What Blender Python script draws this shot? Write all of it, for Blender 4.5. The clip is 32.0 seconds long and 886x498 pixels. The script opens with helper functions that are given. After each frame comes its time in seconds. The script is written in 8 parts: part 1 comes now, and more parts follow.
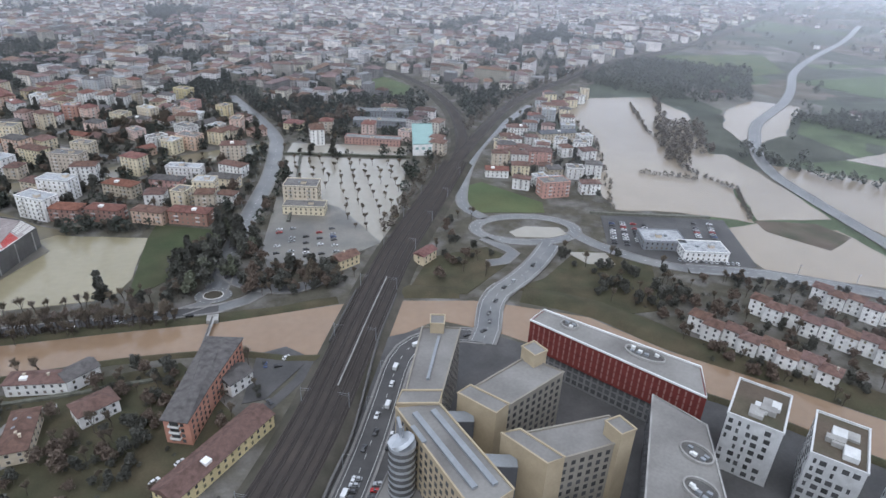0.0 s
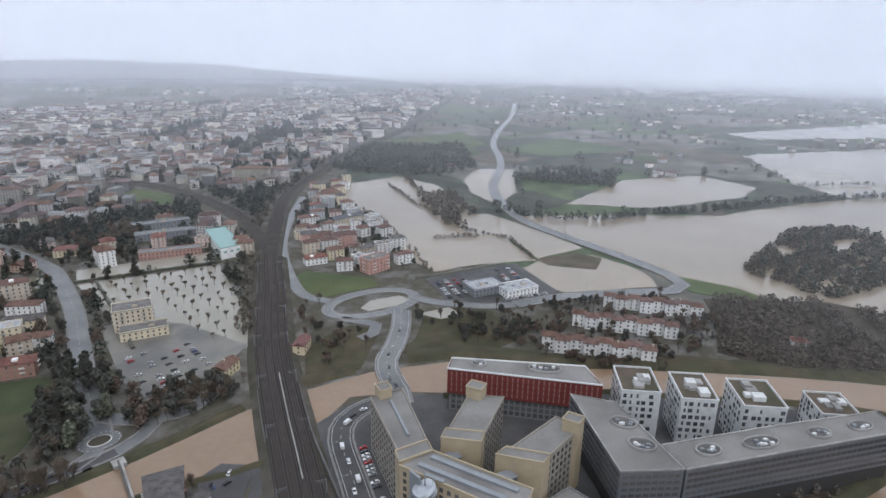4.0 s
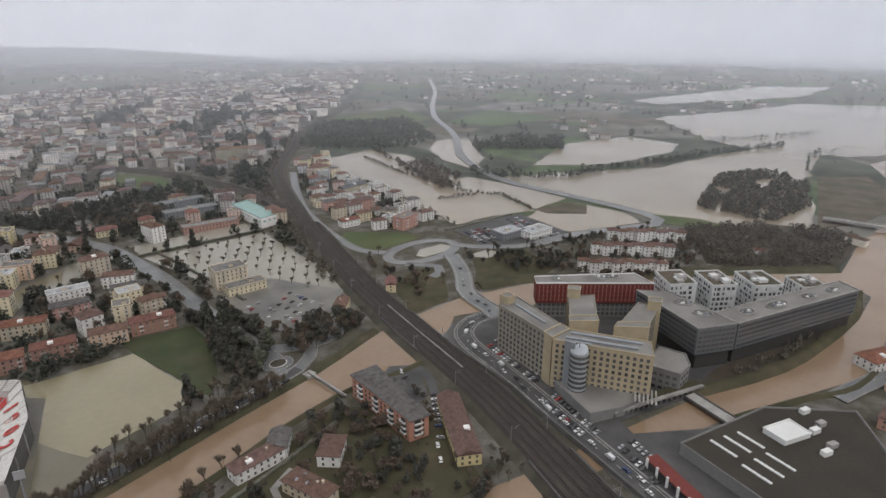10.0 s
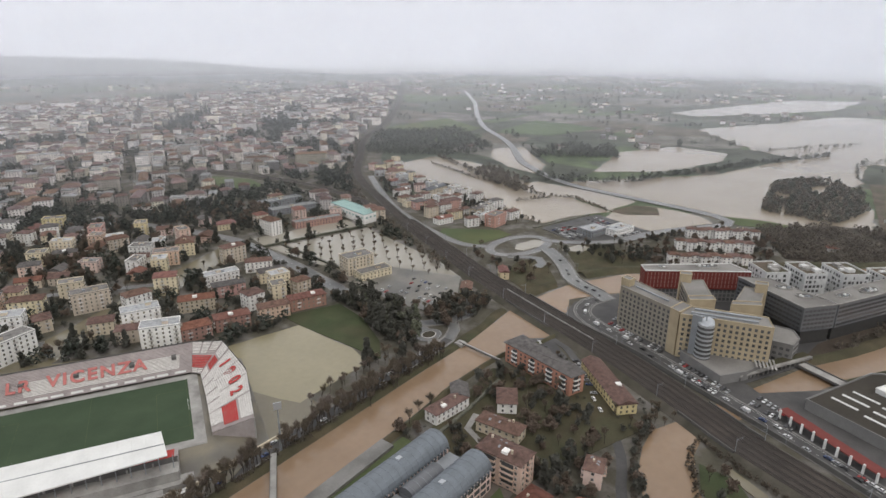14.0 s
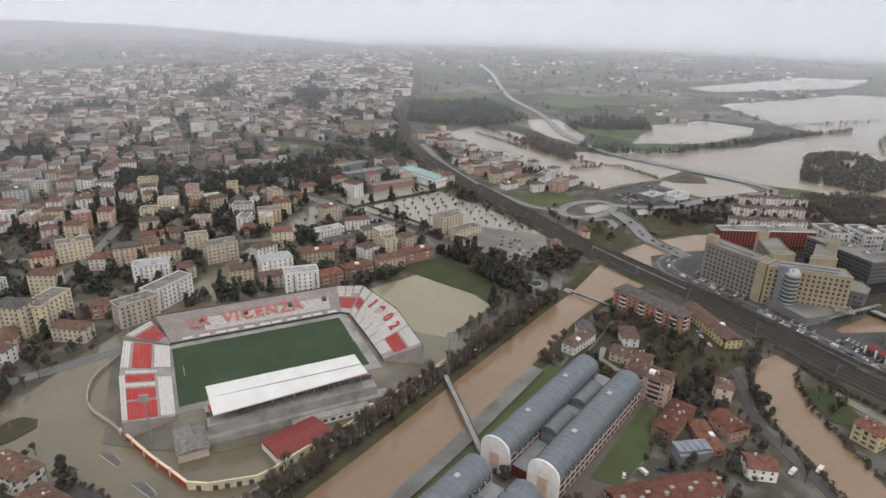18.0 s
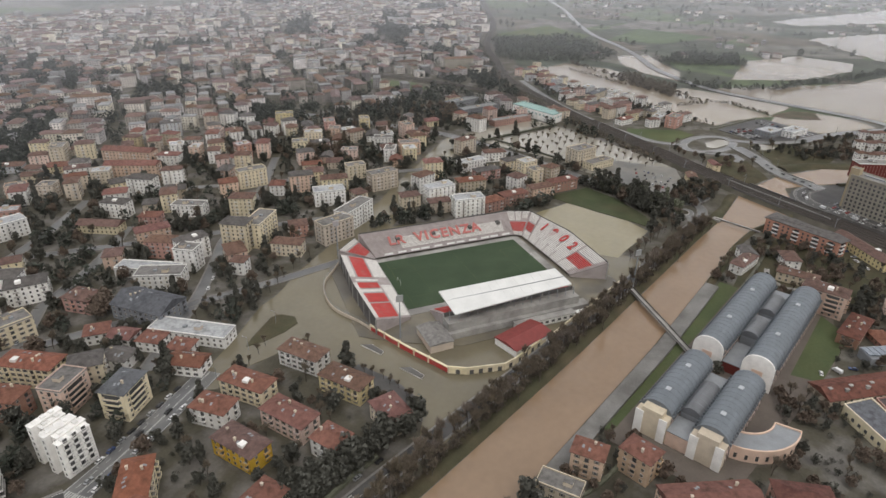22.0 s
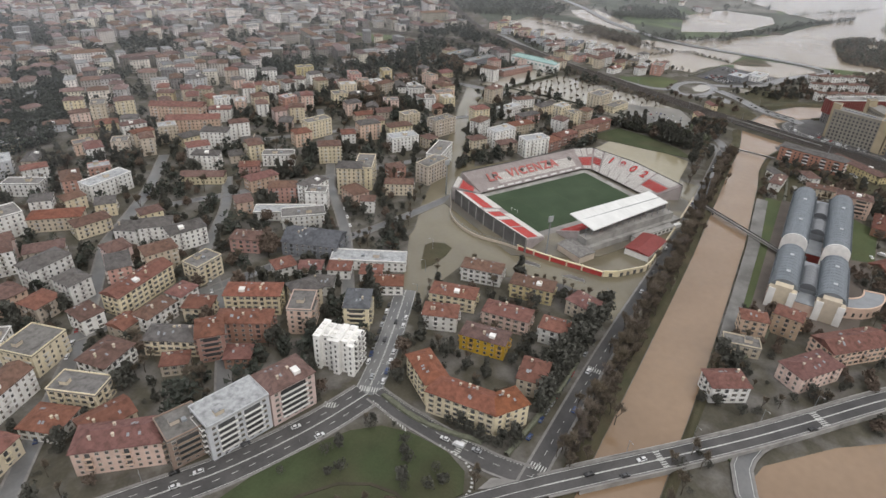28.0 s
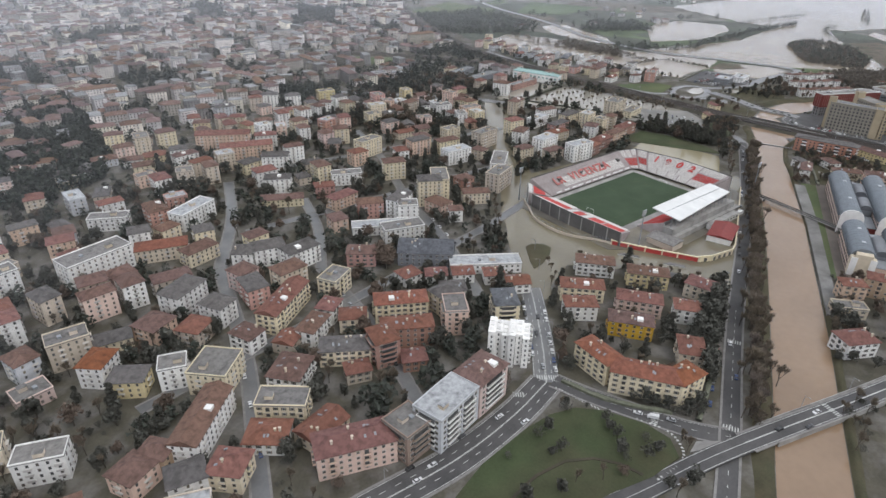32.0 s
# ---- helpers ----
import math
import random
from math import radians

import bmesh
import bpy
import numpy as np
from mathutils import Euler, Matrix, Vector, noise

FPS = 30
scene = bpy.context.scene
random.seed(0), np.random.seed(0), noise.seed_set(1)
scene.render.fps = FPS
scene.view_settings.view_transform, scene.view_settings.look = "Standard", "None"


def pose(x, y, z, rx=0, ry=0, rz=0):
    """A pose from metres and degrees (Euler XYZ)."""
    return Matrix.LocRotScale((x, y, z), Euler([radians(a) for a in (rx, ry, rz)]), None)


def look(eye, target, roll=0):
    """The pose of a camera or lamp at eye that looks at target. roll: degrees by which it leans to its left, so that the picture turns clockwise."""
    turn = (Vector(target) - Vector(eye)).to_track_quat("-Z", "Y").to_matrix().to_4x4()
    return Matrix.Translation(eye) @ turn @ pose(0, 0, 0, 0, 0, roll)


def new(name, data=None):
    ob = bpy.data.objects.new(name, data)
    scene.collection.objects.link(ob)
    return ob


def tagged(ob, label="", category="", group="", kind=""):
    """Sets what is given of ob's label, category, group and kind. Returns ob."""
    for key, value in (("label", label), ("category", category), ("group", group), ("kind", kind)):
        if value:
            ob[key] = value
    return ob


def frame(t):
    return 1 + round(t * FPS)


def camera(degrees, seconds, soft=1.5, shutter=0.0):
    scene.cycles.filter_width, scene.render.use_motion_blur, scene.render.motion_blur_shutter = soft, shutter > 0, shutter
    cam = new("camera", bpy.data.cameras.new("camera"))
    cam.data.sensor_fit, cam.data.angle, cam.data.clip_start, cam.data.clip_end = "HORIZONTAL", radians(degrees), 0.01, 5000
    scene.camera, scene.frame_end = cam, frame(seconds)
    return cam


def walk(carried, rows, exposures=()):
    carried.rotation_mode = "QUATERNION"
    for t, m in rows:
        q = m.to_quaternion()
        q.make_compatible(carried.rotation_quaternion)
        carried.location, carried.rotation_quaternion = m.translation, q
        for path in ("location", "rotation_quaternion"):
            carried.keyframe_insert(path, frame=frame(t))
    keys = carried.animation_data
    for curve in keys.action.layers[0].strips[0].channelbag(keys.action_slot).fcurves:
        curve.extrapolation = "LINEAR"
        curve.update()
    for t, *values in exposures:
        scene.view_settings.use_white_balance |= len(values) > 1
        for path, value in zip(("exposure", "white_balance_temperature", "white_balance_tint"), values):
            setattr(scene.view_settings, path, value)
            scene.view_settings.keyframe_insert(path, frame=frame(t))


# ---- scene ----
cam = camera(71.9, 32.0, soft=1.5)
METRES, EYE, TILT, LEAN, TURN = 859.75, 190.0, 0.0, 0.0, -14.9
ROWS = [
    (0.0, 0.0, 0.0, 0.0, 1.16, -27.03, -2.27),
    (0.5, -0.0137, -0.0034, 0.0007, 0.55, -25.97, -2.21),
    (1.0, -0.0286, -0.0067, 0.0016, -2.67, -24.48, -1.16),
    (1.5, -0.042, -0.0098, 0.0025, -7.88, -24.2, -0.67),
    (2.0, -0.0573, -0.0131, 0.0034, -15.15, -23.61, -0.48),
    (2.5, -0.0716, -0.0155, 0.0045, -19.03, -23.41, -1.32),
    (4.5, -0.1296, -0.0239, 0.0079, -31.41, -15.72, -1.79),
    (5.0, -0.145, -0.0253, 0.0075, -36.76, -14.08, -2.78),
    (5.5, -0.1593, -0.0263, 0.009, -40.4, -15.39, -1.4),
    (6.0, -0.1753, -0.028, 0.0096, -42.3, -13.65, -0.52),
    (6.5, -0.1897, -0.0293, 0.0095, -42.16, -13.96, -0.39),
    (7.0, -0.2049, -0.0303, 0.0105, -43.01, -14.85, 0.29),
    (7.5, -0.2195, -0.031, 0.0097, -43.03, -15.54, -0.17),
    (8.0, -0.2354, -0.0324, 0.0103, -43.8, -17.15, -0.65),
    (8.5, -0.2501, -0.033, 0.0109, -43.22, -17.65, 0.02),
    (9.0, -0.2655, -0.0334, 0.0115, -42.45, -18.11, 0.54),
    (9.5, -0.2806, -0.0335, 0.0124, -39.72, -18.47, 0.33),
    (10.0, -0.2966, -0.0344, 0.0117, -37.61, -20.06, -0.07),
    (10.5, -0.3107, -0.0345, 0.0119, -34.05, -22.56, 0.5),
    (11.0, -0.3264, -0.0341, 0.0119, -35.92, -21.15, 0.72),
    (11.5, -0.3408, -0.0335, 0.0119, -36.16, -19.86, 0.43),
    (12.0, -0.3564, -0.0324, 0.0119, -37.82, -18.97, -0.4),
    (12.5, -0.371, -0.0316, 0.012, -38.18, -18.28, -1.07),
    (13.0, -0.3868, -0.0303, 0.0127, -37.94, -18.79, -0.6),
    (13.5, -0.4013, -0.0291, 0.0126, -36.88, -18.22, -0.38),
    (14.0, -0.4171, -0.0275, 0.0132, -36.31, -18.96, -0.37),
    (14.5, -0.4316, -0.0263, 0.0132, -35.45, -20.76, -0.65),
    (16.5, -0.4932, -0.0179, 0.0143, -36.75, -20.77, -1.81),
    (17.0, -0.5089, -0.0151, 0.0146, -36.87, -21.03, -1.92),
    (17.5, -0.5236, -0.0125, 0.015, -36.85, -21.13, -1.47),
    (18.0, -0.5393, -0.0094, 0.0155, -37.01, -21.39, -1.32),
    (18.5, -0.5542, -0.0062, 0.0161, -37.14, -21.19, -0.88),
    (19.0, -0.5702, -0.003, 0.0165, -37.29, -23.04, -1.28),
    (19.5, -0.5847, 0.0002, 0.0169, -36.88, -23.29, -0.27),
    (20.0, -0.601, 0.0039, 0.0172, -36.16, -25.02, -0.43),
    (20.5, -0.6159, 0.0073, 0.0175, -34.98, -24.9, -0.47),
    (21.0, -0.6316, 0.011, 0.0185, -33.44, -27.22, -1.0),
    (21.5, -0.6466, 0.0145, 0.0192, -33.23, -26.65, -0.84),
    (22.0, -0.6627, 0.0187, 0.0196, -33.63, -26.93, -0.57),
    (22.5, -0.6777, 0.0227, 0.0202, -34.19, -26.76, -0.49),
    (23.0, -0.6939, 0.0268, 0.0206, -33.92, -26.78, -0.43),
    (23.5, -0.7088, 0.0309, 0.0214, -34.12, -27.59, 0.12),
    (24.0, -0.725, 0.0351, 0.0217, -35.11, -27.45, 0.53),
    (24.5, -0.74, 0.0394, 0.0221, -35.93, -27.62, 0.02),
    (25.0, -0.7563, 0.0442, 0.0224, -35.61, -29.21, -0.64),
    (25.5, -0.771, 0.0485, 0.0229, -36.02, -30.81, -0.77),
    (26.0, -0.7871, 0.054, 0.0233, -37.74, -31.29, -0.57),
    (26.5, -0.802, 0.059, 0.0236, -38.96, -31.63, -1.13),
    (28.5, -0.8623, 0.0859, 0.0234, -44.95, -29.68, -2.29),
    (29.0, -0.878, 0.0931, 0.024, -45.62, -28.05, -1.75),
    (29.5, -0.8922, 0.1004, 0.024, -45.61, -27.36, -1.52),
    (30.0, -0.9044, 0.1127, 0.0223, -46.89, -28.0, -1.93),
    (30.5, -0.914, 0.1259, 0.0201, -48.17, -27.92, -2.32),
    (31.0, -0.9283, 0.1357, 0.0199, -48.56, -30.04, -2.68),
    (31.5, -0.9411, 0.1448, 0.0199, -48.9, -29.43, -1.99),
    (32.0, -0.9551, 0.1558, 0.02, -50.4, -28.35, -0.85),
]
walk(cam, [(t, pose(0, 0, EYE, TILT, LEAN, TURN) @ pose(METRES * x, METRES * y, METRES * z, 90 + pitch, roll, yaw)) for t, x, y, z, yaw, pitch, roll in ROWS],
     exposures=[(0.0, 0.42, 5800, 10), (2.5, 0.31, 5880, 10), (4.5, 0.10, 6050, 10), (5.0, -0.05, 6100, 10), (6.0, -0.45, 6150, 10), (7.0, -0.53, 6250, 10), (9.0, -0.33, 6480, 10), (10.0, -0.05, 6650, 10), (11.0, 0.15, 6750, 10), (14.0, 0.17, 6760, 10), (19.0, 0.16, 6780, 10), (26.0, 0.20, 6950, 10), (30.0, 0.35, 6420, 10), (32.0, 0.34, 6320, 10)])

# ---- sky and light: a low overcast with a very soft sun behind it ----
world = bpy.data.worlds.new("overcast_sky")
scene.world = world
world.use_nodes = True
wn, wl = world.node_tree.nodes, world.node_tree.links
wn.clear()
w_out, w_bg = wn.new("ShaderNodeOutputWorld"), wn.new("ShaderNodeBackground")
w_sky = wn.new("ShaderNodeTexSky")
w_sky.sky_type, w_sky.sun_disc = "NISHITA", False
w_sky.sun_elevation, w_sky.sun_rotation = radians(32), radians(200)
w_gain = wn.new("ShaderNodeVectorMath")
w_gain.operation = "SCALE"
w_gain.inputs["Scale"].default_value = 0.10
w_tc, w_sep = wn.new("ShaderNodeTexCoord"), wn.new("ShaderNodeSeparateXYZ")
w_map = wn.new("ShaderNodeMapping")
w_map.inputs["Scale"].default_value = (1.2, 1.2, 3.5)
w_noise = wn.new("ShaderNodeTexNoise")
w_noise.inputs["Scale"].default_value, w_noise.inputs["Detail"].default_value = 1.6, 2.0
w_ramp = wn.new("ShaderNodeValToRGB")
w_ramp.color_ramp.elements[0].position, w_ramp.color_ramp.elements[0].color = 0.0, (0.68, 0.70, 0.755, 1)
w_ramp.color_ramp.elements[1].position, w_ramp.color_ramp.elements[1].color = 0.30, (0.87, 0.89, 0.94, 1)
w_add = wn.new("ShaderNodeMath")
w_add.operation = "MULTIPLY_ADD"
w_add.inputs[1].default_value = 0.12
w_mix = wn.new("ShaderNodeMix")
w_mix.data_type = "RGBA"
w_mix.inputs["Factor"].default_value = 0.88
wl.new(w_sky.outputs[0], w_gain.inputs[0])
wl.new(w_tc.outputs["Generated"], w_sep.inputs[0])
wl.new(w_tc.outputs["Generated"], w_map.inputs[0])
wl.new(w_map.outputs[0], w_noise.inputs["Vector"])
wl.new(w_noise.outputs[0], w_add.inputs[0])
w_shift = wn.new("ShaderNodeMath")
w_shift.operation = "SUBTRACT"
w_shift.inputs[1].default_value = 0.05
wl.new(w_sep.outputs["Z"], w_shift.inputs[0])
wl.new(w_shift.outputs[0], w_add.inputs[2])
wl.new(w_add.outputs[0], w_ramp.inputs[0])
wl.new(w_gain.outputs[0], w_mix.inputs["A"])
wl.new(w_ramp.outputs[0], w_mix.inputs["B"])
wl.new(w_mix.outputs["Result"], w_bg.inputs["Color"])
w_bg.inputs["Strength"].default_value = 1.0
wl.new(w_bg.outputs[0], w_out.inputs["Surface"])

sun_data = bpy.data.lights.new("sun", "SUN")
sun_data.energy, sun_data.angle, sun_data.color = 0.7, radians(25), (1.0, 0.96, 0.9)
sun = new("sun", sun_data)
sun.matrix_world = look((0, 0, 900), (250, 480, 0))


# ---- materials ----
MATS = {}


def mat(name, base, rough=0.8, metal=0.0, spread=0.25, scale=0.4, fine=3.0, bump=0.15, other=None, other_at=0.55, other_soft=0.12,
        spin=0.0, island=False, wave=0.0, spec=0.3):
    """A procedural surface: two scales of noise in its value, an optional second colour in patches, small relief, and a shift from piece to piece."""
    if name in MATS:
        return MATS[name]
    m = bpy.data.materials.new(name)
    m.use_nodes = True
    n, l = m.node_tree.nodes, m.node_tree.links
    b = n["Principled BSDF"]
    b.inputs["Roughness"].default_value, b.inputs["Metallic"].default_value = rough, metal
    b.inputs["Specular IOR Level"].default_value = spec
    geo = n.new("ShaderNodeNewGeometry")
    big, small = n.new("ShaderNodeTexNoise"), n.new("ShaderNodeTexNoise")
    big.inputs["Scale"].default_value, small.inputs["Scale"].default_value = scale, fine
    big.inputs["Detail"].default_value, small.inputs["Detail"].default_value = 5.0, 4.0
    for t in (big, small):
        l.new(geo.outputs["Position"], t.inputs["Vector"])
    mul = n.new("ShaderNodeMath")
    mul.operation = "MULTIPLY_ADD"
    mul.inputs[1].default_value, mul.inputs[2].default_value = spread * 2.2, 1.0 - spread * 1.65
    l.new(big.outputs[0], mul.inputs[0])
    mul2 = n.new("ShaderNodeMath")
    mul2.operation = "MULTIPLY_ADD"
    mul2.inputs[1].default_value = spread * 1.1
    l.new(small.outputs[0], mul2.inputs[0])
    l.new(mul.outputs[0], mul2.inputs[2])
    value = mul2.outputs[0]
    colour = n.new("ShaderNodeRGB")
    colour.outputs[0].default_value = (*base, 1)
    source = colour.outputs[0]
    if other:
        patch = n.new("ShaderNodeTexNoise")
        patch.inputs["Scale"].default_value, patch.inputs["Detail"].default_value = scale * 0.6, 6.0
        shift = n.new("ShaderNodeVectorMath")
        shift.inputs[1].default_value = (37.0, 11.0, 5.0)
        l.new(geo.outputs["Position"], shift.inputs[0])
        l.new(shift.outputs[0], patch.inputs["Vector"])
        rng = n.new("ShaderNodeMapRange")
        rng.inputs["From Min"].default_value, rng.inputs["From Max"].default_value = other_at - other_soft, other_at + other_soft
        l.new(patch.outputs[0], rng.inputs["Value"])
        mx = n.new("ShaderNodeMix")
        mx.data_type = "RGBA"
        l.new(rng.outputs[0], mx.inputs["Factor"])
        l.new(source, mx.inputs["A"])
        mx.inputs["B"].default_value = (*other, 1)
        source = mx.outputs["Result"]
    hsv = n.new("ShaderNodeHueSaturation")
    l.new(source, hsv.inputs["Color"])
    l.new(value, hsv.inputs["Value"])
    if spin or island:
        rnd = geo.outputs["Random Per Island"] if island else n.new("ShaderNodeObjectInfo").outputs["Random"]
        for socket, low, high in (("Hue", 0.5 - spin * 0.03, 0.5 + spin * 0.03), ("Saturation", 1 - spin * 0.5, 1 + spin * 0.25)):
            r = n.new("ShaderNodeMapRange")
            r.inputs["To Min"].default_value, r.inputs["To Max"].default_value = low, high
            l.new(rnd, r.inputs["Value"])
            l.new(r.outputs[0], hsv.inputs[socket])
        r = n.new("ShaderNodeMapRange")
        r.inputs["To Min"].default_value, r.inputs["To Max"].default_value = 1 - spin * 0.45, 1 + spin * 0.35
        frac = n.new("ShaderNodeMath")
        frac.operation = "MULTIPLY"
        frac.inputs[1].default_value = 7.31
        frac2 = n.new("ShaderNodeMath")
        frac2.operation = "FRACT"
        l.new(rnd, frac.inputs[0])
        l.new(frac.outputs[0], frac2.inputs[0])
        l.new(frac2.outputs[0], r.inputs["Value"])
        m2 = n.new("ShaderNodeMath")
        m2.operation = "MULTIPLY"
        l.new(value, m2.inputs[0])
        l.new(r.outputs[0], m2.inputs[1])
        l.new(m2.outputs[0], hsv.inputs["Value"])
    l.new(hsv.outputs[0], b.inputs["Base Color"])
    if bump:
        bp = n.new("ShaderNodeBump")
        bp.inputs["Strength"].default_value, bp.inputs["Distance"].default_value = bump, 0.3
        l.new(small.outputs[0], bp.inputs["Height"])
        l.new(bp.outputs[0], b.inputs["Normal"])
    MATS[name] = m
    return m


WALLS = {
    "white": (0.79, 0.775, 0.745), "cream": (0.70, 0.61, 0.44), "yellow": (0.66, 0.55, 0.33), "gold": (0.62, 0.38, 0.07), "peach": (0.66, 0.48, 0.38),
    "pink": (0.68, 0.52, 0.46), "salmon": (0.52, 0.30, 0.25), "ochre": (0.52, 0.38, 0.26), "beige": (0.56, 0.48, 0.38), "brick": (0.38, 0.22, 0.17),
    "brown": (0.30, 0.22, 0.17), "orange": (0.43, 0.20, 0.115), "silver": (0.52, 0.53, 0.55), "steel": (0.24, 0.25, 0.27),
}
ROOFS = {"red": (0.195, 0.088, 0.068), "brown": (0.155, 0.092, 0.074), "orange": (0.225, 0.085, 0.052), "grey": (0.12, 0.11, 0.105), "slate": (0.115, 0.12, 0.132),
         "flat": (0.20, 0.19, 0.18), "oxide": (0.15, 0.062, 0.050), "pale": (0.42, 0.43, 0.44), "steel": (0.20, 0.205, 0.20)}
WALL_WORDS = {"white": "white plaster", "cream": "cream plaster", "yellow": "pale yellow plaster", "gold": "golden yellow plaster", "peach": "peach plaster",
              "pink": "pink plaster", "salmon": "salmon red plaster", "ochre": "ochre plaster", "beige": "beige plaster", "brick": "brick red", "brown": "brown",
              "orange": "orange plaster", "silver": "silver grey", "steel": "grey metal"}
ROOF_WORDS = {"red": "red tiled hip roof", "brown": "brown tiled hip roof", "orange": "bright orange tiled roof", "grey": "grey tiled roof",
              "slate": "slate grey roof", "flat": "flat grey roof", "oxide": "low oxide red sheet roof", "pale": "flat pale roof", "steel": "low metal roof"}
for k, c in WALLS.items():
    mat("plaster_" + k, c, 0.85, spread=0.22, scale=0.25, fine=2.0, bump=0.1, spin=0.3)
for k, c in ROOFS.items():
    mat("roof_" + k, c, 0.85 if k not in ("steel", "pale") else 0.55, spread=0.45, scale=0.5, fine=4.0, bump=0.5, spin=0.32,
        other=tuple(v * 0.55 for v in c), other_at=0.6)
M_GLASS = mat("window_glass", (0.095, 0.095, 0.095), 0.12, spread=0.3, bump=0, spin=0.8, spec=0.6)
M_FRAME = mat("window_frame", (0.5, 0.48, 0.45), 0.6, spread=0.1, bump=0, spin=0.5)
M_SHUTTER = mat("shutter", (0.17, 0.145, 0.115), 0.7, spread=0.2, bump=0, spin=1.2)
M_BALCONY = mat("balcony_render", (0.56, 0.53, 0.49), 0.8, spread=0.25, bump=0, spin=0.6)
M_CONCRETE = mat("concrete", (0.34, 0.33, 0.31), 0.85, spread=0.35, scale=0.15, fine=1.5, bump=0.2, other=(0.22, 0.21, 0.20))
M_KERB = mat("kerb_stone", (0.22, 0.21, 0.20), 0.85, spread=0.4, scale=0.3, fine=1.5, bump=0.1)
M_DARKCON = mat("dark_concrete", (0.12, 0.115, 0.11), 0.85, spread=0.4, scale=0.15, fine=1.5, bump=0.2)
M_ASPHALT = mat("asphalt", (0.062, 0.060, 0.060), 0.7, spread=0.45, scale=0.08, fine=0.9, bump=0.1, other=(0.092, 0.088, 0.085), other_soft=0.2, spec=0.4)
M_WETROAD = mat("wet_asphalt", (0.125, 0.126, 0.128), 0.35, spread=0.35, scale=0.07, fine=0.8, bump=0.05, other=(0.18, 0.178, 0.17), spec=0.5)
M_PAINT = mat("road_paint", (0.50, 0.50, 0.475), 0.7, spread=0.6, scale=0.8, fine=3, bump=0)
M_GRASS = mat("grass", (0.058, 0.058, 0.033), 0.95, spread=0.5, scale=0.08, fine=1.2, bump=0.4, other=(0.085, 0.068, 0.042), other_soft=0.2)
M_LAWN = mat("meadow", (0.078, 0.102, 0.048), 0.95, spread=0.35, scale=0.03, fine=0.6, bump=0.3, other=(0.10, 0.11, 0.05))
M_PITCH = mat("pitch_turf", (0.042, 0.066, 0.036), 0.95, spread=0.25, scale=0.06, fine=1.2, bump=0.2, other=(0.050, 0.075, 0.042))
M_EARTH = mat("earth", (0.115, 0.090, 0.068), 0.95, spread=0.4, scale=0.05, fine=0.8, bump=0.4, other=(0.07, 0.072, 0.045))
M_MUD = mat("dark_mud", (0.070, 0.054, 0.042), 0.9, spread=0.5, scale=0.06, fine=0.9, bump=0.4, other=(0.052, 0.050, 0.034), other_soft=0.2)
M_PARKLAWN = mat("park_lawn", (0.050, 0.066, 0.030), 0.95, spread=0.4, scale=0.06, fine=1.0, bump=0.3, other=(0.066, 0.064, 0.036), other_soft=0.2)
M_BALLAST = mat("ballast", (0.050, 0.043, 0.038), 0.95, spread=0.4, scale=0.12, fine=2.5, bump=0.5, other=(0.068, 0.056, 0.048))
M_EMBANK = mat("embankment", (0.062, 0.058, 0.044), 0.95, spread=0.45, scale=0.1, fine=1.2, bump=0.4, other=(0.095, 0.085, 0.07))
M_SLEEPER = mat("sleepers", (0.036, 0.031, 0.028), 0.95, spread=0.4, scale=0.3, fine=3.0, bump=0.3)
M_RAIL = mat("rail_steel", (0.11, 0.095, 0.085), 0.5, 0.4, spread=0.3, bump=0)
M_BARK = mat("bark", (0.105, 0.088, 0.072), 0.9, spread=0.4, scale=1.5, fine=6, spin=0.4)
M_TWIGS = mat("bare_twigs", (0.185, 0.150, 0.118), 0.9, spread=0.4, scale=0.4, fine=2, bump=0, spin=0.5)
M_LEAF = mat("evergreen_leaf", (0.116, 0.118, 0.088), 0.8, spread=0.5, scale=0.5, fine=2.5, bump=0, spin=0.7)
M_RUSSET = mat("russet_leaf", (0.145, 0.108, 0.085), 0.85, spread=0.5, scale=0.5, fine=2.5, bump=0, spin=0.6)
M_RED = mat("red_panel", (0.44, 0.055, 0.050), 0.7, spread=0.25, scale=0.3, bump=0, other=(0.40, 0.12, 0.11), other_at=0.62)
M_SEATW = mat("white_seats", (0.60, 0.58, 0.55), 0.75, spread=0.3, scale=0.5, fine=2, bump=0.2)
M_STEP = mat("terrace_concrete", (0.36, 0.32, 0.31), 0.85, spread=0.3, scale=0.2, fine=1.5, bump=0.1)
M_WHITE = mat("white_paint", (0.70, 0.70, 0.68), 0.55, spread=0.15, scale=0.1, fine=1, bump=0)
M_BLACK = mat("black_rubber", (0.02, 0.02, 0.02), 0.7, spread=0.2, bump=0)
M_METAL = mat("grey_metal", (0.27, 0.285, 0.30), 0.5, 0.2, spread=0.25, scale=0.2, fine=1.5, bump=0.05)
M_SILVER = mat("silver_metal", (0.50, 0.52, 0.54), 0.35, 0.6, spread=0.2, scale=0.3, bump=0)
M_TEAL = mat("teal_roof", (0.27, 0.40, 0.375), 0.6, spread=0.2, scale=0.1, bump=0.05)
M_FIELD = mat("far_field", (0.085, 0.115, 0.060), 0.95, spread=0.4, scale=0.008, fine=0.08, bump=0)


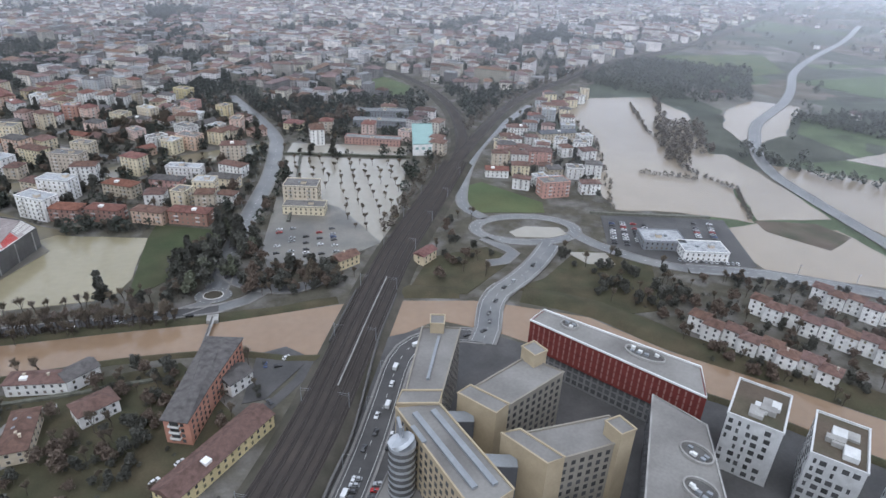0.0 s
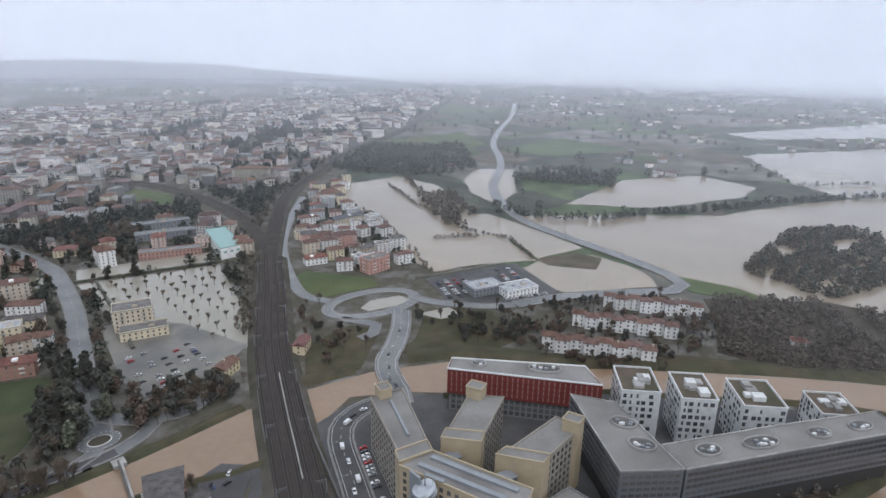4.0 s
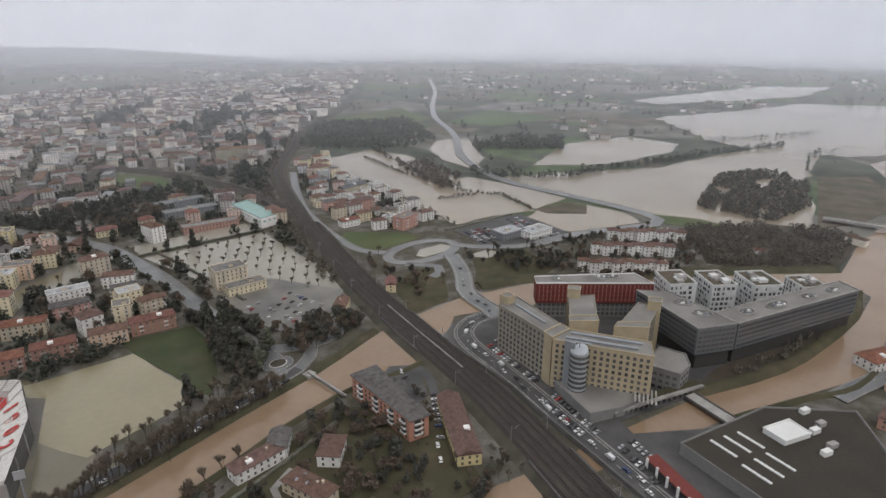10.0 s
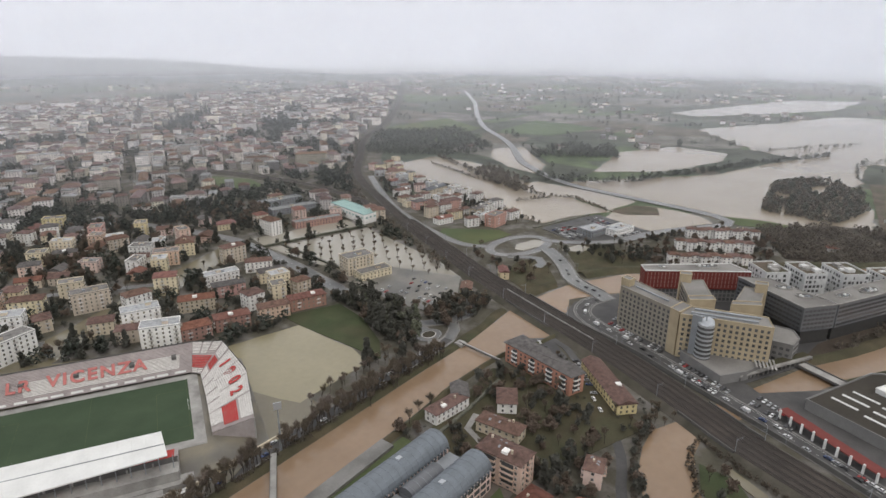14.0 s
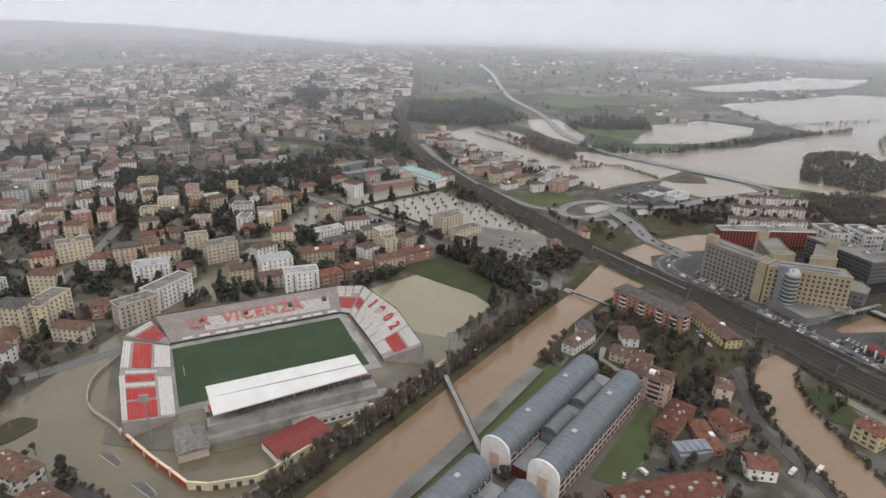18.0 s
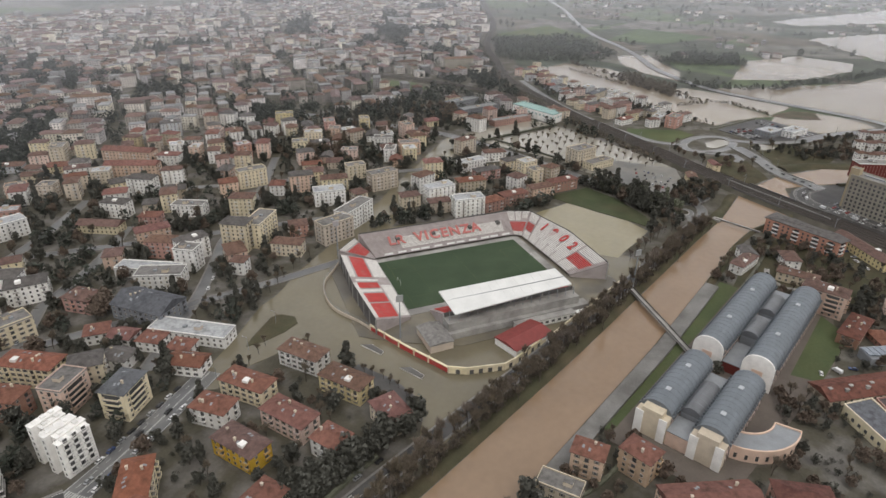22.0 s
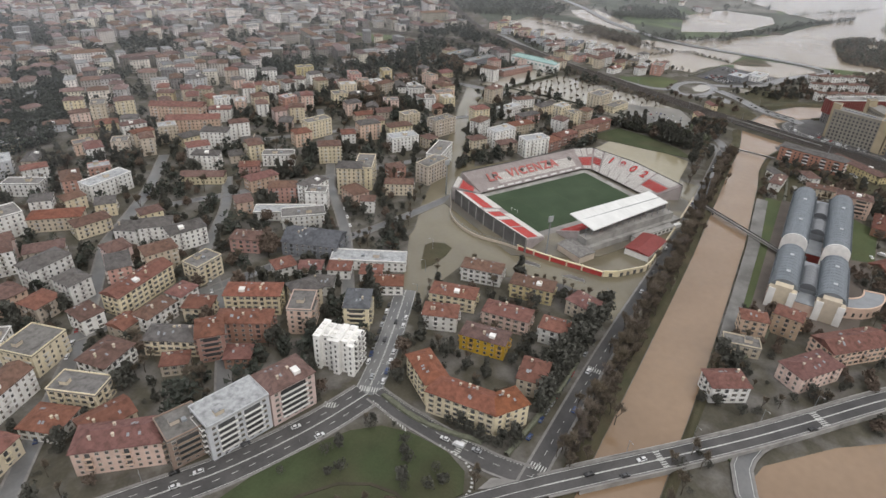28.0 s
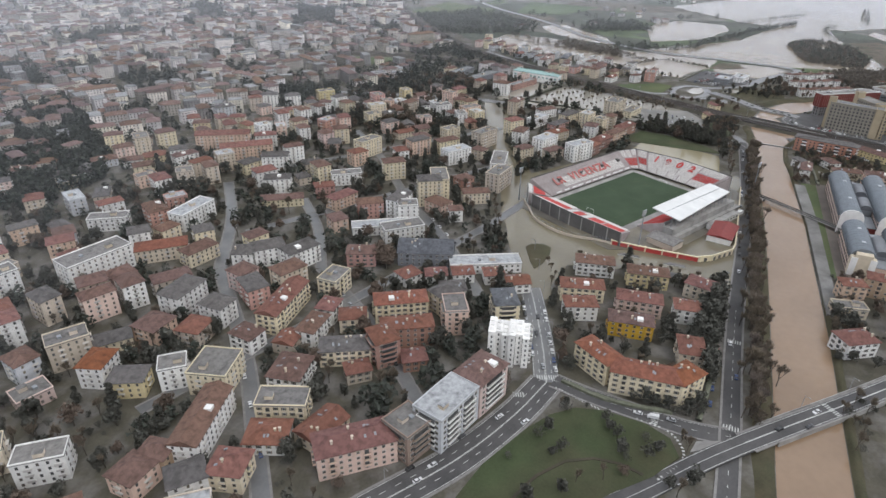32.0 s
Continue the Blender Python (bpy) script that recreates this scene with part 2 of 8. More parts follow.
def water(name, base, other, scale):
    m = mat(name, base, 0.16, spread=0.16, scale=scale, fine=scale * 12, bump=0.0, other=other, other_at=0.55, other_soft=0.25, spec=0.5)
    n, l = m.node_tree.nodes, m.node_tree.links
    g, t, bp = n.new("ShaderNodeNewGeometry"), n.new("ShaderNodeTexNoise"), n.new("ShaderNodeBump")
    t.inputs["Scale"].default_value, t.inputs["Detail"].default_value = 0.7, 3.0
    bp.inputs["Strength"].default_value, bp.inputs["Distance"].default_value = 0.12, 0.15
    l.new(g.outputs["Position"], t.inputs["Vector"])
    l.new(t.outputs[0], bp.inputs["Height"])
    l.new(bp.outputs[0], n["Principled BSDF"].inputs["Normal"])
    return m


M_RIVER = water("river_water", (0.235, 0.158, 0.10), (0.275, 0.19, 0.125), 0.02)
M_FLOOD = water("flood_water", (0.285, 0.262, 0.215), (0.32, 0.295, 0.245), 0.012)
M_BASIN = water("basin_water", (0.26, 0.228, 0.145), (0.29, 0.255, 0.165), 0.02)
M_STREETWATER = water("street_water", (0.180, 0.157, 0.104), (0.138, 0.122, 0.088), 0.03)
M_FIELDWATER = water("field_water", (0.30, 0.25, 0.185), (0.20, 0.165, 0.12), 0.006)

# the ground: gardens and paving near the town, a patchwork of fields further out
M_GROUND = mat("ground_soil", (0.084, 0.077, 0.058), 0.95, spread=0.5, scale=0.11, fine=0.7, bump=0.3, other=(0.15, 0.14, 0.128), other_at=0.55, other_soft=0.10)


def field_patches():
    m = bpy.data.materials.new("plain_of_fields")
    m.use_nodes = True
    n, l = m.node_tree.nodes, m.node_tree.links
    b = n["Principled BSDF"]
    b.inputs["Roughness"].default_value = 0.95
    g, v, ramp, t = (n.new("ShaderNode" + k) for k in ("NewGeometry", "TexVoronoi", "ValToRGB", "TexNoise"))
    v.distance = "CHEBYCHEV"
    v.inputs["Scale"].default_value = 0.006
    t.inputs["Scale"].default_value, t.inputs["Detail"].default_value = 0.02, 8.0
    l.new(g.outputs["Position"], v.inputs["Vector"])
    l.new(g.outputs["Position"], t.inputs["Vector"])
    sep = n.new("ShaderNodeSeparateColor")
    l.new(v.outputs["Color"], sep.inputs[0])
    l.new(sep.outputs[0], ramp.inputs[0])
    ramp.color_ramp.interpolation = "CONSTANT"
    stops = [(0.0, (0.055, 0.060, 0.042)), (0.25, (0.075, 0.100, 0.048)), (0.45, (0.10, 0.088, 0.066)), (0.62, (0.062, 0.072, 0.050)), (0.8, (0.13, 0.125, 0.105))]
    e = ramp.color_ramp.elements
    while len(e) < len(stops):
        e.new(0.5)
    for el, (p, c) in zip(e, stops):
        el.position, el.color = p, (*c, 1)
    hsv, r = n.new("ShaderNodeHueSaturation"), n.new("ShaderNodeMapRange")
    r.inputs["From Min"].default_value, r.inputs["From Max"].default_value = 0.3, 0.7
    r.inputs["To Min"].default_value, r.inputs["To Max"].default_value = 0.55, 1.4
    l.new(t.outputs[0], r.inputs["Value"])
    l.new(r.outputs[0], hsv.inputs["Value"])
    l.new(ramp.outputs[0], hsv.inputs["Color"])
    l.new(hsv.outputs[0], b.inputs["Base Color"])
    return m


M_PLAIN = field_patches()


# ---- small tools ----
def raw(name, verts, faces, mats, slots=None, smooth=False):
    me = bpy.data.meshes.new(name)
    me.from_pydata([tuple(v) for v in verts], [], [tuple(f) for f in faces])
    for m in mats if isinstance(mats, (list, tuple)) else [mats]:
        me.materials.append(m)
    if slots:
        me.polygons.foreach_set("material_index", slots)
    if smooth:
        me.polygons.foreach_set("use_smooth", [True] * len(me.polygons))
    return me


class Shape:
    """Gathers boxes, prisms and sheets into one mesh."""

    def __init__(self):
        self.v, self.f, self.s = [], [], []

    def add(self, verts, faces, slot=0):
        k = len(self.v)
        self.v += verts
        self.f += [tuple(i + k for i in f) for f in faces]
        self.s += [slot] * len(faces)
        return self

    def box(self, x0, x1, y0, y1, z0, z1, slot=0, at=None):
        p = [(x, y, z) for z in (z0, z1) for y in (y0, y1) for x in (x0, x1)]
        if at is not None:
            p = [tuple(at @ Vector(q)) for q in p]
        return self.add(p, [(0, 2, 3, 1), (4, 5, 7, 6), (0, 1, 5, 4), (1, 3, 7, 5), (3, 2, 6, 7), (2, 0, 4, 6)], slot)

    def prism(self, pts, z0, z1, slot=0, top_slot=None):
        n = len(pts)
        area = sum(pts[i - 1][0] * pts[i][1] - pts[i][0] * pts[i - 1][1] for i in range(n))
        pts = list(pts) if area > 0 else list(pts)[::-1]
        k = len(self.v)
        self.v += [(x, y, z0) for x, y in pts] + [(x, y, z1) for x, y in pts]
        self.f += [tuple(k + n + i for i in range(n))] + [(k + i, k + (i + 1) % n, k + n + (i + 1) % n, k + n + i) for i in range(n)]
        self.s += [slot if top_slot is None else top_slot] + [slot] * n
        return self

    def tube(self, a, b, r0, r1, sides=6, slot=0):
        a, b = Vector(a), Vector(b)
        q = (b - a).to_track_quat("Z", "Y").to_matrix()
        ring = [q @ Vector((math.cos(i * math.tau / sides), math.sin(i * math.tau / sides), 0)) for i in range(sides)]
        return self.add([tuple(a + p * r0) for p in ring] + [tuple(b + p * r1) for p in ring],
                        [(i, (i + 1) % sides, sides + (i + 1) % sides, sides + i) for i in range(sides)] + [tuple(range(sides, 2 * sides))], slot)

    def ribbon(self, pts, half, z, thick=0.0, slot=0, off=0.0):
        """A strip along a line of points; thick: the depth of its edges."""
        n, left, right = len(pts), [], []
        loop = n > 3 and (Vector(pts[0][:2]) - Vector(pts[-1][:2])).length < 0.01
        for i, p in enumerate(pts):
            a, b = Vector(pts[max(i - 1, 0)]), Vector(pts[min(i + 1, n - 1)])
            if loop and i in (0, n - 1):
                a, b = Vector(pts[-2]), Vector(pts[1])
            d = (b - a).normalized()
            nn = Vector((-d.y, d.x))
            zz = z[i] if isinstance(z, (list, tuple)) else z
            c = Vector(p) + nn * off
            left.append((c.x + nn.x * half, c.y + nn.y * half, zz))
            right.append((c.x - nn.x * half, c.y - nn.y * half, zz))
        k = len(self.v)
        self.v += left + right
        self.f += [(k + i, k + n + i, k + n + i + 1, k + i + 1) for i in range(n - 1)]
        self.s += [slot] * (n - 1)
        if thick:
            k2 = len(self.v)
            self.v += [(x, y, zz - thick) for x, y, zz in left + right]
            self.f += [(k + i, k + i + 1, k2 + i + 1, k2 + i) for i in range(n - 1)] + [(k2 + n + i, k2 + n + i + 1, k + n + i + 1, k + n + i) for i in range(n - 1)]
            self.s += [slot] * (2 * n - 2)
        return self

    def mesh(self, name, mats, smooth=False, weld=False):
        if weld:
            seen, to = {}, []
            for v in self.v:
                to.append(seen.setdefault(tuple(round(q, 3) for q in v), len(seen)))
            self.v, self.f = list(seen), [tuple(to[i] for i in f) for f in self.f]
        return raw(name, self.v, self.f, mats, self.s, smooth)


def smooth_line(pts, step=8.0):
    """A Catmull-Rom line through the points."""
    out = []
    P = [Vector(p) for p in pts]
    closed = (P[0] - P[-1]).length < 0.01
    P = [P[-2]] + P + [P[1]] if closed else [2 * P[0] - P[1]] + P + [2 * P[-1] - P[-2]]
    for i in range(1, len(P) - 2):
        a, b, c, d = P[i - 1:i + 3]
        k = max(1, int((c - b).length / step))
        for j in range(k):
            t = j / k
            q = 0.5 * (2 * b + (c - a) * t + (2 * a - 5 * b + 4 * c - d) * t * t + (3 * b - a - 3 * c + d) * t ** 3)
            out.append((q.x, q.y))
    out.append(tuple(P[-2]))
    return out


def part(name, me, parent, label=""):
    ob = new(name, me)
    ob.parent = parent
    return tagged(ob, label) if label else ob


def thing(name, m, label, category, group="", kind=""):
    ob = new(name)
    ob.empty_display_size = 0.5
    ob.matrix_world = m
    return tagged(ob, label, category, group, kind)


def structure(name, me, label, category):
    return tagged(new(name, me), label, category, "", "structure")


def inside(x, y, poly):
    hit = False
    for i in range(len(poly)):
        (x0, y0), (x1, y1) = poly[i - 1], poly[i]
        if (y0 > y) != (y1 > y) and x < (x1 - x0) * (y - y0) / (y1 - y0) + x0:
            hit = not hit
    return hit


KEEP_POLY, KEEP_LINE, KEEP_DISC = [], [], []


def clear(x, y, r):
    """True where nothing else stands within r."""
    for cx, cy, cr in KEEP_DISC:
        if (x - cx) ** 2 + (y - cy) ** 2 < (r + cr) ** 2:
            return False
    for pts, half in KEEP_LINE:
        for (ax, ay), (bx, by) in zip(pts, pts[1:]):
            dx, dy = bx - ax, by - ay
            t = min(1, max(0, ((x - ax) * dx + (y - ay) * dy) / (dx * dx + dy * dy)))
            if (ax + t * dx - x) ** 2 + (ay + t * dy - y) ** 2 < (half + r) ** 2:
                return False
    for poly in KEEP_POLY:
        if inside(x, y, poly):
            return False
    return True


SHEETS = [0]


def sheet(name, pts, z, material, label, category, keep=True, wobble=0.0, low=-1.0):
    """A level patch of ground or water with its own edge, its outline a little uneven."""
    SHEETS[0] += 1
    z += 0.006 * SHEETS[0]
    line = list(pts) + [pts[0]]
    out = []
    for (ax, ay), (bx, by) in zip(line, line[1:]):
        k = max(1, int(math.hypot(bx - ax, by - ay) / 12)) if wobble else 1
        for j in range(k):
            x, y = ax + (bx - ax) * j / k, ay + (by - ay) * j / k
            if wobble:
                v = noise.noise_vector((x * 0.05, y * 0.05, 3.0))
                x, y = x + v.x * wobble, y + v.y * wobble
            out.append((x, y))
    if keep:
        KEEP_POLY.append(list(pts))
    return structure(name, Shape().prism(out, low, z).mesh(name, [material]), label, category)


def road(name, pts, half, z, label, material=None, kerb=True, keep=True, step=8.0, category="road"):
    line = smooth_line(pts, step)
    if keep:
        KEEP_LINE.append((pts, half + 1.5))
    ob = structure(name, Shape().ribbon(line, half, z, 0.6).mesh(name, [material or M_ASPHALT]), label, category)
    if kerb:
        s = Shape()
        for side in (-1, 1):
            s.ribbon(line, 0.55, z + 0.14, 0.5, 0, side * (half + 0.55))
        part("kerb", s.mesh("kerb", [M_KERB]), ob)
    return ob, line


def dashes(parent, line, z, half=0.12, on=3.0, off_len=4.5, shift=0.0, solid=False):
    s = Shape()
    if solid:
        s.ribbon(line, half, z, 0, 0, shift)
    else:
        d = 0.0
        for (ax, ay), (bx, by) in zip(line, line[1:]):
            L = math.hypot(bx - ax, by - ay)
            u = Vector(((bx - ax) / L, (by - ay) / L))
            n = Vector((-u.y, u.x)) * shift
            while d < L:
                e = min(d + on, L)
                s.ribbon([(ax + u.x * d + n.x, ay + u.y * d + n.y), (ax + u.x * e + n.x, ay + u.y * e + n.y)], half, z)
                d += on + off_len
            d -= L
    return part("lane_marking", s.mesh("lane_marking", [M_PAINT]), parent)


def zebra(parent, x, y, angle, width, length, z):
    """A pedestrian crossing; angle: the direction in which people cross."""
    s, m = Shape(), pose(x, y, z, 0, 0, angle)
    k = int(width / 1.1)
    for i in range(k):
        t = -width / 2 + (i + 0.5) * width / k
        p = [tuple(m @ Vector(q)) for q in ((t - 0.28, -length / 2, 0), (t + 0.28, -length / 2, 0), (t + 0.28, length / 2, 0), (t - 0.28, length / 2, 0))]
        s.add(p, [(0, 1, 2, 3)])
    return part("zebra_crossing", s.mesh("zebra_crossing", [M_PAINT]), parent)


# ---- ground, water, banks ----
R = 9000.0
structure("ground", raw("ground", [(-R, -R, 0), (R, -R, 0), (R, R, 0), (-R, R, 0)], [(0, 1, 2, 3)], [M_PLAIN]), "wide plain of wet winter fields reaching the horizon", "ground")
TOWN = [(-1100, -300), (60, -300), (330, 20), (330, 330), (230, 640), (420, 830), (900, 1260), (1300, 2300), (-900, 2300), (-1100, 900)]
sheet("town_ground", TOWN, 0.04, M_GROUND, "muddy gardens, yards and paving between the houses", "ground", keep=False)

NORTH_BANK = [(-900, 283), (-412, 286), (-290, 287.5), (-200, 290.5), (-97, 294), (-41, 295), (24, 302), (52, 300), (98, 292), (121, 282), (158, 263), (185, 226), (225, 189), (254, 160), (300, 112), (342, 61)]
SOUTH_BANK = [(-900, 256), (-407, 256), (-249, 260), (-130, 267), (-91, 271), (-40, 269), (-8, 258), (10, 256), (31, 257), (72, 276), (102, 258), (116, 245), (189, 187), (231, 141), (280, 90), (306, 44)]
sheet("river", NORTH_BANK + [(457, 56), (490, 46), (512, 10), (481, 14), (425, 21), (278, 15), (155, 30), (108, 58), (60, 86), (13, 106), (-42, 134), (-68, 132), (-92, 122), (-112, 108), (-130, 92),
                           (-180, 60), (-300, 40), (-420, 120), (-470, 190), (-500, 205), (-500, 235), (-455, 222), (-425, 195), (-380, 140), (-300, 75), (-190, 85), (-150, 108), (-136, 122), (-118, 138), (-96, 150), (-78, 155), (-60, 157),
                           (-40, 148), (18, 126), (67, 106), (110, 80), (156, 60), (245, 40), (300, 36)] + SOUTH_BANK[::-1],
      0.12, M_RIVER, "swollen brown river in flood between grassy banks", "water")
sheet("upper_river", [(490, 48), (610, 30), (690, 34), (759, 46), (888, 80), (940, 60), (750, 0), (631, -8), (512, 8)], 0.13, M_RIVER, "brown flood river above the weir", "water")


def bank(name, pts, side, width=5.0, top=1.6):
    """A grassy dike along the water's edge: it rises from the water, runs level and falls off behind."""
    line = smooth_line(pts, 10)
    s = Shape()
    rows = [(0.0, -0.2), (width * 0.35, top * 0.8), (width * 0.55, top), (width * 0.8, top * 0.95), (width * 1.3, 0.02)]
    n = len(line)
    for j, (o, z) in enumerate(rows):
        for i, p in enumerate(line):
            a, b = Vector(line[max(i - 1, 0)]), Vector(line[min(i + 1, n - 1)])
            d = (b - a).normalized()
            w = 1 + 0.25 * noise.noise((p[0] * 0.04, p[1] * 0.04, j))
            s.v.append((p[0] - d.y * side * o * w, p[1] + d.x * side * o * w, z * w))
    for j in range(len(rows) - 1):
        for i in range(n - 1):
            a = j * n + i
            f = (a, a + 1, a + n + 1, a + n)
            s.f.append(f if side > 0 else f[::-1])
            s.s.append(0)
    return structure(name, s.mesh(name, [M_GRASS], True), "grassy river bank with muddy patches", "bank")


bank("bank_north", [(-900, 283), (-412, 286), (-290, 287.5), (-200, 290.5), (-97, 294), (-41, 295), (20, 302)], 1, 7)
bank("bank_north_east", [(56, 302), (90, 295)], 1, 12)
bank("bank_island", [(124, 285), (158, 263), (185, 226), (225, 189), (254, 160), (300, 112), (342, 61)], 1, 16, 2.2)
bank("bank_south", [(-900, 256), (-407, 256), (-249, 260), (-130, 267), (-91, 271), (-40, 269), (-8, 258), (8, 256)], -1, 4)
bank("bank_campus", [(116, 243), (189, 187), (231, 141), (280, 90), (306, 44)], -1, 4, 2.5)
bank("bank_point", [(306, 42), (245, 40), (156, 60), (110, 80), (70, 105)], -1, 9, 2.5)
bank("bank_east", [(66, 84), (108, 58), (155, 30), (278, 15), (425, 21), (481, 14)], -1, 4, 2.0)

sheet("flooded_sports_basin", [(-170, 412), (-158, 422), (-100, 408), (-98, 352), (-106, 330), (-165, 326), (-178, 372)], 0.2, M_BASIN, "flooded field of still ochre water", "water", wobble=2)
sheet("flooded_stadium_street", [(-432, 417), (-400, 437), (-379, 457), (-340, 478), (-270, 505), (-210, 470), (-175, 440), (-150, 425), (-160, 300), (-330, 298), (-402, 300), (-398, 306), (-378, 320), (-372, 348), (-377, 372),
                                 (-390, 394), (-392, 412)], 0.16, M_STREETWATER, "flooded street and yards round the stadium", "water", keep=True, wobble=2)
sheet("flooded_avenue", [(-450, 423), (-425, 434), (-375, 461), (-307, 487), (-208, 534), (-100, 584), (-20, 618), (-10, 596), (-90, 556), (-240, 486), (-366, 430), (-438, 410)], 0.165, M_STREETWATER, "flooded avenue between the houses", "water", keep=False, wobble=2)
sheet("flooded_car_park", [(-6, 572), (106, 546), (72, 400), (56, 372), (28, 372), (-2, 420)], 0.2, M_FLOOD, "flooded car park with rows of bare trees", "water", wobble=1.5)
sheet("flooded_playing_field", [(2, 612), (114, 588), (108, 560), (-4, 582)], 0.2, M_FLOOD, "flooded playing field behind a hedge", "water", wobble=1)
sheet("flooded_field_west", [(250, 405), (262, 470), (318, 580), (330, 690), (406, 774), (497, 772), (500, 680), (463, 619), (395, 462), (349, 365), (300, 392)], 0.2, M_FIELDWATER, "flooded meadow with half-drowned hedges", "water", wobble=4)
sheet("flooded_field_triangle", [(384, 430), (378, 470), (400, 540), (440, 520), (432, 440), (418, 360), (356, 368)], 0.2, M_FIELDWATER, "flooded triangular meadow beside the ring road", "water", wobble=3)
sheet("flooded_field_south", [(305, 356), (350, 364), (405, 340), (406, 300), (396, 268), (376, 252), (345, 270), (303, 292)], 0.2, M_FIELDWATER, "flooded meadow by the road bend", "water", wobble=3)
sheet("flooded_field_north", [(505, 615), (560, 690), (640, 740), (690, 700), (560, 580), (480, 540)], 0.2, M_FIELDWATER, "flooded meadow along the ring road", "water", wobble=4)
sheet("flooded_plain", [(449, 490), (490, 470), (540, 430), (665, 330), (780, 300), (960, 230), (900, 150), (774, 146), (740, 139), (690, 150), (560, 110), (465, 104), (396, 240), (430, 310)], 0.2, M_FIELDWATER,
      "broad flooded fields of pale brown water", "water", wobble=6)
sheet("flooded_plain_far", [(760, 531), (900, 470), (880, 370), (797, 355), (640, 400), (560, 490)], 0.21, M_FIELDWATER, "flooded fields behind a tree belt", "water", wobble=6)
sheet("flooded_vineyard", [(740, 132), (785, 75), (700, 46), (605, 40), (520, 60), (470, 96), (560, 108), (640, 118)], 0.22, M_EARTH, "drowned vineyard of brown earth rows", "field", wobble=2)
sheet("far_lake", [(1193, 520), (1400, 420), (1700, 300), (1900, -150), (1494, -60), (1084, -40), (960, 80), (902, 190), (942, 334)], 0.2, M_FIELDWATER, "far sheet of flood water across the plain", "water", wobble=20)
sheet("far_lake_strip", [(1500, 700), (2200, 500), (2300, 300), (1900, 330), (1450, 600)], 0.2, M_FIELDWATER, "far strip of flood water", "water", wobble=20)
sheet("bend_grass", [(400, 250), (416, 255), (430, 200), (421, 174), (404, 190), (388, 226)], 0.3, M_LAWN, "green verge inside the road bend", "field", wobble=2)
sheet("drowned_mound", [(352, 368), (399, 354), (404, 328), (372, 313), (346, 347)], 0.26, M_EARTH, "bare earth mound in the flooded meadow", "field", wobble=3)
sheet("green_field_far", [(700, 1100), (958, 1110), (860, 930), (760, 900)], 0.15, M_LAWN, "bright green winter meadow", "field", wobble=8)
sheet("green_field_mid", [(820, 860), (1080, 900), (1050, 700), (860, 740)], 0.15, M_FIELD, "grey green winter field", "field", wobble=8)
sheet("school_field", [(104, 806), (118, 900), (143, 929), (171, 862), (159, 810)], 0.15, M_LAWN, "green school playing field", "field", wobble=1)
sheet("basin_lawn", [(-97, 430), (-54, 414), (-60, 382), (-79, 345), (-97, 326), (-97.5, 352), (-99, 406)], 0.15, M_PARKLAWN, "green lawn between the wood and the flooded field", "field")
sheet("junction_lawn", [(128, 418), (138, 470), (160, 480), (196, 428), (190, 408)], 0.15, M_LAWN, "lawn beside the roundabout", "field")
sheet("bank_lawn", [(126, 300), (150, 310), (190, 345), (230, 318), (205, 262), (180, 262), (160, 285)], 0.15, M_GRASS, "rough grass beside the bridge road", "field", keep=False)
sheet("rail_lawn", [(60, 306), (96, 300), (140, 338), (126, 358), (84, 350)], 0.15, M_GRASS, "rough grass between railway and road", "field", keep=False)
sheet("lane_pond", [(178, 342), (206, 336), (204, 318), (186, 322)], 0.2, M_FLOOD, "pond of flood water beside the road", "water", wobble=1.5)
sheet("east_bank_lawn", [(-72, 128), (-92, 121), (-102, 110), (-98, 101), (-86, 99), (-74, 110)], 0.22, M_PARKLAWN, "rough green garden between river and railway", "field", keep=False)
sheet("flooded_ditch", [(-65, 117), (-71, 104), (-80, 87), (-91, 71), (-96, 77), (-85, 90), (-78, 105), (-70, 116)], 0.24, M_STREETWATER, "flooded ditch below the railway embankment", "water", keep=False)
sheet("crossroads_park", [(-640, 414), (-609, 406), (-580, 401), (-553, 391), (-538, 383), (-528, 373), (-524, 360), (-524, 341), (-529, 329), (-539, 324), (-555, 333), (-571, 347), (-600, 370), (-640, 402)], 0.3, M_PARKLAWN, "dark green park lawn inside the road junction", "park")
road("park_path", [(-600, 386), (-576, 378), (-563, 369), (-556, 358), (-554, 347), (-556, 337)], 0.7, 0.72, "faint gravel footpath across the park lawn", M_MUD, kerb=False, keep=False, category="path")
sheet("street_island", [(-380, 446), (-374, 444), (-370, 436), (-373, 429), (-384, 427), (-398, 428), (-407, 431), (-400, 436)], 0.3, M_GRASS, "grass traffic island standing in flood water", "park")
sheet("lane_yard", [(-24, 262), (-10, 266), (2, 254), (-20, 227), (-30, 226)], 0.2, M_ASPHALT, "paved yard with parked cars beside the railway", "car park", keep=False)
sheet("vegetable_plots", [(-180, 245), (-60, 262), (-30, 215), (-60, 160), (-160, 195)], 0.1, M_GRASS, "overgrown gardens between the houses", "field", keep=False)
sheet("halls_lawn", [(-330, 253), (-150, 258), (-150, 246), (-330, 245)], 0.12, M_LAWN, "green lawn strip beside the halls", "field")
sheet("halls_yard", [(-335, 245), (-146, 246), (-146, 190), (-200, 178), (-335, 190)], 0.10, mat("brown_paving", (0.135, 0.115, 0.10), 0.85, spread=0.3, scale=0.1, fine=1.2), "grey paved yard round the vaulted halls", "ground", keep=False)
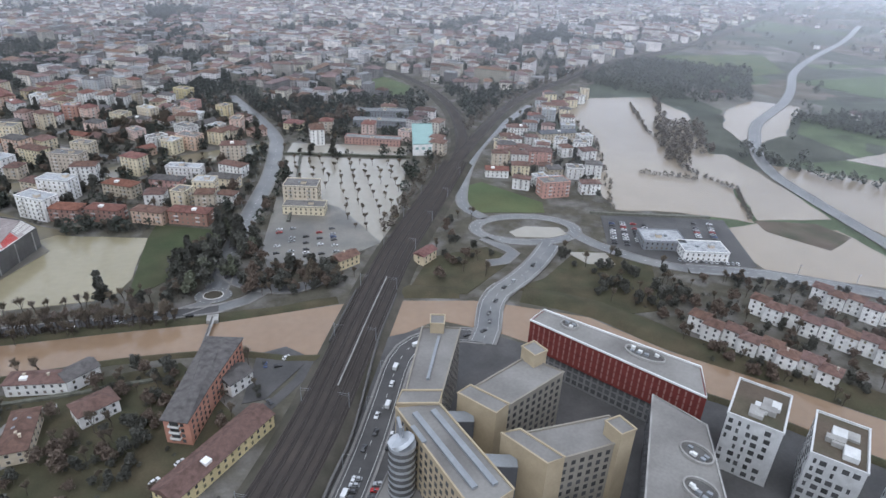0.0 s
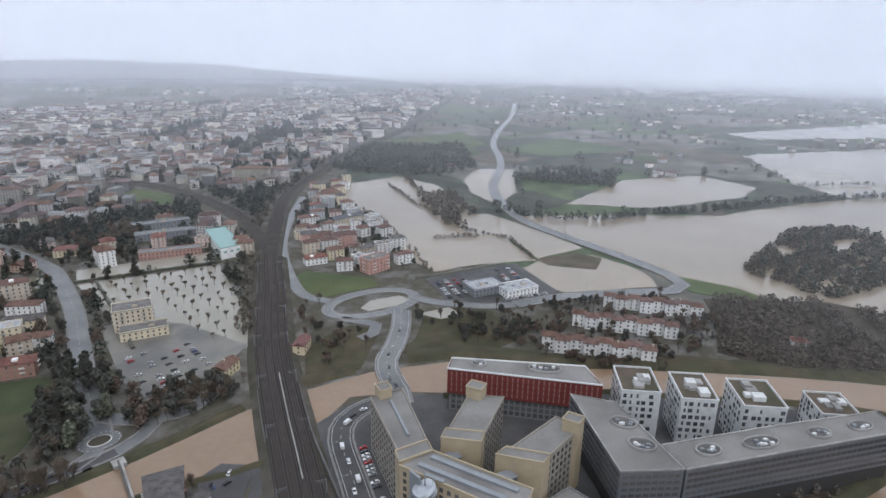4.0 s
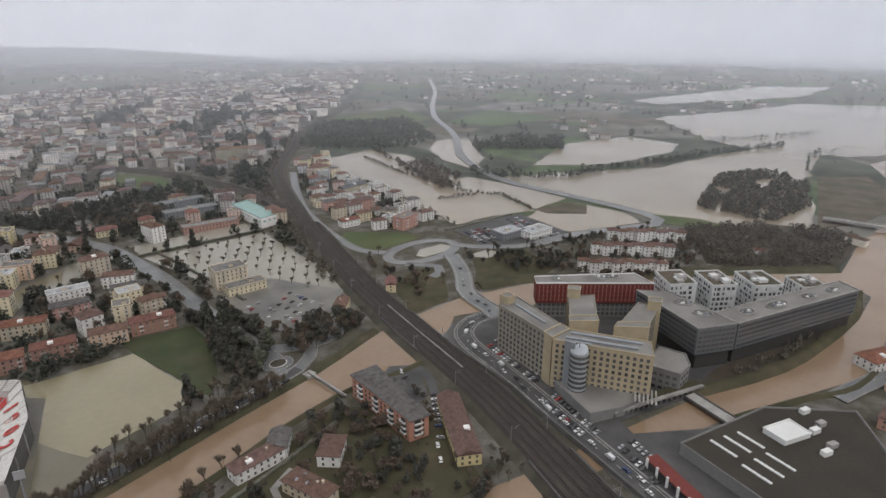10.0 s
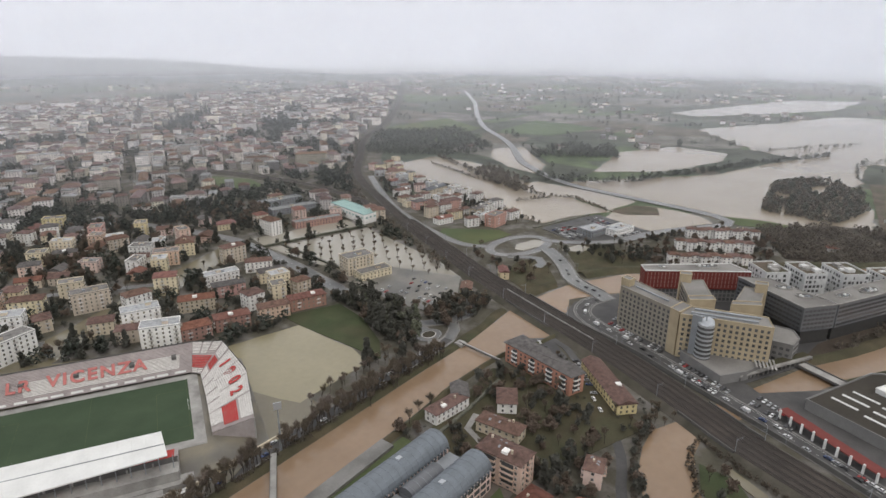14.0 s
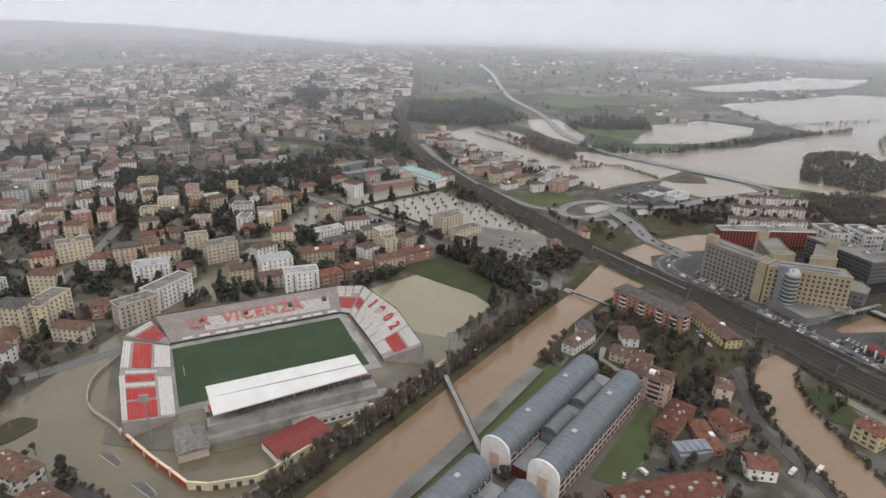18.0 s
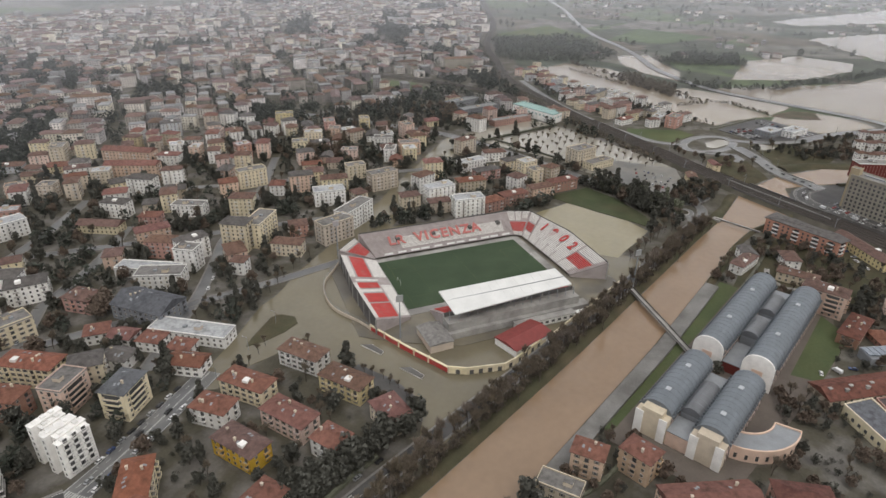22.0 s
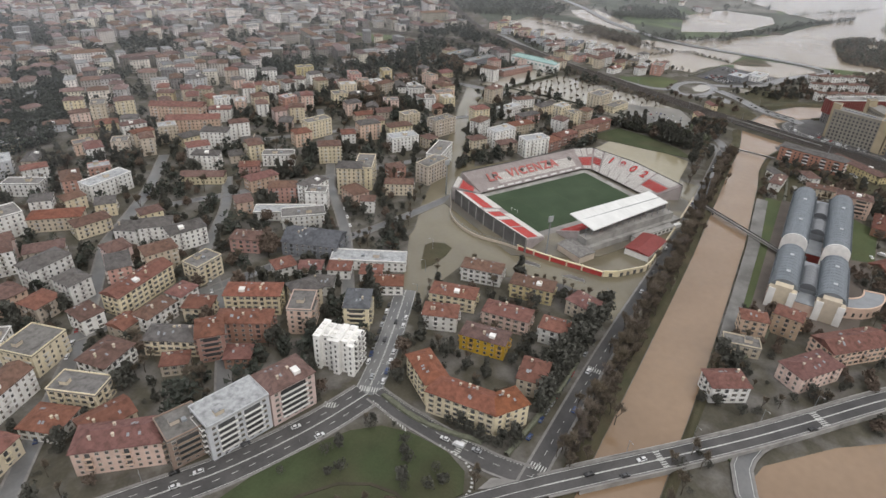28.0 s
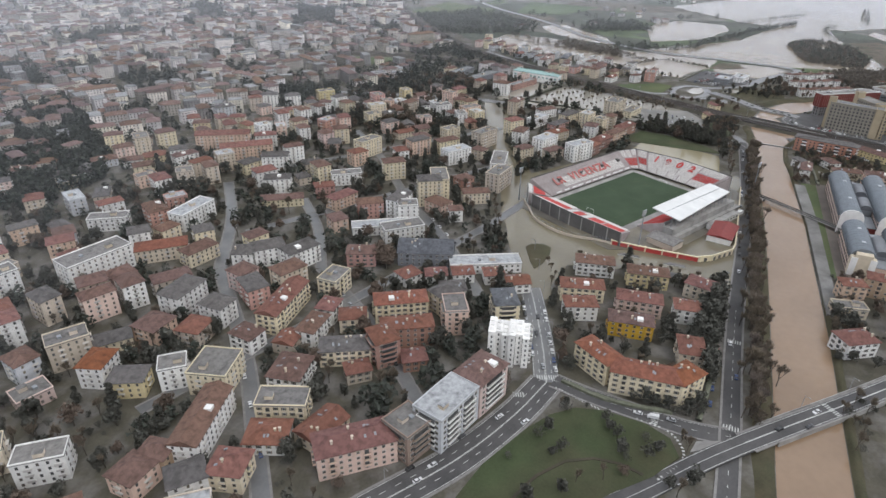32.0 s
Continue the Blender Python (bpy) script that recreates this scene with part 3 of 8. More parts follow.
sheet("halls_green", [(-226, 194), (-150, 196), (-165, 178), (-222, 180)], 0.14, M_LAWN, "green lawn beside the halls", "field")
sheet("quay_walk", [(-385, 255.4), (-249, 258.8), (-190, 262.5), (-160, 264), (-160, 255.5), (-249, 250.5), (-385, 248)], 1.78, mat("quay_concrete", (0.20, 0.195, 0.185), 0.85, spread=0.35, scale=0.12, fine=1.2, other=(0.14, 0.135, 0.125)), "concrete quay along the river", "pavement")
sheet("campus_ground", [(28, 262), (70, 270), (104, 252), (190, 182), (290, 62), (240, 48), (100, 92), (20, 132), (4, 170)], 0.15, M_ASPHALT, "grey paved yards of the campus", "ground")
sheet("car_park_yard", [(-24, 380), (-14, 470), (4, 470), (34, 440), (56, 376), (20, 352), (-20, 352)], 0.24, mat("wet_yard", (0.115, 0.110, 0.100), 0.45, spread=0.4, scale=0.05, fine=0.8, bump=0.05, other=(0.20, 0.185, 0.155), other_soft=0.15, spec=0.5), "wet car park with parked cars", "car park")
sheet("dealer_yard", [(209, 336), (232, 396), (300, 380), (326, 372), (300, 300), (279, 296)], 0.15, M_ASPHALT, "wet yard of the car dealer", "car park", keep=False)
sheet("station_yard", [(-14, 104), (6, 140), (30, 140), (18, 120), (66, 70), (40, 0), (-50, 20)], 0.14, M_ASPHALT, "asphalt forecourt beside the railway", "car park", keep=False)
sheet("campus_garden", [(72, 109), (112, 104), (252, 47), (270, 60), (298, 60), (300, 46), (245, 46), (156, 66), (110, 86)], 0.18, M_MUD, "brown muddy slope below the campus", "field", keep=False)
sheet("scrub_land", [(382, 212), (428, 168), (456, 140), (476, 60), (440, 56), (345, 66), (309, 112), (296, 160), (346, 184)], 0.18, M_MUD, "brown scrub with bare bushes", "field", keep=False)

# ---- railway: a broad double line on a low embankment, dividing to the north ----
RAIL_MAIN = [(-140, -100), (-100, -10), (-70, 50), (-45, 111), (-31, 138), (-13, 173), (2, 205), (20, 250), (36, 291), (66, 362), (110, 449), (150, 530)]
RAIL_EAST = RAIL_MAIN[-2:] + [(205, 624), (262, 715), (318, 785), (420, 880), (560, 1010), (966, 1307), (1953, 2174)]
RAIL_WEST = RAIL_MAIN[-2:] + [(172, 590), (190, 680), (196, 760), (188, 850), (160, 950), (100, 1050)]


def railway(name, pts, half, tracks, z, label):
    line = smooth_line(pts, 12)
    KEEP_LINE.append((pts, half + 7))
    s = Shape()
    n = len(line)
    for j, (o, zz) in enumerate(((-half - 5, 0.0), (-half, z), (half, z), (half + 5, 0.0))):
        for i, p in enumerate(line):
            a, b = Vector(line[max(i - 1, 0)]), Vector(line[min(i + 1, n - 1)])
            d = (b - a).normalized()
            s.v.append((p[0] + d.y * -o, p[1] + d.x * o, zz))
    for j in range(3):
        for i in range(n - 1):
            a = j * n + i
            s.f.append((a, a + 1, a + n + 1, a + n)[::-1])
            s.s.append(1 if j == 1 else 0)
    ob = structure(name, s.mesh(name, [M_EMBANK, M_BALLAST]), label, "railway")
    for k in range(tracks):
        c = (k - (tracks - 1) / 2) * (2 * half - 3.5) / max(tracks - 1, 1)
        t = Shape()
        t.ribbon(line, 1.25, z + 0.08, 0, 0, c)
        t.ribbon(line, 0.09, z + 0.26, 0.2, 1, c - 0.75)
        t.ribbon(line, 0.09, z + 0.26, 0.2, 1, c + 0.75)
        part("track", t.mesh("track", [M_SLEEPER, M_RAIL]), ob)
    return ob, line


rail, rail_line = railway("railway_main", RAIL_MAIN, 11.5, 5, 3.0, "broad railway line with dark ballast and five tracks")
railway("railway_east", RAIL_EAST, 6.5, 2, 3.2, "curving double-track branch of the railway")
railway("railway_west", RAIL_WEST, 6.5, 2, 2.8, "double-track branch of the railway beside the school")
white_train = Shape().ribbon([p for p in rail_line if 225 < p[1] < 330], 0.35, 3.9, 0.8, 0, -2.0)
part("cable_duct", white_train.mesh("cable_duct", [M_CONCRETE]), rail, "pale concrete cable trough")
for y0, y1 in ((262, 300), (118, 140)):
    s = Shape()
    for side in (-1, 1):
        s.ribbon([p for p in smooth_line(RAIL_MAIN, 4) if y0 - 8 < p[1] < y1 + 8], 0.3, 4.2, 4.0, 0, side * 12.0)
    part("bridge_parapet", s.mesh("bridge_parapet", [M_DARKCON]), rail, "dark steel bridge girder")
# overhead line masts along the tracks
mast_me = Shape().tube((0, 0, 0), (0, 0, 8.5), 0.18, 0.12).tube((0, 0, 7.4), (0, 5.0, 7.8), 0.08, 0.06).tube((0, 0, 6.2), (0, 4.2, 6.8), 0.05, 0.05).mesh("mast_pole", [M_METAL])
for k in range(2, len(rail_line) - 1, 4):
    p, q = Vector(rail_line[k]), Vector(rail_line[k + 1])
    d = (q - p).normalized()
    for side in (-1, 1):
        o = p + Vector((-d.y, d.x)) * side * 11.0
        m = thing("rail_mast", pose(o.x, o.y, 3.0, 0, 0, math.degrees(math.atan2(d.y, d.x)) + (180 if side > 0 else 0)), "grey steel overhead-line mast beside the tracks", "mast", "rail masts")
        part("pole", mast_me, m)

# ---- roads ----
r, l = road("ring_road", [(250, 305), (300, 287), (350, 256), (378, 237), (398, 239), (411, 258), (421, 300), (427, 340), (436, 409), (448, 466), (482, 530), (550, 616), (610, 666), (680, 722), (760, 800),
                          (880, 930), (1060, 1080), (1350, 1300), (1700, 1600)], 6.0, 0.9, "grey ring road on a low dike through flooded fields", M_WETROAD, step=15)
dashes(r, l, 0.92, 0.15)
for side in (-1, 1):
    dashes(r, l, 0.92, 0.12, shift=side * 5.2, solid=True)
r, l = road("dealer_road", [(196, 372), (204, 350), (228, 320), (250, 305)], 4.5, 0.45, "access road from the roundabout", M_WETROAD)
dashes(r, l, 0.47)
r, l = road("bridge_road", [(172, 354), (156, 334), (136, 314), (114, 296), (104, 280), (97, 262), (90, 250)], 6.5, 0.9, "two-lane road over the river bridge", M_WETROAD)
dashes(r, l, 0.92)
for side in (-1, 1):
    dashes(r, l, 0.92, 0.12, shift=side * 5.6, solid=True)
part("bridge_parapet", Shape().ribbon([p for p in l if 252 < p[1] < 306], 0.25, 1.9, 1.6, 0, 7.4).ribbon([p for p in l if 252 < p[1] < 306], 0.25, 1.9, 1.6, 0, -7.4).mesh("bridge_parapet", [M_CONCRETE]), r)
r, l = road("campus_road", [(94, 255), (75, 261), (57, 257), (45, 244), (33, 215), (22, 188), (9, 160), (-5, 130), (-17, 104), (-32, 72), (-62, 14)], 6.0, 0.5, "curving campus road along the railway", M_ASPHALT)
dashes(r, l, 0.52)
for side in (-1, 1):
    dashes(r, l, 0.52, 0.12, shift=side * 4.8, solid=True)
ring = [(164 + 37 * math.cos(a) + 4 * math.sin(a), 382 + 22 * math.sin(a) - 6 * math.cos(a)) for a in [i * math.tau / 32 for i in range(33)]]
r, l = road("roundabout", ring, 4.0, 0.4, "oval roundabout with white lane markings", M_WETROAD, step=50)
dashes(r, l, 0.42)
dashes(r, l, 0.42, 0.15, shift=3.4, on=1.2, off_len=1.2)
dashes(r, l, 0.42, 0.15, shift=-3.4, on=1.2, off_len=1.2)
sheet("roundabout_pond", [(150, 378), (164, 386), (190, 380), (192, 368), (176, 364), (152, 370)], 0.3, M_FLOOD, "pond of flood water inside the roundabout", "water", wobble=1.5)
r, l = road("station_road", [(140, 404), (130, 430), (140, 470), (164, 530), (196, 590), (250, 668), (305, 740)], 4.0, 0.4, "road along the railway embankment", M_WETROAD)
dashes(r, l, 0.42)
r, l = road("lane_loop", [(128, 372), (138, 356), (142, 346), (132, 336), (120, 335)], 3.5, 0.4, "short slip road at the roundabout", M_WETROAD)
r, l = road("east_bank_road", [(120, 40), (214, 5), (347, 6), (480, 2), (560, -12), (692, -20), (860, -30), (1084, -24), (1500, -60)], 5.0, 0.8, "road along the far river bank", M_WETROAD, step=15)
dashes(r, l, 0.82)
r, l = road("avenue_north", [(-50, 324), (-46, 350), (-40, 400), (-28, 470), (-20, 520), (-14, 600), (-16, 640), (-34, 710), (-70, 820)], 6.0, 0.25, "wide wet avenue beside the car park", M_WETROAD)
dashes(r, l, 0.27)
r, l = road("avenue_bend", [(-46, 352), (-37, 338), (-21, 327), (-3, 324), (14, 334), (20, 348)], 4.2, 0.3, "wet road bending round to the car park", M_WETROAD)
r, l = road("avenue_branch", [(-20, 327), (-32, 315), (-46, 309), (-62, 308)], 3.4, 0.29, "short branch down to the riverside", M_WETROAD)
r, l = road("avenue_slip", [(-50, 324), (-56, 314), (-66, 309)], 3.4, 0.28, "slip road down to the riverside street", M_WETROAD)
disc = [(-50 + 10.5 * math.cos(i * math.tau / 28), 324 + 8.5 * math.sin(i * math.tau / 28)) for i in range(29)]
mini = structure("mini_roundabout", Shape().prism(disc[:-1], -0.3, 0.33).mesh("mini_roundabout", [M_WETROAD]), "small wet roundabout beside the river", "road")
part("island", Shape().prism([(-50 + (x + 50) * 0.5, 324 + (y - 324) * 0.5) for x, y in disc[:-1]], 0.2, 0.75).mesh("island", [M_MUD]), mini, "dark round planted island")
part("kerb", Shape().ribbon([(-50 + (x + 50) * 0.53, 324 + (y - 324) * 0.53) for x, y in disc], 0.3, 0.62, 0.4).mesh("kerb", [M_SEATW]), mini)
dashes(mini, [(-50 + (x + 50) * 0.93, 324 + (y - 324) * 0.93) for x, y in disc], 0.35, 0.18, 1.4, 1.4)
pipe = thing("pipe_bridge", Matrix.Identity(4), "low dark pipe bridge with a concrete landing across the river", "bridge")
part("pipe", Shape().tube((-48, 298, 2.2), (-52, 262, 2.2), 0.55, 0.55, 8).mesh("pipe", [M_DARKCON]), pipe)
part("walkway", Shape().ribbon([(-46.8, 298), (-50.8, 262)], 0.5, 2.6, 0.2).mesh("walkway", [M_CONCRETE]), pipe)
part("landing", Shape().box(-51, -45, 294, 300, -0.5, 2.4).mesh("landing", [M_CONCRETE]), pipe)
r, l = road("avenue_west", [(-516, 391), (-486, 402), (-449, 418), (-432, 426)], 6.5, 0.24, "straight avenue running into flood water", M_WETROAD, kerb=False)
KEEP_LINE.append(([(-449, 418), (-410, 436), (-371, 451), (-253, 506), (-75, 588), (-10, 618)], 9.0))
near = l
for sh, so in ((0.25, True), (-0.25, True), (3.2, False), (-3.2, False), (6.0, True), (-6.0, True)):
    dashes(r, near, 0.26, 0.13, shift=sh, solid=so)
zebra(r, -512, 391.3, 113, 12, 3.5, 0.27)
r, l = road("riverside_street", [(-600, 304), (-520, 304), (-454, 305), (-400, 305), (-300, 303), (-200, 303), (-110, 306), (-46, 309)], 4.0, 0.3, "riverside street with dashed white markings", M_ASPHALT, step=12)
dashes(r, [p for p in l if p[0] < -395], 0.32)
zebra(r, -437, 305, 90, 7.5, 3.5, 0.32)
zebra(r, -510, 304, 90, 7.5, 3.5, 0.32)
r, l = road("main_road", [(-760, 486), (-690, 470), (-625, 436), (-582, 412), (-545, 398), (-516, 391)], 8.0, 0.32, "wide main road past the apartment blocks", M_ASPHALT)
for sh, so in ((0.2, True), (-0.2, True), (3.6, False), (-3.6, False), (7.5, True), (-7.5, True)):
    dashes(r, l, 0.34, 0.14, shift=sh, solid=so)
zebra(r, -531, 401, 115, 6, 3.5, 0.35)
r, l = road("park_road", [(-513, 388), (-516, 370), (-518, 345), (-519, 322), (-516, 304)], 4.8, 0.36, "curved road between park and yellow corner house", M_ASPHALT)
dashes(r, l, 0.38)
dashes(r, l, 0.38, 0.15, shift=4.4, on=0.8, off_len=0.8)
zebra(r, -518.5, 337, 0, 9, 3, 0.39)
BRIDGE = [(-519, 298), (-509, 289), (-498, 279), (-473, 256), (-445, 231), (-420, 210), (-377, 175), (-340, 140)]
r, l = road("river_bridge_road", BRIDGE, 5.0, 2.2, "wide road bridge over the brown river", M_ASPHALT)
for sh, so in ((0.15, True), (-0.15, True), (4.5, True), (-4.5, True)):
    dashes(r, l, 2.22, 0.14, shift=sh, solid=so)
s = Shape()
for side in (-1, 1):
    s.ribbon([p for p in l if p[1] < 293], 0.2, 3.1, 3.0, 0, side * 6.3)
part("parapet", s.mesh("parapet", [M_CONCRETE]), r)
ramp = smooth_line([(-518.6, 297.6), (-531, 309), (-544, 320), (-567, 338), (-590, 357), (-640, 396)], 5)
part("bridge_ramp", Shape().ribbon(ramp, 5.0, [max(0.4, 2.2 - 0.24 * i) for i in range(len(ramp))], 0.8).mesh("bridge_ramp", [M_ASPHALT]), r, "sloping asphalt approach to the bridge")
zebra(r, -478, 260.6, 49, 9, 3, 2.24)
zebra(r, -412, 203.4, 49, 9, 4, 2.24)
for off_ in (-4.4, 0.0, 4.4):
    part("lane_marking", Shape().ribbon(ramp, 0.14, [max(0.4, 2.2 - 0.24 * i) + 0.02 for i in range(len(ramp))], 0, 0, off_).mesh("lane_marking", [M_PAINT]), r)
island = [(-526, 318), (-520, 306), (-529, 313), (-534, 320)]
traffic = sheet("junction_island", island, 0.5, M_CONCRETE, "kerbed concrete traffic island at the bridge junction", "traffic island", keep=False)
dashes(traffic, smooth_line([(-556, 331), (-540, 322.5), (-530, 325), (-524.5, 332), (-523, 345)], 2), 0.64, 0.55, 1.0, 1.1)
s = Shape()
for i in range(14):
    u = pose(-518.3 - i * 0.42, 385 - i * 1.7, 0.42, 0, 0, 35)
    s.add([tuple(u @ Vector(q)) for q in ((-1.1, -0.25, 0), (1.1, -0.25, 0), (1.1, 0.25, 0), (-1.1, 0.25, 0))], [(0, 1, 2, 3)])
part("hatching", s.mesh("hatching", [M_PAINT]), r)
r, l = road("river_ramp", [(-386, 184), (-412, 204), (-430, 217), (-446, 227), (-462, 230), (-476, 226), (-490, 214), (-510, 190)], 3.6, 1.1, "curving ramp beside the river bridge", M_WETROAD)
dashes(r, l, 1.12, 0.12, shift=3.0, solid=True)
dashes(r, l, 1.12, 0.12, shift=-3.0, solid=True)
sheet("ramp_green", [(-458, 240), (-441, 227), (-446, 231), (-461, 234)], 0.6, M_PARKLAWN, "green wedge between bridge and ramp", "field", keep=False)
r, l = road("garden_lane", [(2, 252), (-5, 238), (-31, 209), (-62, 183), (-91, 161), (-112, 152), (-128, 143), (-145, 126), (-159, 109), (-172, 96)], 2.6, 0.25, "narrow lane between the villas", M_ASPHALT, kerb=False)
r, l = road("villa_drive", [(-118, 205), (-128, 222), (-122, 236), (-108, 240)], 1.8, 0.3, "curved gravel drive", M_CONCRETE, kerb=False)
for i, (a, b, half) in enumerate([((-640, 470), (-500, 620), 3.5), ((-500, 620), (-380, 720), 3.5), ((-560, 440), (-470, 560), 3), ((-470, 560), (-380, 640), 3), ((-455, 452), (-345, 560), 3),
                                  ((-345, 560), (-200, 700), 3), ((-620, 560), (-420, 500), 3), ((-420, 500), (-300, 470), 3), ((-450, 640), (-230, 520), 3), ((-330, 700), (-120, 560), 3)]):
    road("side_street", [a, ((a[0] + b[0]) / 2 + 4, (a[1] + b[1]) / 2 - 3), b], half, 0.25 + 0.012 * i, "narrow wet side street between houses", M_WETROAD)
weir = thing("weir_bridge", pose(505, 50, 0, 0, 0, 92), "long low concrete weir bridge across the river", "bridge")
part("deck", Shape().box(-46, 46, -4, 4, 3.2, 4.4).mesh("deck", [M_CONCRETE]), weir)
part("parapet", Shape().box(-46, 46, -4.4, -4, 3.2, 5.4).box(-46, 46, 4, 4.4, 3.2, 5.4).mesh("parapet", [M_CONCRETE]), weir)
for i in range(5):
    part("pier", Shape().box(-38 + i * 19 - 0.8, -38 + i * 19 + 0.8, -3.6, 3.6, 0, 3.3).mesh("pier", [M_DARKCON]), weir)
foot = thing("footbridge", Matrix.Identity(4), "narrow footbridge over the brown river", "bridge")
part("deck", Shape().ribbon([(-204, 297), (-228, 265), (-252, 234)], 1.6, 3.0, 0.5).mesh("deck", [M_CONCRETE]), foot)
for side in (-1, 1):
    part("railing", Shape().ribbon([(-204, 297), (-228, 265), (-252, 234)], 0.06, 4.1, 0.9, 0, side * 1.55).mesh("railing", [M_DARKCON]), foot)
for x, y in ((-210, 289), (-238, 252)):
    part("pier", Shape().tube((x, y, 0), (x, y, 2.7), 0.7, 0.6, 8).mesh("pier", [M_DARKCON]), foot)
canal_walk = thing("canal_bridge", pose(62, 92, 0, 0, 0, 65), "concrete footbridge over the canal beside the campus", "bridge")
part("deck", Shape().box(-17, 17, -4, 4, 1.8, 2.5).mesh("deck", [M_CONCRETE]), canal_walk)
part("parapet", Shape().box(-17, 17, -4.3, -4, 1.8, 3.4).box(-17, 17, 4, 4.3, 1.8, 3.4).mesh("parapet", [M_DARKCON]), canal_walk)
# haze, imitated by thin pale see-through sheets added over the plain, ever more of them the further one looks


def haze_sheet_material(name, density, z0, z1, foot):
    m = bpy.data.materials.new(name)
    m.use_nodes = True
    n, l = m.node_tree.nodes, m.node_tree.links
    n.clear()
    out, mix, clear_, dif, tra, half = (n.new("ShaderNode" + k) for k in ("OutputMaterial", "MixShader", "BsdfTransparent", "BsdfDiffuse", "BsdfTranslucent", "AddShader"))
    # normals forced up and down, so the upright sheets look as bright as haze
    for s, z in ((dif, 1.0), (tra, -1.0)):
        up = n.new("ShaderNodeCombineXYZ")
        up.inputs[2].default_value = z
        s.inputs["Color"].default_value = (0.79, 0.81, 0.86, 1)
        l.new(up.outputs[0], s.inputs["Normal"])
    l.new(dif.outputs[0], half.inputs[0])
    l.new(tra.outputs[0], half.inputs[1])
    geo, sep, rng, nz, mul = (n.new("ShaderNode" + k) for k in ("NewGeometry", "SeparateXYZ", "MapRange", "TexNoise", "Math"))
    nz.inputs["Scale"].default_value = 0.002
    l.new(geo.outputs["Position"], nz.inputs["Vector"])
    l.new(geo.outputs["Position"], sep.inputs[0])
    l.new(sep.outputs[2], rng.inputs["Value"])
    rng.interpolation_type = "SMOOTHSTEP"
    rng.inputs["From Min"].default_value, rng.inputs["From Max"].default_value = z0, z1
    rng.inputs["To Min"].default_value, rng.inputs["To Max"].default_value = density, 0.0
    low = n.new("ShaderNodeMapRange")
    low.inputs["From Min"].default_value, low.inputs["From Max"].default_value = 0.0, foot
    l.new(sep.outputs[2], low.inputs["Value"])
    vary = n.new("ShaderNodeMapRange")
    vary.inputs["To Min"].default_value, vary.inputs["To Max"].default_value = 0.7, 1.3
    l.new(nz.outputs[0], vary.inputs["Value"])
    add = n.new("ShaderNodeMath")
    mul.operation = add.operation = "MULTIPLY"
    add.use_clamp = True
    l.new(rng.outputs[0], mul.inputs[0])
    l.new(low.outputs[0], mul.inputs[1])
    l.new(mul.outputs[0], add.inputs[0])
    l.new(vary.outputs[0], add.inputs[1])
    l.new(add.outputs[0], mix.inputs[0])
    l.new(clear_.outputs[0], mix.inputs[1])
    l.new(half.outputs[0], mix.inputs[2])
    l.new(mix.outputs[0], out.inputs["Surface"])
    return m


# the two nearest sheets are a faint veil that lifts the dark tones
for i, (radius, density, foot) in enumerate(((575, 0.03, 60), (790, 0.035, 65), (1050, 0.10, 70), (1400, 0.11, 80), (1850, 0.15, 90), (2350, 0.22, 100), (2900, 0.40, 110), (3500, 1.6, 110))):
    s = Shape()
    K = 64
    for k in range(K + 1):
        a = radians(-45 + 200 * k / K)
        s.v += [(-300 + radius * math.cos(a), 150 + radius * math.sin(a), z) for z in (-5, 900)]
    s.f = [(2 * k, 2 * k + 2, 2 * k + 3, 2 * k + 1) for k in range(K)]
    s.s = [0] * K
    structure("mist_bank_%d" % (i + 1), s.mesh("mist_bank", [haze_sheet_material("mist", density, 200, 880, foot)], True), "thin pale see-through sheet added to imitate distance haze", "mist")

# a low wooded ridge far to the north, half lost in the mist
s = Shape()
K = 90
for k in range(K + 1):
    u = k / K
    a = radians(105 - 62 * u)
    crest = (112 + 14 * noise.noise((u * 9, 3.0, 0)) + 6 * noise.noise((u * 40, 7.0, 0))) * min(1, 2.6 * (1 - u))
    s.v += [(-300 + r_ * math.cos(a), 150 + r_ * math.sin(a), z) for r_, z in ((3120, -2), (3260, crest * 0.55), (3400, crest), (3470, -2))]
for k in range(K):
    for j in range(3):
        b = 4 * k + j
        s.f.append((b, b + 1, b + 5, b + 4))
        s.s.append(0)
structure("far_ridge", s.mesh("far_ridge", [mat("ridge_woods", (0.055, 0.062, 0.052), 0.95, spread=0.5, scale=0.01, fine=0.08, bump=0)], True), "low wooded ridge fading into mist", "hills")


# ---- houses ----
def window_mesh(name, w, h, shutters):
    s = Shape()
    s.box(-w / 2, w / 2, -0.10, 0.03, 0, h, 0)
    s.box(-w / 2 + 0.12, w / 2 - 0.12, -0.13, 0.0, 0.12, h - 0.12, 1)
    if shutters:
        s.box(-w / 2 - 0.55, -w / 2 - 0.03, -0.16, 0.0, 0, h, 2).box(w / 2 + 0.03, w / 2 + 0.55, -0.16, 0.0, 0, h, 2)
    else:
        s.box(-w / 2 + 0.12, w / 2 - 0.12, -0.15, 0.0, h * 0.55, h - 0.12, 2)
    return s.mesh(name, [M_FRAME, M_GLASS, M_SHUTTER])


WIN = [window_mesh("window_a", 1.3, 1.6, True), window_mesh("window_b", 1.5, 1.6, False), window_mesh("window_c", 1.8, 1.7, False)]
BALCONY = {}


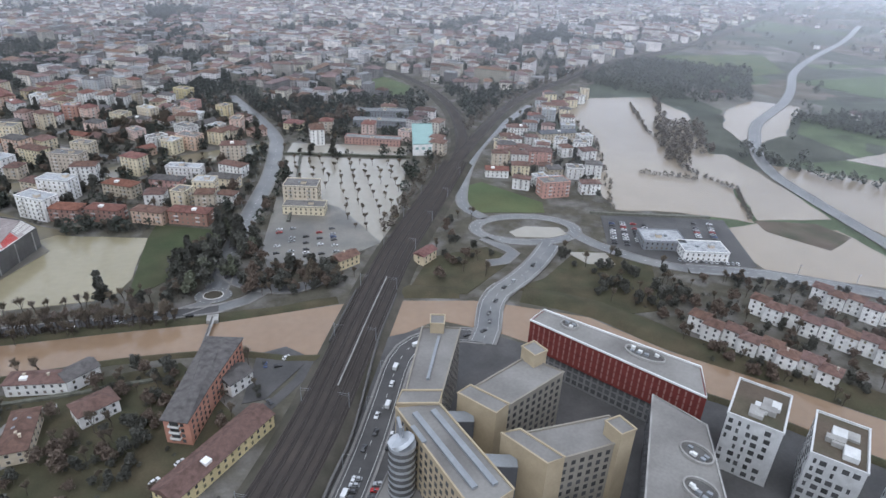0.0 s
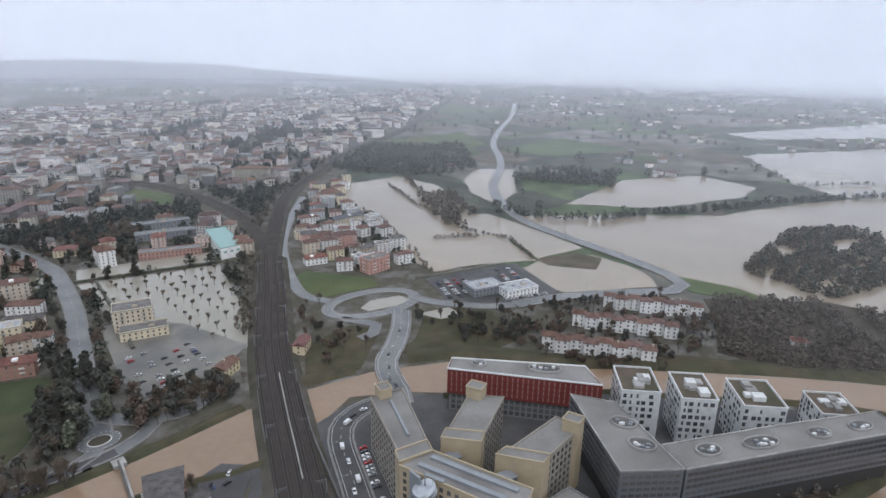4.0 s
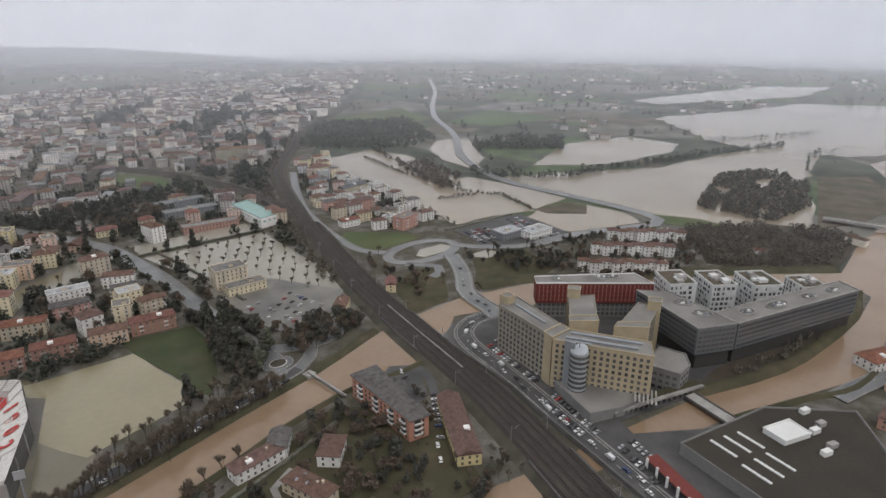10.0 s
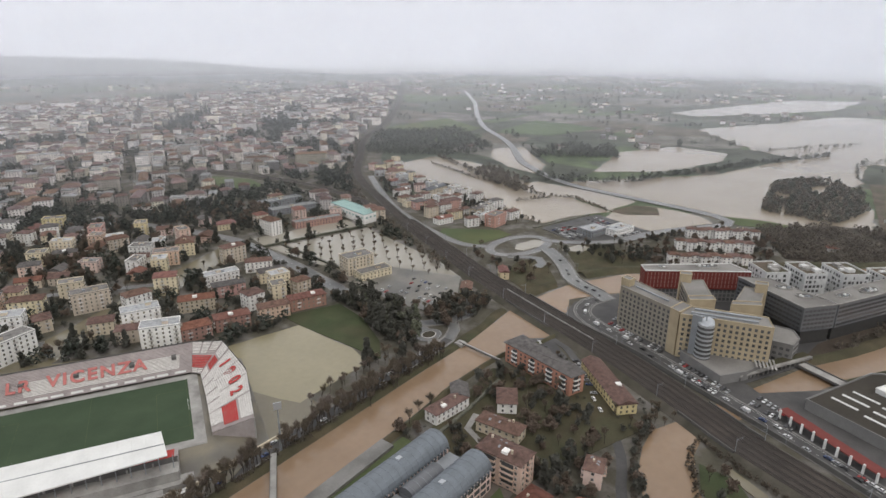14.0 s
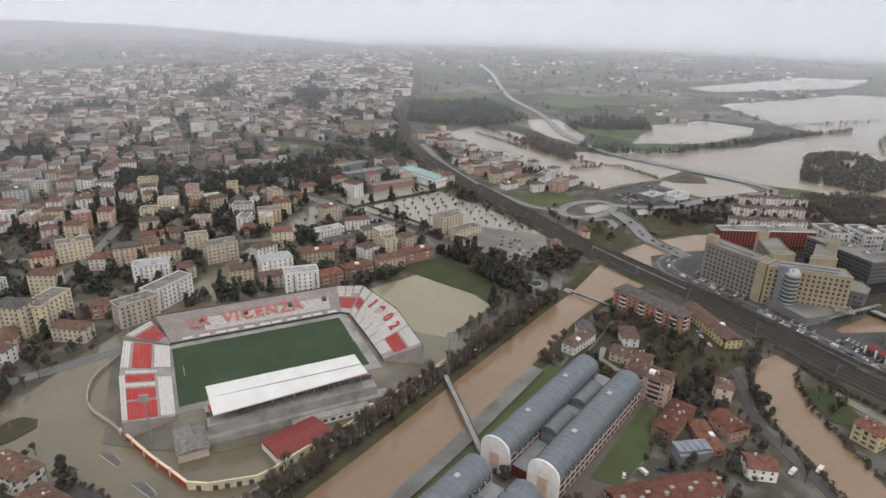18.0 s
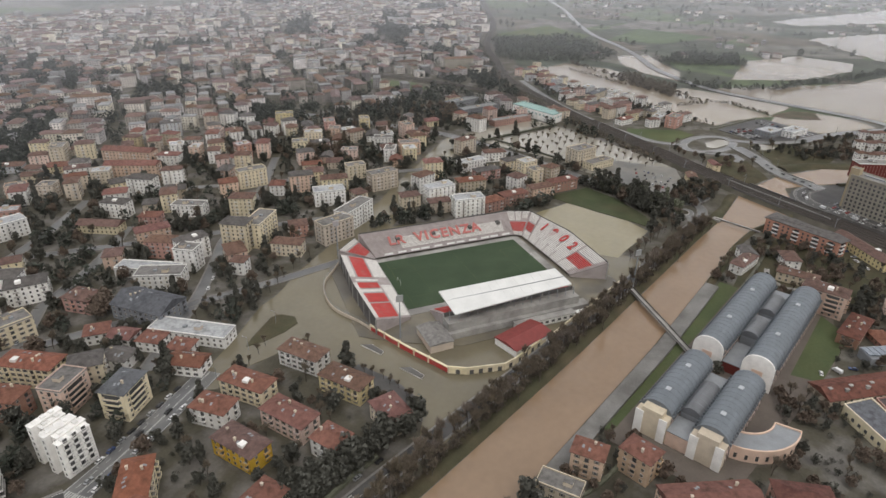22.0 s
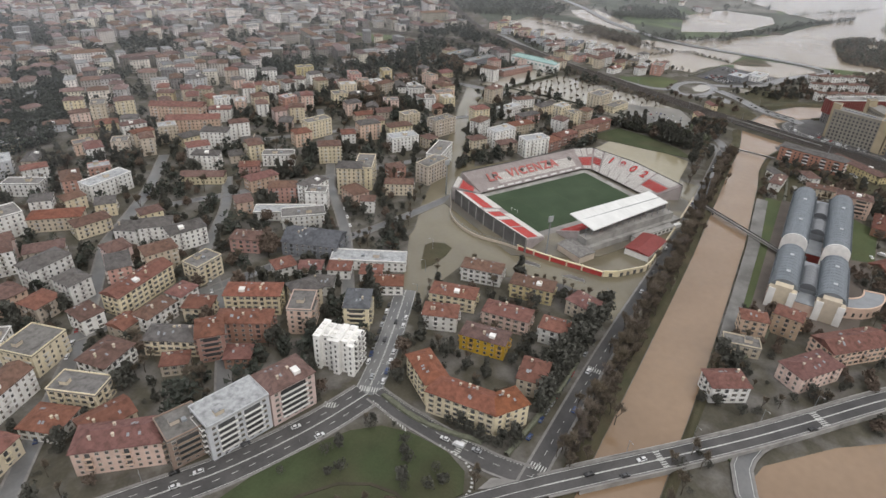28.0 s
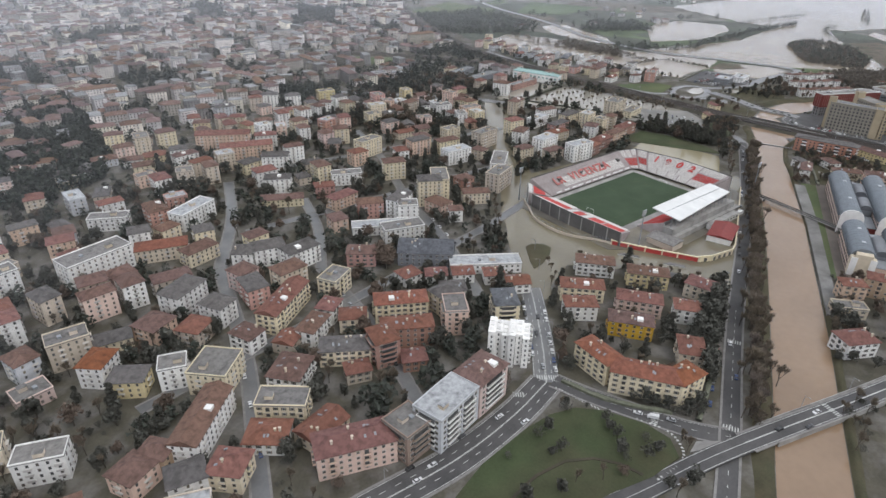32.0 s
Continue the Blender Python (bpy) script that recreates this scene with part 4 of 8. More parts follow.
def balcony_mesh(wall, length):
    key = (wall, round(length))
    if key not in BALCONY:
        s = Shape().box(-length / 2, length / 2, -1.4, 0, -0.2, 0, 0).box(-length / 2, length / 2, -1.4, -1.28, 0, 1.0, 1)
        s.box(-length / 2, -length / 2 + 0.1, -1.28, 0, 0, 1.0, 1).box(length / 2 - 0.1, length / 2, -1.28, 0, 0, 1.0, 1)
        s.box(-length / 2 + 0.6, length / 2 - 0.6, -0.12, 0, 0.05, 2.2, 2)
        BALCONY[key] = s.mesh("balcony", [M_CONCRETE, MATS["plaster_" + wall], M_GLASS])
    return BALCONY[key]


def hip_roof(w, d, z, eave=0.7, slope=0.36, ridge=None):
    """A hipped roof with its thickness at the eaves; returns a mesh shape."""
    a, b = w / 2 + eave, d / 2 + eave
    rise = b * slope * 1.15
    r = max(a - b * 0.95, 0.05) if w >= d else 0.05
    rb = 0.0 if w >= d else b - a * 0.95
    rise = min(a, b) * slope * 1.15
    s = Shape()
    base, top = z - 0.05, z + 0.22
    v = [(-a, -b, base), (a, -b, base), (a, b, base), (-a, b, base), (-a, -b, top), (a, -b, top), (a, b, top), (-a, b, top)]
    ends = [(-r, 0, top + rise), (r, 0, top + rise)] if w >= d else [(0, -rb, top + rise), (0, rb, top + rise)]
    f = [(3, 2, 1, 0), (0, 1, 5, 4), (1, 2, 6, 5), (2, 3, 7, 6), (3, 0, 4, 7)]
    f += [(4, 5, 9, 8), (5, 6, 9), (6, 7, 8, 9), (7, 4, 8)] if w >= d else [(4, 5, 8), (5, 6, 9, 8), (6, 7, 9), (7, 4, 8, 9)]
    return s.add(v + ends, f), rise


def gable_roof(w, d, z, eave=0.6, slope=0.36):
    a, b = w / 2 + eave, d / 2 + eave
    rise = b * slope * 1.15
    s = Shape()
    base, top = z - 0.05, z + 0.2
    v = [(-a, -b, base), (a, -b, base), (a, b, base), (-a, b, base), (-a, -b, top), (a, -b, top), (a, b, top), (-a, b, top), (-a, 0, top + rise), (a, 0, top + rise)]
    return s.add(v, [(3, 2, 1, 0), (0, 1, 5, 4), (2, 3, 7, 6), (4, 5, 9, 8), (6, 7, 8, 9), (1, 2, 6, 9, 5), (3, 0, 4, 8, 7)]), rise


rng = random.Random(7)
EYES = [(0, 0), (-345, 60), (-760, 340)]


def facades(w, d):
    """The four sides: centre, turn and length."""
    return [((0, -d / 2), 0, w), ((w / 2, 0), 90, d), ((0, d / 2), 180, w), ((-w / 2, 0), -90, d)]


def faces_open(x, y, rot, turn):
    a = radians(rot + turn - 90)
    n = (math.cos(a), math.sin(a))
    return any(n[0] * (ex - x) + n[1] * (ey - y) > 25 for ex, ey in EYES)


def house(x, y, w, d, floors, rot, wall, roof, fine=None, base=0.0):
    """A town house or block with walls, roof, chimneys, windows and, when tall, balconies."""
    if fine is None:
        fine = math.hypot(x + 510, y - 410) < 150 or (x < -330 and y < 300)
    KEEP_DISC.append((x, y, 0.42 * (w + d) / 2 + 3))
    if w > 1.7 * d:
        c, s_ = math.cos(radians(rot)), math.sin(radians(rot))
        for k in (-1, 1):
            KEEP_DISC.append((x + c * k * w * 0.3, y + s_ * k * w * 0.3, d / 2 + 3))
    h = 3.1 * floors + 0.6
    kind = "apartment_block" if floors >= 4 else "house"
    size = {1: "low", 2: "two-storey", 3: "three-storey", 4: "four-storey", 5: "five-storey", 6: "six-storey", 7: "seven-storey"}[floors]
    ob = thing(kind, pose(x, y, base, 0, 0, rot), "%s %s %s with %s" % (size, WALL_WORDS[wall], "apartment block" if floors >= 4 else "house", ROOF_WORDS[roof]),
               "apartment block" if floors >= 4 else "house", "town houses")
    part("wall", Shape().box(-w / 2, w / 2, -d / 2, d / 2, -0.5, h).mesh("wall", [MATS["plaster_" + wall]]), ob)
    rm = MATS["roof_" + roof]
    if roof in ("flat", "pale", "steel"):
        part("roof", Shape().box(-w / 2 - 0.3, w / 2 + 0.3, -d / 2 - 0.3, d / 2 + 0.3, h, h + 0.35).mesh("roof", [rm]), ob)
        rim = [(-w / 2, -d / 2), (w / 2, -d / 2), (w / 2, d / 2), (-w / 2, d / 2), (-w / 2, -d / 2)]
        part("parapet", Shape().ribbon(rim, 0.25, h + 1.0, 0.65).mesh("parapet", [MATS["plaster_" + wall]], weld=True), ob)
        u = rng.uniform(-0.25, 0.25) * w
        vv = rng.uniform(-0.22, 0.22) * d
        part("stair_head", Shape().box(u - 1.9, u + 1.9, vv - 1.6, vv + 1.6, h + 0.35, h + 2.5, 0).box(u - 2.1, u + 2.1, vv - 1.8, vv + 1.8, h + 2.5, h + 2.7, 1).mesh("stair_head", [MATS["plaster_beige"], rm]), ob)
        if rng.random() < 0.6:
            v = -u * 0.8
            part("roof_unit", Shape().box(v - 1, v + 1, -1.6, 0.6, h + 0.35, h + 1.5).mesh("roof_unit", [M_METAL]), ob)
    else:
        s, rise = (hip_roof if (floors >= 3 or rng.random() < 0.5) and w < 36 else gable_roof)(w, d, h)
        part("roof", s.mesh("roof", [rm]), ob)
        for k in range(1 + (w > 16) + (w > 26) if fine or rng.random() < 0.15 else 0):
            u, v = rng.uniform(-0.35, 0.35) * w, rng.uniform(-0.25, 0.25) * d
            part("chimney", Shape().box(u - 0.45, u + 0.45, v - 0.4, v + 0.4, h, h + rise * 0.7 + 1.5).box(u - 0.6, u + 0.6, v - 0.55, v + 0.55, h + rise * 0.7 + 1.5, h + rise * 0.7 + 1.7)
                 .mesh("chimney", [MATS["plaster_beige"]]), ob)
        if w > 20 and rng.random() < 0.35:
            u = rng.uniform(-0.2, 0.2) * w
            s = Shape().box(u - 1.6, u + 1.6, -d * 0.36, -d * 0.1, h, h + rise * 0.8 + 0.4)
            part("dormer", s.mesh("dormer", [MATS["plaster_white"]]), ob)
    if fine:
        band = Shape().ribbon([(-w / 2 - 0.05, -d / 2 - 0.05), (w / 2 + 0.05, -d / 2 - 0.05), (w / 2 + 0.05, d / 2 + 0.05), (-w / 2 - 0.05, d / 2 + 0.05), (-w / 2 - 0.05, -d / 2 - 0.05)], 0.16, h - 0.02, 0.4)
        part("cornice", band.mesh("cornice", [M_FRAME], weld=True), ob, "pale cornice below the eaves")
        if roof not in ("flat", "pale", "steel"):
            sky = Shape()
            for k in range(2 + int(w / 9)):
                u, side = rng.uniform(-0.3, 0.3) * w, rng.choice((-1, 1))
                v = side * d * rng.uniform(0.16, 0.3)
                zz = h + 0.26 + (d / 2 + 0.7 - abs(v)) * 0.414
                q_ = pose(u, v, zz, -side * 22.5, 0, 0)
                sky.box(-0.5, 0.5, -0.75, 0.75, -0.25, 0.16, 0, q_)
            tagged(part("roof_window", sky.mesh("roof_window", [M_METAL]), ob), "small grey roof windows", kind="stuff")
    me = WIN[rng.randrange(2)] if floors < 5 else WIN[1 + rng.randrange(2)]
    step = 3.6 if fine else 3.4
    many = Shape()
    for (cx, cy), turn, length in facades(w, d):
        if not faces_open(x, y, rot, turn):
            continue
        n = max(1, int((length - 1.6) / step))
        frame_m = pose(cx, cy, 0, 0, 0, turn)
        bal = set()
        long_bal = fine and floors >= 5 and length > 13
        if floors >= 3 and not long_bal and length > 10.5:
            for q in range(1, n, 4 if n > 5 else 3):
                bal.add(q)
        for fl in range(floors):
            if long_bal and fl:
                half_n = 2 if length > 24 else 1
                for q in range(half_n):
                    o = part("balcony", balcony_mesh("white" if wall in ("silver", "pink", "white") else wall, length * 0.62 / half_n), ob)
                    o.matrix_local = frame_m @ Matrix.Translation(((q - (half_n - 1) / 2) * length * 0.42, 0, 3.1 * fl + 0.4))
            for i in range(n):
                if long_bal and fl and 0 < i < n - 1 and abs(i - (n - 1) / 2) > (0.6 if length > 24 else -1):
                    continue
                u = (i - (n - 1) / 2) * (length - 1.2) / n
                z = 3.1 * fl + 1.3
                if fine:
                    if i in bal and fl > 0:
                        o = part("balcony", balcony_mesh(wall if wall not in ("silver",) else "white", 3.0), ob)
                        o.matrix_local = frame_m @ Matrix.Translation((u, 0, z - 0.9))
                    else:
                        o = part("window", me, ob)
                        o.matrix_local = frame_m @ Matrix.Translation((u, 0, z))
                else:
                    many.box(u - 0.55, u + 0.55, -0.12, 0.0, z, z + 1.5, int(rng.random() < 0.45), frame_m)
                    if i in bal and fl:
                        many.box(u - 1.5, u + 1.5, -1.2, 0.0, z - 1.05, z - 0.9, 2, frame_m)
                        many.box(u - 1.5, u + 1.5, -1.2, -1.1, z - 0.9, z + 0.1, 2, frame_m)
    if not fine and many.v:
        tagged(part("glazing", many.mesh("glazing", [M_GLASS, M_SHUTTER, M_BALCONY]), ob), "dark shuttered windows and pale balconies", kind="stuff")
    return ob


# ---- the town, house by house ----
house(-618.1, 520.2, 37.3, 13, 4, 19, "white", "brown")
house(-631.7, 492.6, 14.5, 15, 3, 18, "cream", "red")
house(-651.1, 525.7, 14.3, 14, 3, 1, "peach", "brown")
house(-639.3, 524.9, 10.6, 13, 3, 13, "ochre", "brown")
house(-587.5, 540.6, 21.3, 20, 4, 18, "cream", "flat")
house(-596.6, 559.5, 13.3, 12, 4, -46, "white", "flat")
house(-610.3, 574.6, 12.8, 17, 3, 30, "yellow", "grey")
house(-610.8, 594.8, 15.6, 13, 4, 21, "white", "orange")
house(-572.4, 598.9, 16.5, 16, 3, 3, "peach", "brown")
house(-565.0, 576.7, 15.2, 14, 3, 10, "beige", "red")
house(-545.8, 603.7, 23.9, 15, 5, 4, "white", "grey")
house(-545.4, 578.2, 13.3, 16, 4, 2, "white", "grey")
house(-524.9, 547.6, 39.6, 13, 4, 9, "cream", "red")
house(-557.5, 546.7, 12.0, 15, 3, -3, "white", "brown")
house(-549.6, 526.3, 11.7, 12, 2, 9, "beige", "red")
house(-535.0, 519.8, 19.6, 11, 3, 6, "white", "brown")
house(-518.1, 504.6, 14.8, 12, 3, -59, "cream", "red")
house(-515.5, 522.4, 13.1, 11, 3, 9, "white", "red")
house(-495.7, 485.8, 30.5, 13, 4, -56, "cream", "orange")
house(-516.0, 471.0, 28.3, 12, 4, -56, "brick", "red")
house(-534.7, 475.4, 13.1, 16, 5, -39, "brick", "red")
house(-491.5, 453.1, 12.8, 18, 5, -59, "peach", "flat")
house(-532.9, 458.2, 12.6, 11, 2, -53, "brick", "red")
house(-543.5, 493.0, 27.0, 13, 3, -59, "cream", "grey")
house(-553.7, 479.6, 12.7, 10, 2, -46, "beige", "red")
house(-571.2, 507.6, 19.7, 17, 3, 13, "white", "brown")
house(-590.7, 497.3, 23.8, 13, 3, -66, "cream", "flat")
house(-609.1, 491.6, 18.3, 15, 2, -66, "white", "red")
house(-594.9, 472.9, 21.1, 14, 2, -11, "beige", "red")
house(-600.5, 452.0, 34, 15, 4, -46, "peach", "red")
house(-584.4, 434.6, 16.0, 16, 5, -18, "brown", "flat")
house(-567.0, 424.1, 28.1, 16, 6, -13, "silver", "pale")
house(-541.9, 417.4, 22.2, 16, 6, -15, "pink", "brown")
KEEP_DISC.append((-505, 415, 14))
house(-473.0, 429.6, 13.4, 18, 5, -59, "cream", "slate")
house(-450.4, 484.5, 13.8, 11, 2, -59, "white", "red")
house(-441.2, 469.4, 13.9, 11, 2, -59, "white", "red")
house(-433.7, 450.7, 13.1, 11, 2, -59, "white", "red")
house(-461.0, 467.9, 16.0, 12, 2, -59, "white", "grey")
house(-458.7, 500.1, 13.0, 12, 2, -27, "white", "red")
house(-427.0, 502.8, 36.8, 22, 3, -68, "steel", "slate")
house(-422.0, 461.4, 47.6, 13, 2, -60, "white", "pale")
house(-450.5, 539.9, 19.4, 13, 3, -63, "salmon", "brown")
house(-490.3, 535.3, 18.3, 13, 4, 2, "cream", "flat")
house(-489.8, 607.0, 13.3, 14, 4, -58, "white", "grey")
house(-476.8, 597.2, 20.5, 14, 4, -40, "white", "grey")
house(-469.7, 576.3, 23.0, 14, 4, -20, "white", "grey")
house(-539.4, 685.6, 41.5, 18, 5, -11, "white", "flat")
house(-504.0, 666.1, 32.7, 14, 3, -44, "beige", "orange")
house(-495.8, 641.0, 22.6, 13, 3, -12, "cream", "brown")
house(-341.1, 542.1, 18.8, 14, 7, -57, "cream", "grey")
house(-380.4, 541.5, 15.1, 12, 5, -58, "white", "flat")
house(-384.0, 573.1, 20.0, 12, 4, -52, "salmon", "brown")
house(-404.4, 551.6, 42.8, 12, 2, -54, "white", "pale")
house(-360.3, 510.1, 10.3, 10, 3, -58, "white", "brown")
house(-321.2, 509.0, 22.0, 11, 3, -57, "cream", "brown")
house(-334.0, 626.8, 26.5, 12, 3, -51, "white", "flat")
house(-365.8, 628.2, 16.0, 11, 3, -48, "salmon", "red")
house(-396.8, 647.6, 32.9, 12, 2, -53, "cream", "brown")
house(-453.3, 688.1, 34.0, 14, 4, 2, "white", "pale")
house(-488.7, 735.3, 27.2, 12, 3, -53, "white", "flat")
house(-338.5, 699.9, 23.4, 13, 5, -56, "white", "grey")
house(-311.3, 785.7, 51.6, 14, 5, -56, "peach", "red")
house(-303.1, 596.1, 19.0, 13, 5, -48, "cream", "brown")
house(-394.2, 393.8, 24.8, 12, 3, -75, "white", "brown")
house(-428.1, 394.5, 26.2, 12, 3, -72, "cream", "red")
house(-393.7, 359.8, 25.4, 12, 3, -78, "yellow", "brown")
house(-428.1, 359.7, 26.1, 12, 3, -80, "pink", "red")
house(-453.2, 360.5, 24.4, 12, 3, -80, "gold", "brown")
house(-448.7, 390.8, 18.8, 12, 3, -66, "white", "red")
house(-394.5, 326.6, 17.8, 13, 3, 76, "beige", "red")
house(-425.1, 332.8, 14.5, 12, 3, -81, "white", "red")
house(-465.2, 327.1, 13.0, 17, 3, -79, "beige", "red")
house(-500.9, 345.3, 33.9, 13, 4, -83, "cream", "orange")
house(-494.8, 328.2, 17.6, 12, 4, -32, "cream", "orange")
house(-494.8, 370.1, 22.8, 12, 4, 57, "cream", "orange")
house(-417.5, 246.0, 18.9, 13, 3, -56, "white", "red")
house(-381, 211, 29, 14, 3, -36, "pink", "red")
house(-358.0, 242.1, 13.8, 10, 4, -74, "ochre", "red")
house(-343.5, 225.3, 14.1, 11, 4, 85, "ochre", "red")
house(-376.9, 244.3, 18.6, 9, 2, -76, "beige", "flat")
house(-114.5, 219.3, 25, 10, 2, -84, "beige", "brown", fine=True)
house(-142.5, 198.5, 24.5, 13, 5, -88, "peach", "brown", fine=True)
house(-117.5, 163.8, 11, 8.5, 3, 17, "pink", "brown", fine=True)
house(-108.8, 93.6, 13, 11, 3, 67, "yellow", "red", fine=True)
house(-106.5, 72.5, 14, 9, 2, -10, "salmon", "red")
house(-170.8, 133.1, 13.2, 11, 2, -60, "white", "red")
house(-161, 177, 30, 11, 2, -4, "brick", "oxide", fine=True)
house(-162, 160.5, 24, 9, 1, 39, "brick", "red")
house(-147, 153, 15.5, 12.5, 2, 57, "salmon", "oxide", fine=True)
house(-215.0, 162.5, 53, 15, 1, -37.5, "beige", "oxide")
house(-322.2, 541.8, 28.5, 14, 6, 30, "cream", "flat")
house(-371.4, 553.6, 21.1, 12, 5, -1, "white", "grey")
house(-174.4, 492.9, 25.3, 13, 5, -20, "white", "pale")
house(-177.7, 457.4, 25.3, 13, 5, -32, "white", "pale")
house(-188.2, 480.3, 18.4, 11, 3, -32, "beige", "brown")
house(-131.3, 444.5, 24.8, 11, 3, -20, "brick", "red")
house(-100.8, 436.2, 22.8, 11, 3, -22, "peach", "brown")
house(-73.2, 431.0, 28.7, 11, 3, -20, "brick", "red")
house(-98.4, 499.7, 25.3, 11, 3, -21, "salmon", "grey")
house(-88.3, 526.8, 28.9, 11, 3, -15, "white", "pale")
house(-240.0, 562.3, 26.5, 14, 4, -31, "white", "pale")
house(-254.5, 513.0, 35.4, 13, 5, 14, "white", "flat")
house(-283.0, 502.8, 26.4, 13, 5, -5, "beige", "flat")
house(-217.8, 582.2, 23.4, 12, 4, -33, "cream", "brown")
house(-237.7, 604.4, 20.6, 13, 5, -31, "peach", "grey")
house(-261.6, 647.9, 25.5, 13, 5, -16, "cream", "flat")
house(-296.9, 529.9, 13.5, 12, 3, -30, "salmon", "brown")
house(-181.7, 594.4, 18.0, 12, 4, -25, "cream", "flat")
house(-183.4, 555.0, 26.1, 13, 5, -17, "beige", "flat")
house(-195.7, 508.2, 16.4, 12, 3, -29, "cream", "brown")
house(-327.9, 742.2, 47.4, 14, 5, -46, "peach", "red")
house(-404.5, 533.3, 30.2, 14, 3, -44, "white", "flat")
house(-376.8, 603.6, 23.8, 12, 3, -16, "peach", "red")
house(-437.9, 435.4, 18.7, 12, 2, -57, "white", "red")
house(-157.8, 450.0, 21.7, 12, 3, -17, "brick", "red")
house(-49.3, 527.7, 23.2, 11, 3, -34, "white", "brown")
house(-55.4, 498.0, 25.3, 12, 3, -21, "cream", "grey")
house(-50.5, 468.0, 13.6, 10, 2, -25, "white", "brown")
house(-130.7, 493.0, 26.4, 12, 3, -29, "beige", "red")
house(81.5, 601.0, 56.2, 12, 2, -18, "brick", "steel")
house(98.7, 665.8, 59.4, 14, 2, -13, "steel", "steel")
house(106.2, 707.1, 62.7, 14, 2, -8, "steel", "steel")
house(118.1, 727.6, 18.4, 11, 2, -13, "cream", "brown")
house(251.3, 341.9, 29.1, 20, 2, -15, "steel", "pale")
house(270.7, 321.1, 30.4, 18, 2, -15, "white", "pale")
house(178.3, 494.3, 20.7, 11, 2, -14, "white", "red")
house(201.0, 495.5, 15.7, 11, 3, -14, "cream", "brown")
house(211.0, 443.3, 24.3, 14, 4, 2, "salmon", "flat")
house(228.9, 523.0, 24.9, 12, 4, -14, "salmon", "brown")
house(208.8, 556.8, 17.3, 11, 3, -14, "salmon", "grey")
house(324.0, 703.9, 32.9, 12, 3, -13, "cream", "brown")
house(240.5, 614.8, 22.1, 12, 3, -13, "white", "brown")
house(276.2, 588.6, 41.4, 12, 3, 2, "beige", "slate")
house(28.6, 348.9, 15.6, 9, 2, 32, "yellow", "brown")
house(80.2, 346.1, 14.5, 8, 2, 42, "yellow", "red")
house(353.6, 128.1, 9.9, 8, 1, -59, "white", "red")
house(179.1, 24.3, 25.4, 14, 2, -33, "white", "red")
house(-346.5, 194, 38, 16, 3, -44, "peach", "red")
house(-321, 166, 22, 15, 3, -58, "brick", "oxide")
house(-37.2, 193.3, 52.0, 12, 2, 49, "yellow", "brown")
house(-90.1, 231.3, 16.2, 11, 2, 34, "white", "brown")
house(-117.9, 253.5, 25.9, 9, 2, -6, "white", "brown")
house(-102.6, 256.2, 14.8, 10, 2, 41, "white", "grey")
house(-33.2, 239.5, 12.8, 10, 2, 44, "white", "grey")
house(6, 457, 26, 17, 5, -14, "cream", "flat")
house(7, 437, 31, 13, 2, -14, "cream", "flat")


# ---- the stadium ----
ST = pose(-253, 395, 0, 0, 0, -26.5)
for u, v, r_ in ((0, 0, 60), (-55, 0, 45), (50, 0, 45), (-40, -60, 30), (20, -60, 35)):
    q = ST @ Vector((u, v, 0))
    KEEP_DISC.append((q.x, q.y, r_))
stadium = thing("stadium", ST, "football stadium with red and white stands and a green pitch", "stadium")
part("apron", Shape().prism([(-90, 38), (-64, 58), (62, 58), (86, 46), (88, -50), (60, -80), (-40, -80), (-72, -64), (-92, -50)], -0.4, 0.5).mesh("apron", [mat("wet_apron", (0.12, 0.110, 0.092), 0.5, spread=0.4, scale=0.06, other=(0.20, 0.175, 0.12), spec=0.5)]), stadium)
part("running_strip", Shape().box(-60, 58, -40, 38, 0.4, 0.62).mesh("running_strip", [M_CONCRETE]), stadium, "grey strip round the turf")
part("pitch", Shape().box(-56, 52, -33.5, 32, 0.5, 0.75).mesh("pitch", [M_PITCH]), stadium, "dark green football turf")
s = Shape()
for x0, x1, y0, y1 in ((-51, 51, -32, -31.85), (-51, 51, 31.85, 32), (-51, -50.85, -32, 32), (50.85, 51, -32, 32), (-0.08, 0.08, -32, 32), (-34.5, -34.35, -20, 20), (-51, -34.5, 20, 20.15), (-51, -34.5, -20.15, -20),
                       (34.35, 34.5, -20, 20), (34.5, 51, 20, 20.15), (34.5, 51, -20.15, -20)):
    s.box(x0, x1, y0, y1, 0.75, 0.765)
part("pitch_lines", s.mesh("pitch_lines", [M_LAWN]), stadium)
for k in (-1, 1):
    s = Shape().tube((k * 51, -3.6, 0.7), (k * 51, -3.6, 3.2), 0.08, 0.08).tube((k * 51, 3.6, 0.7), (k * 51, 3.6, 3.2), 0.08, 0.08).tube((k * 51, -3.6, 3.2), (k * 51, 3.6, 3.2), 0.08, 0.08)
    part("goal", s.mesh("goal", [M_WHITE]), stadium, "white goal frame")


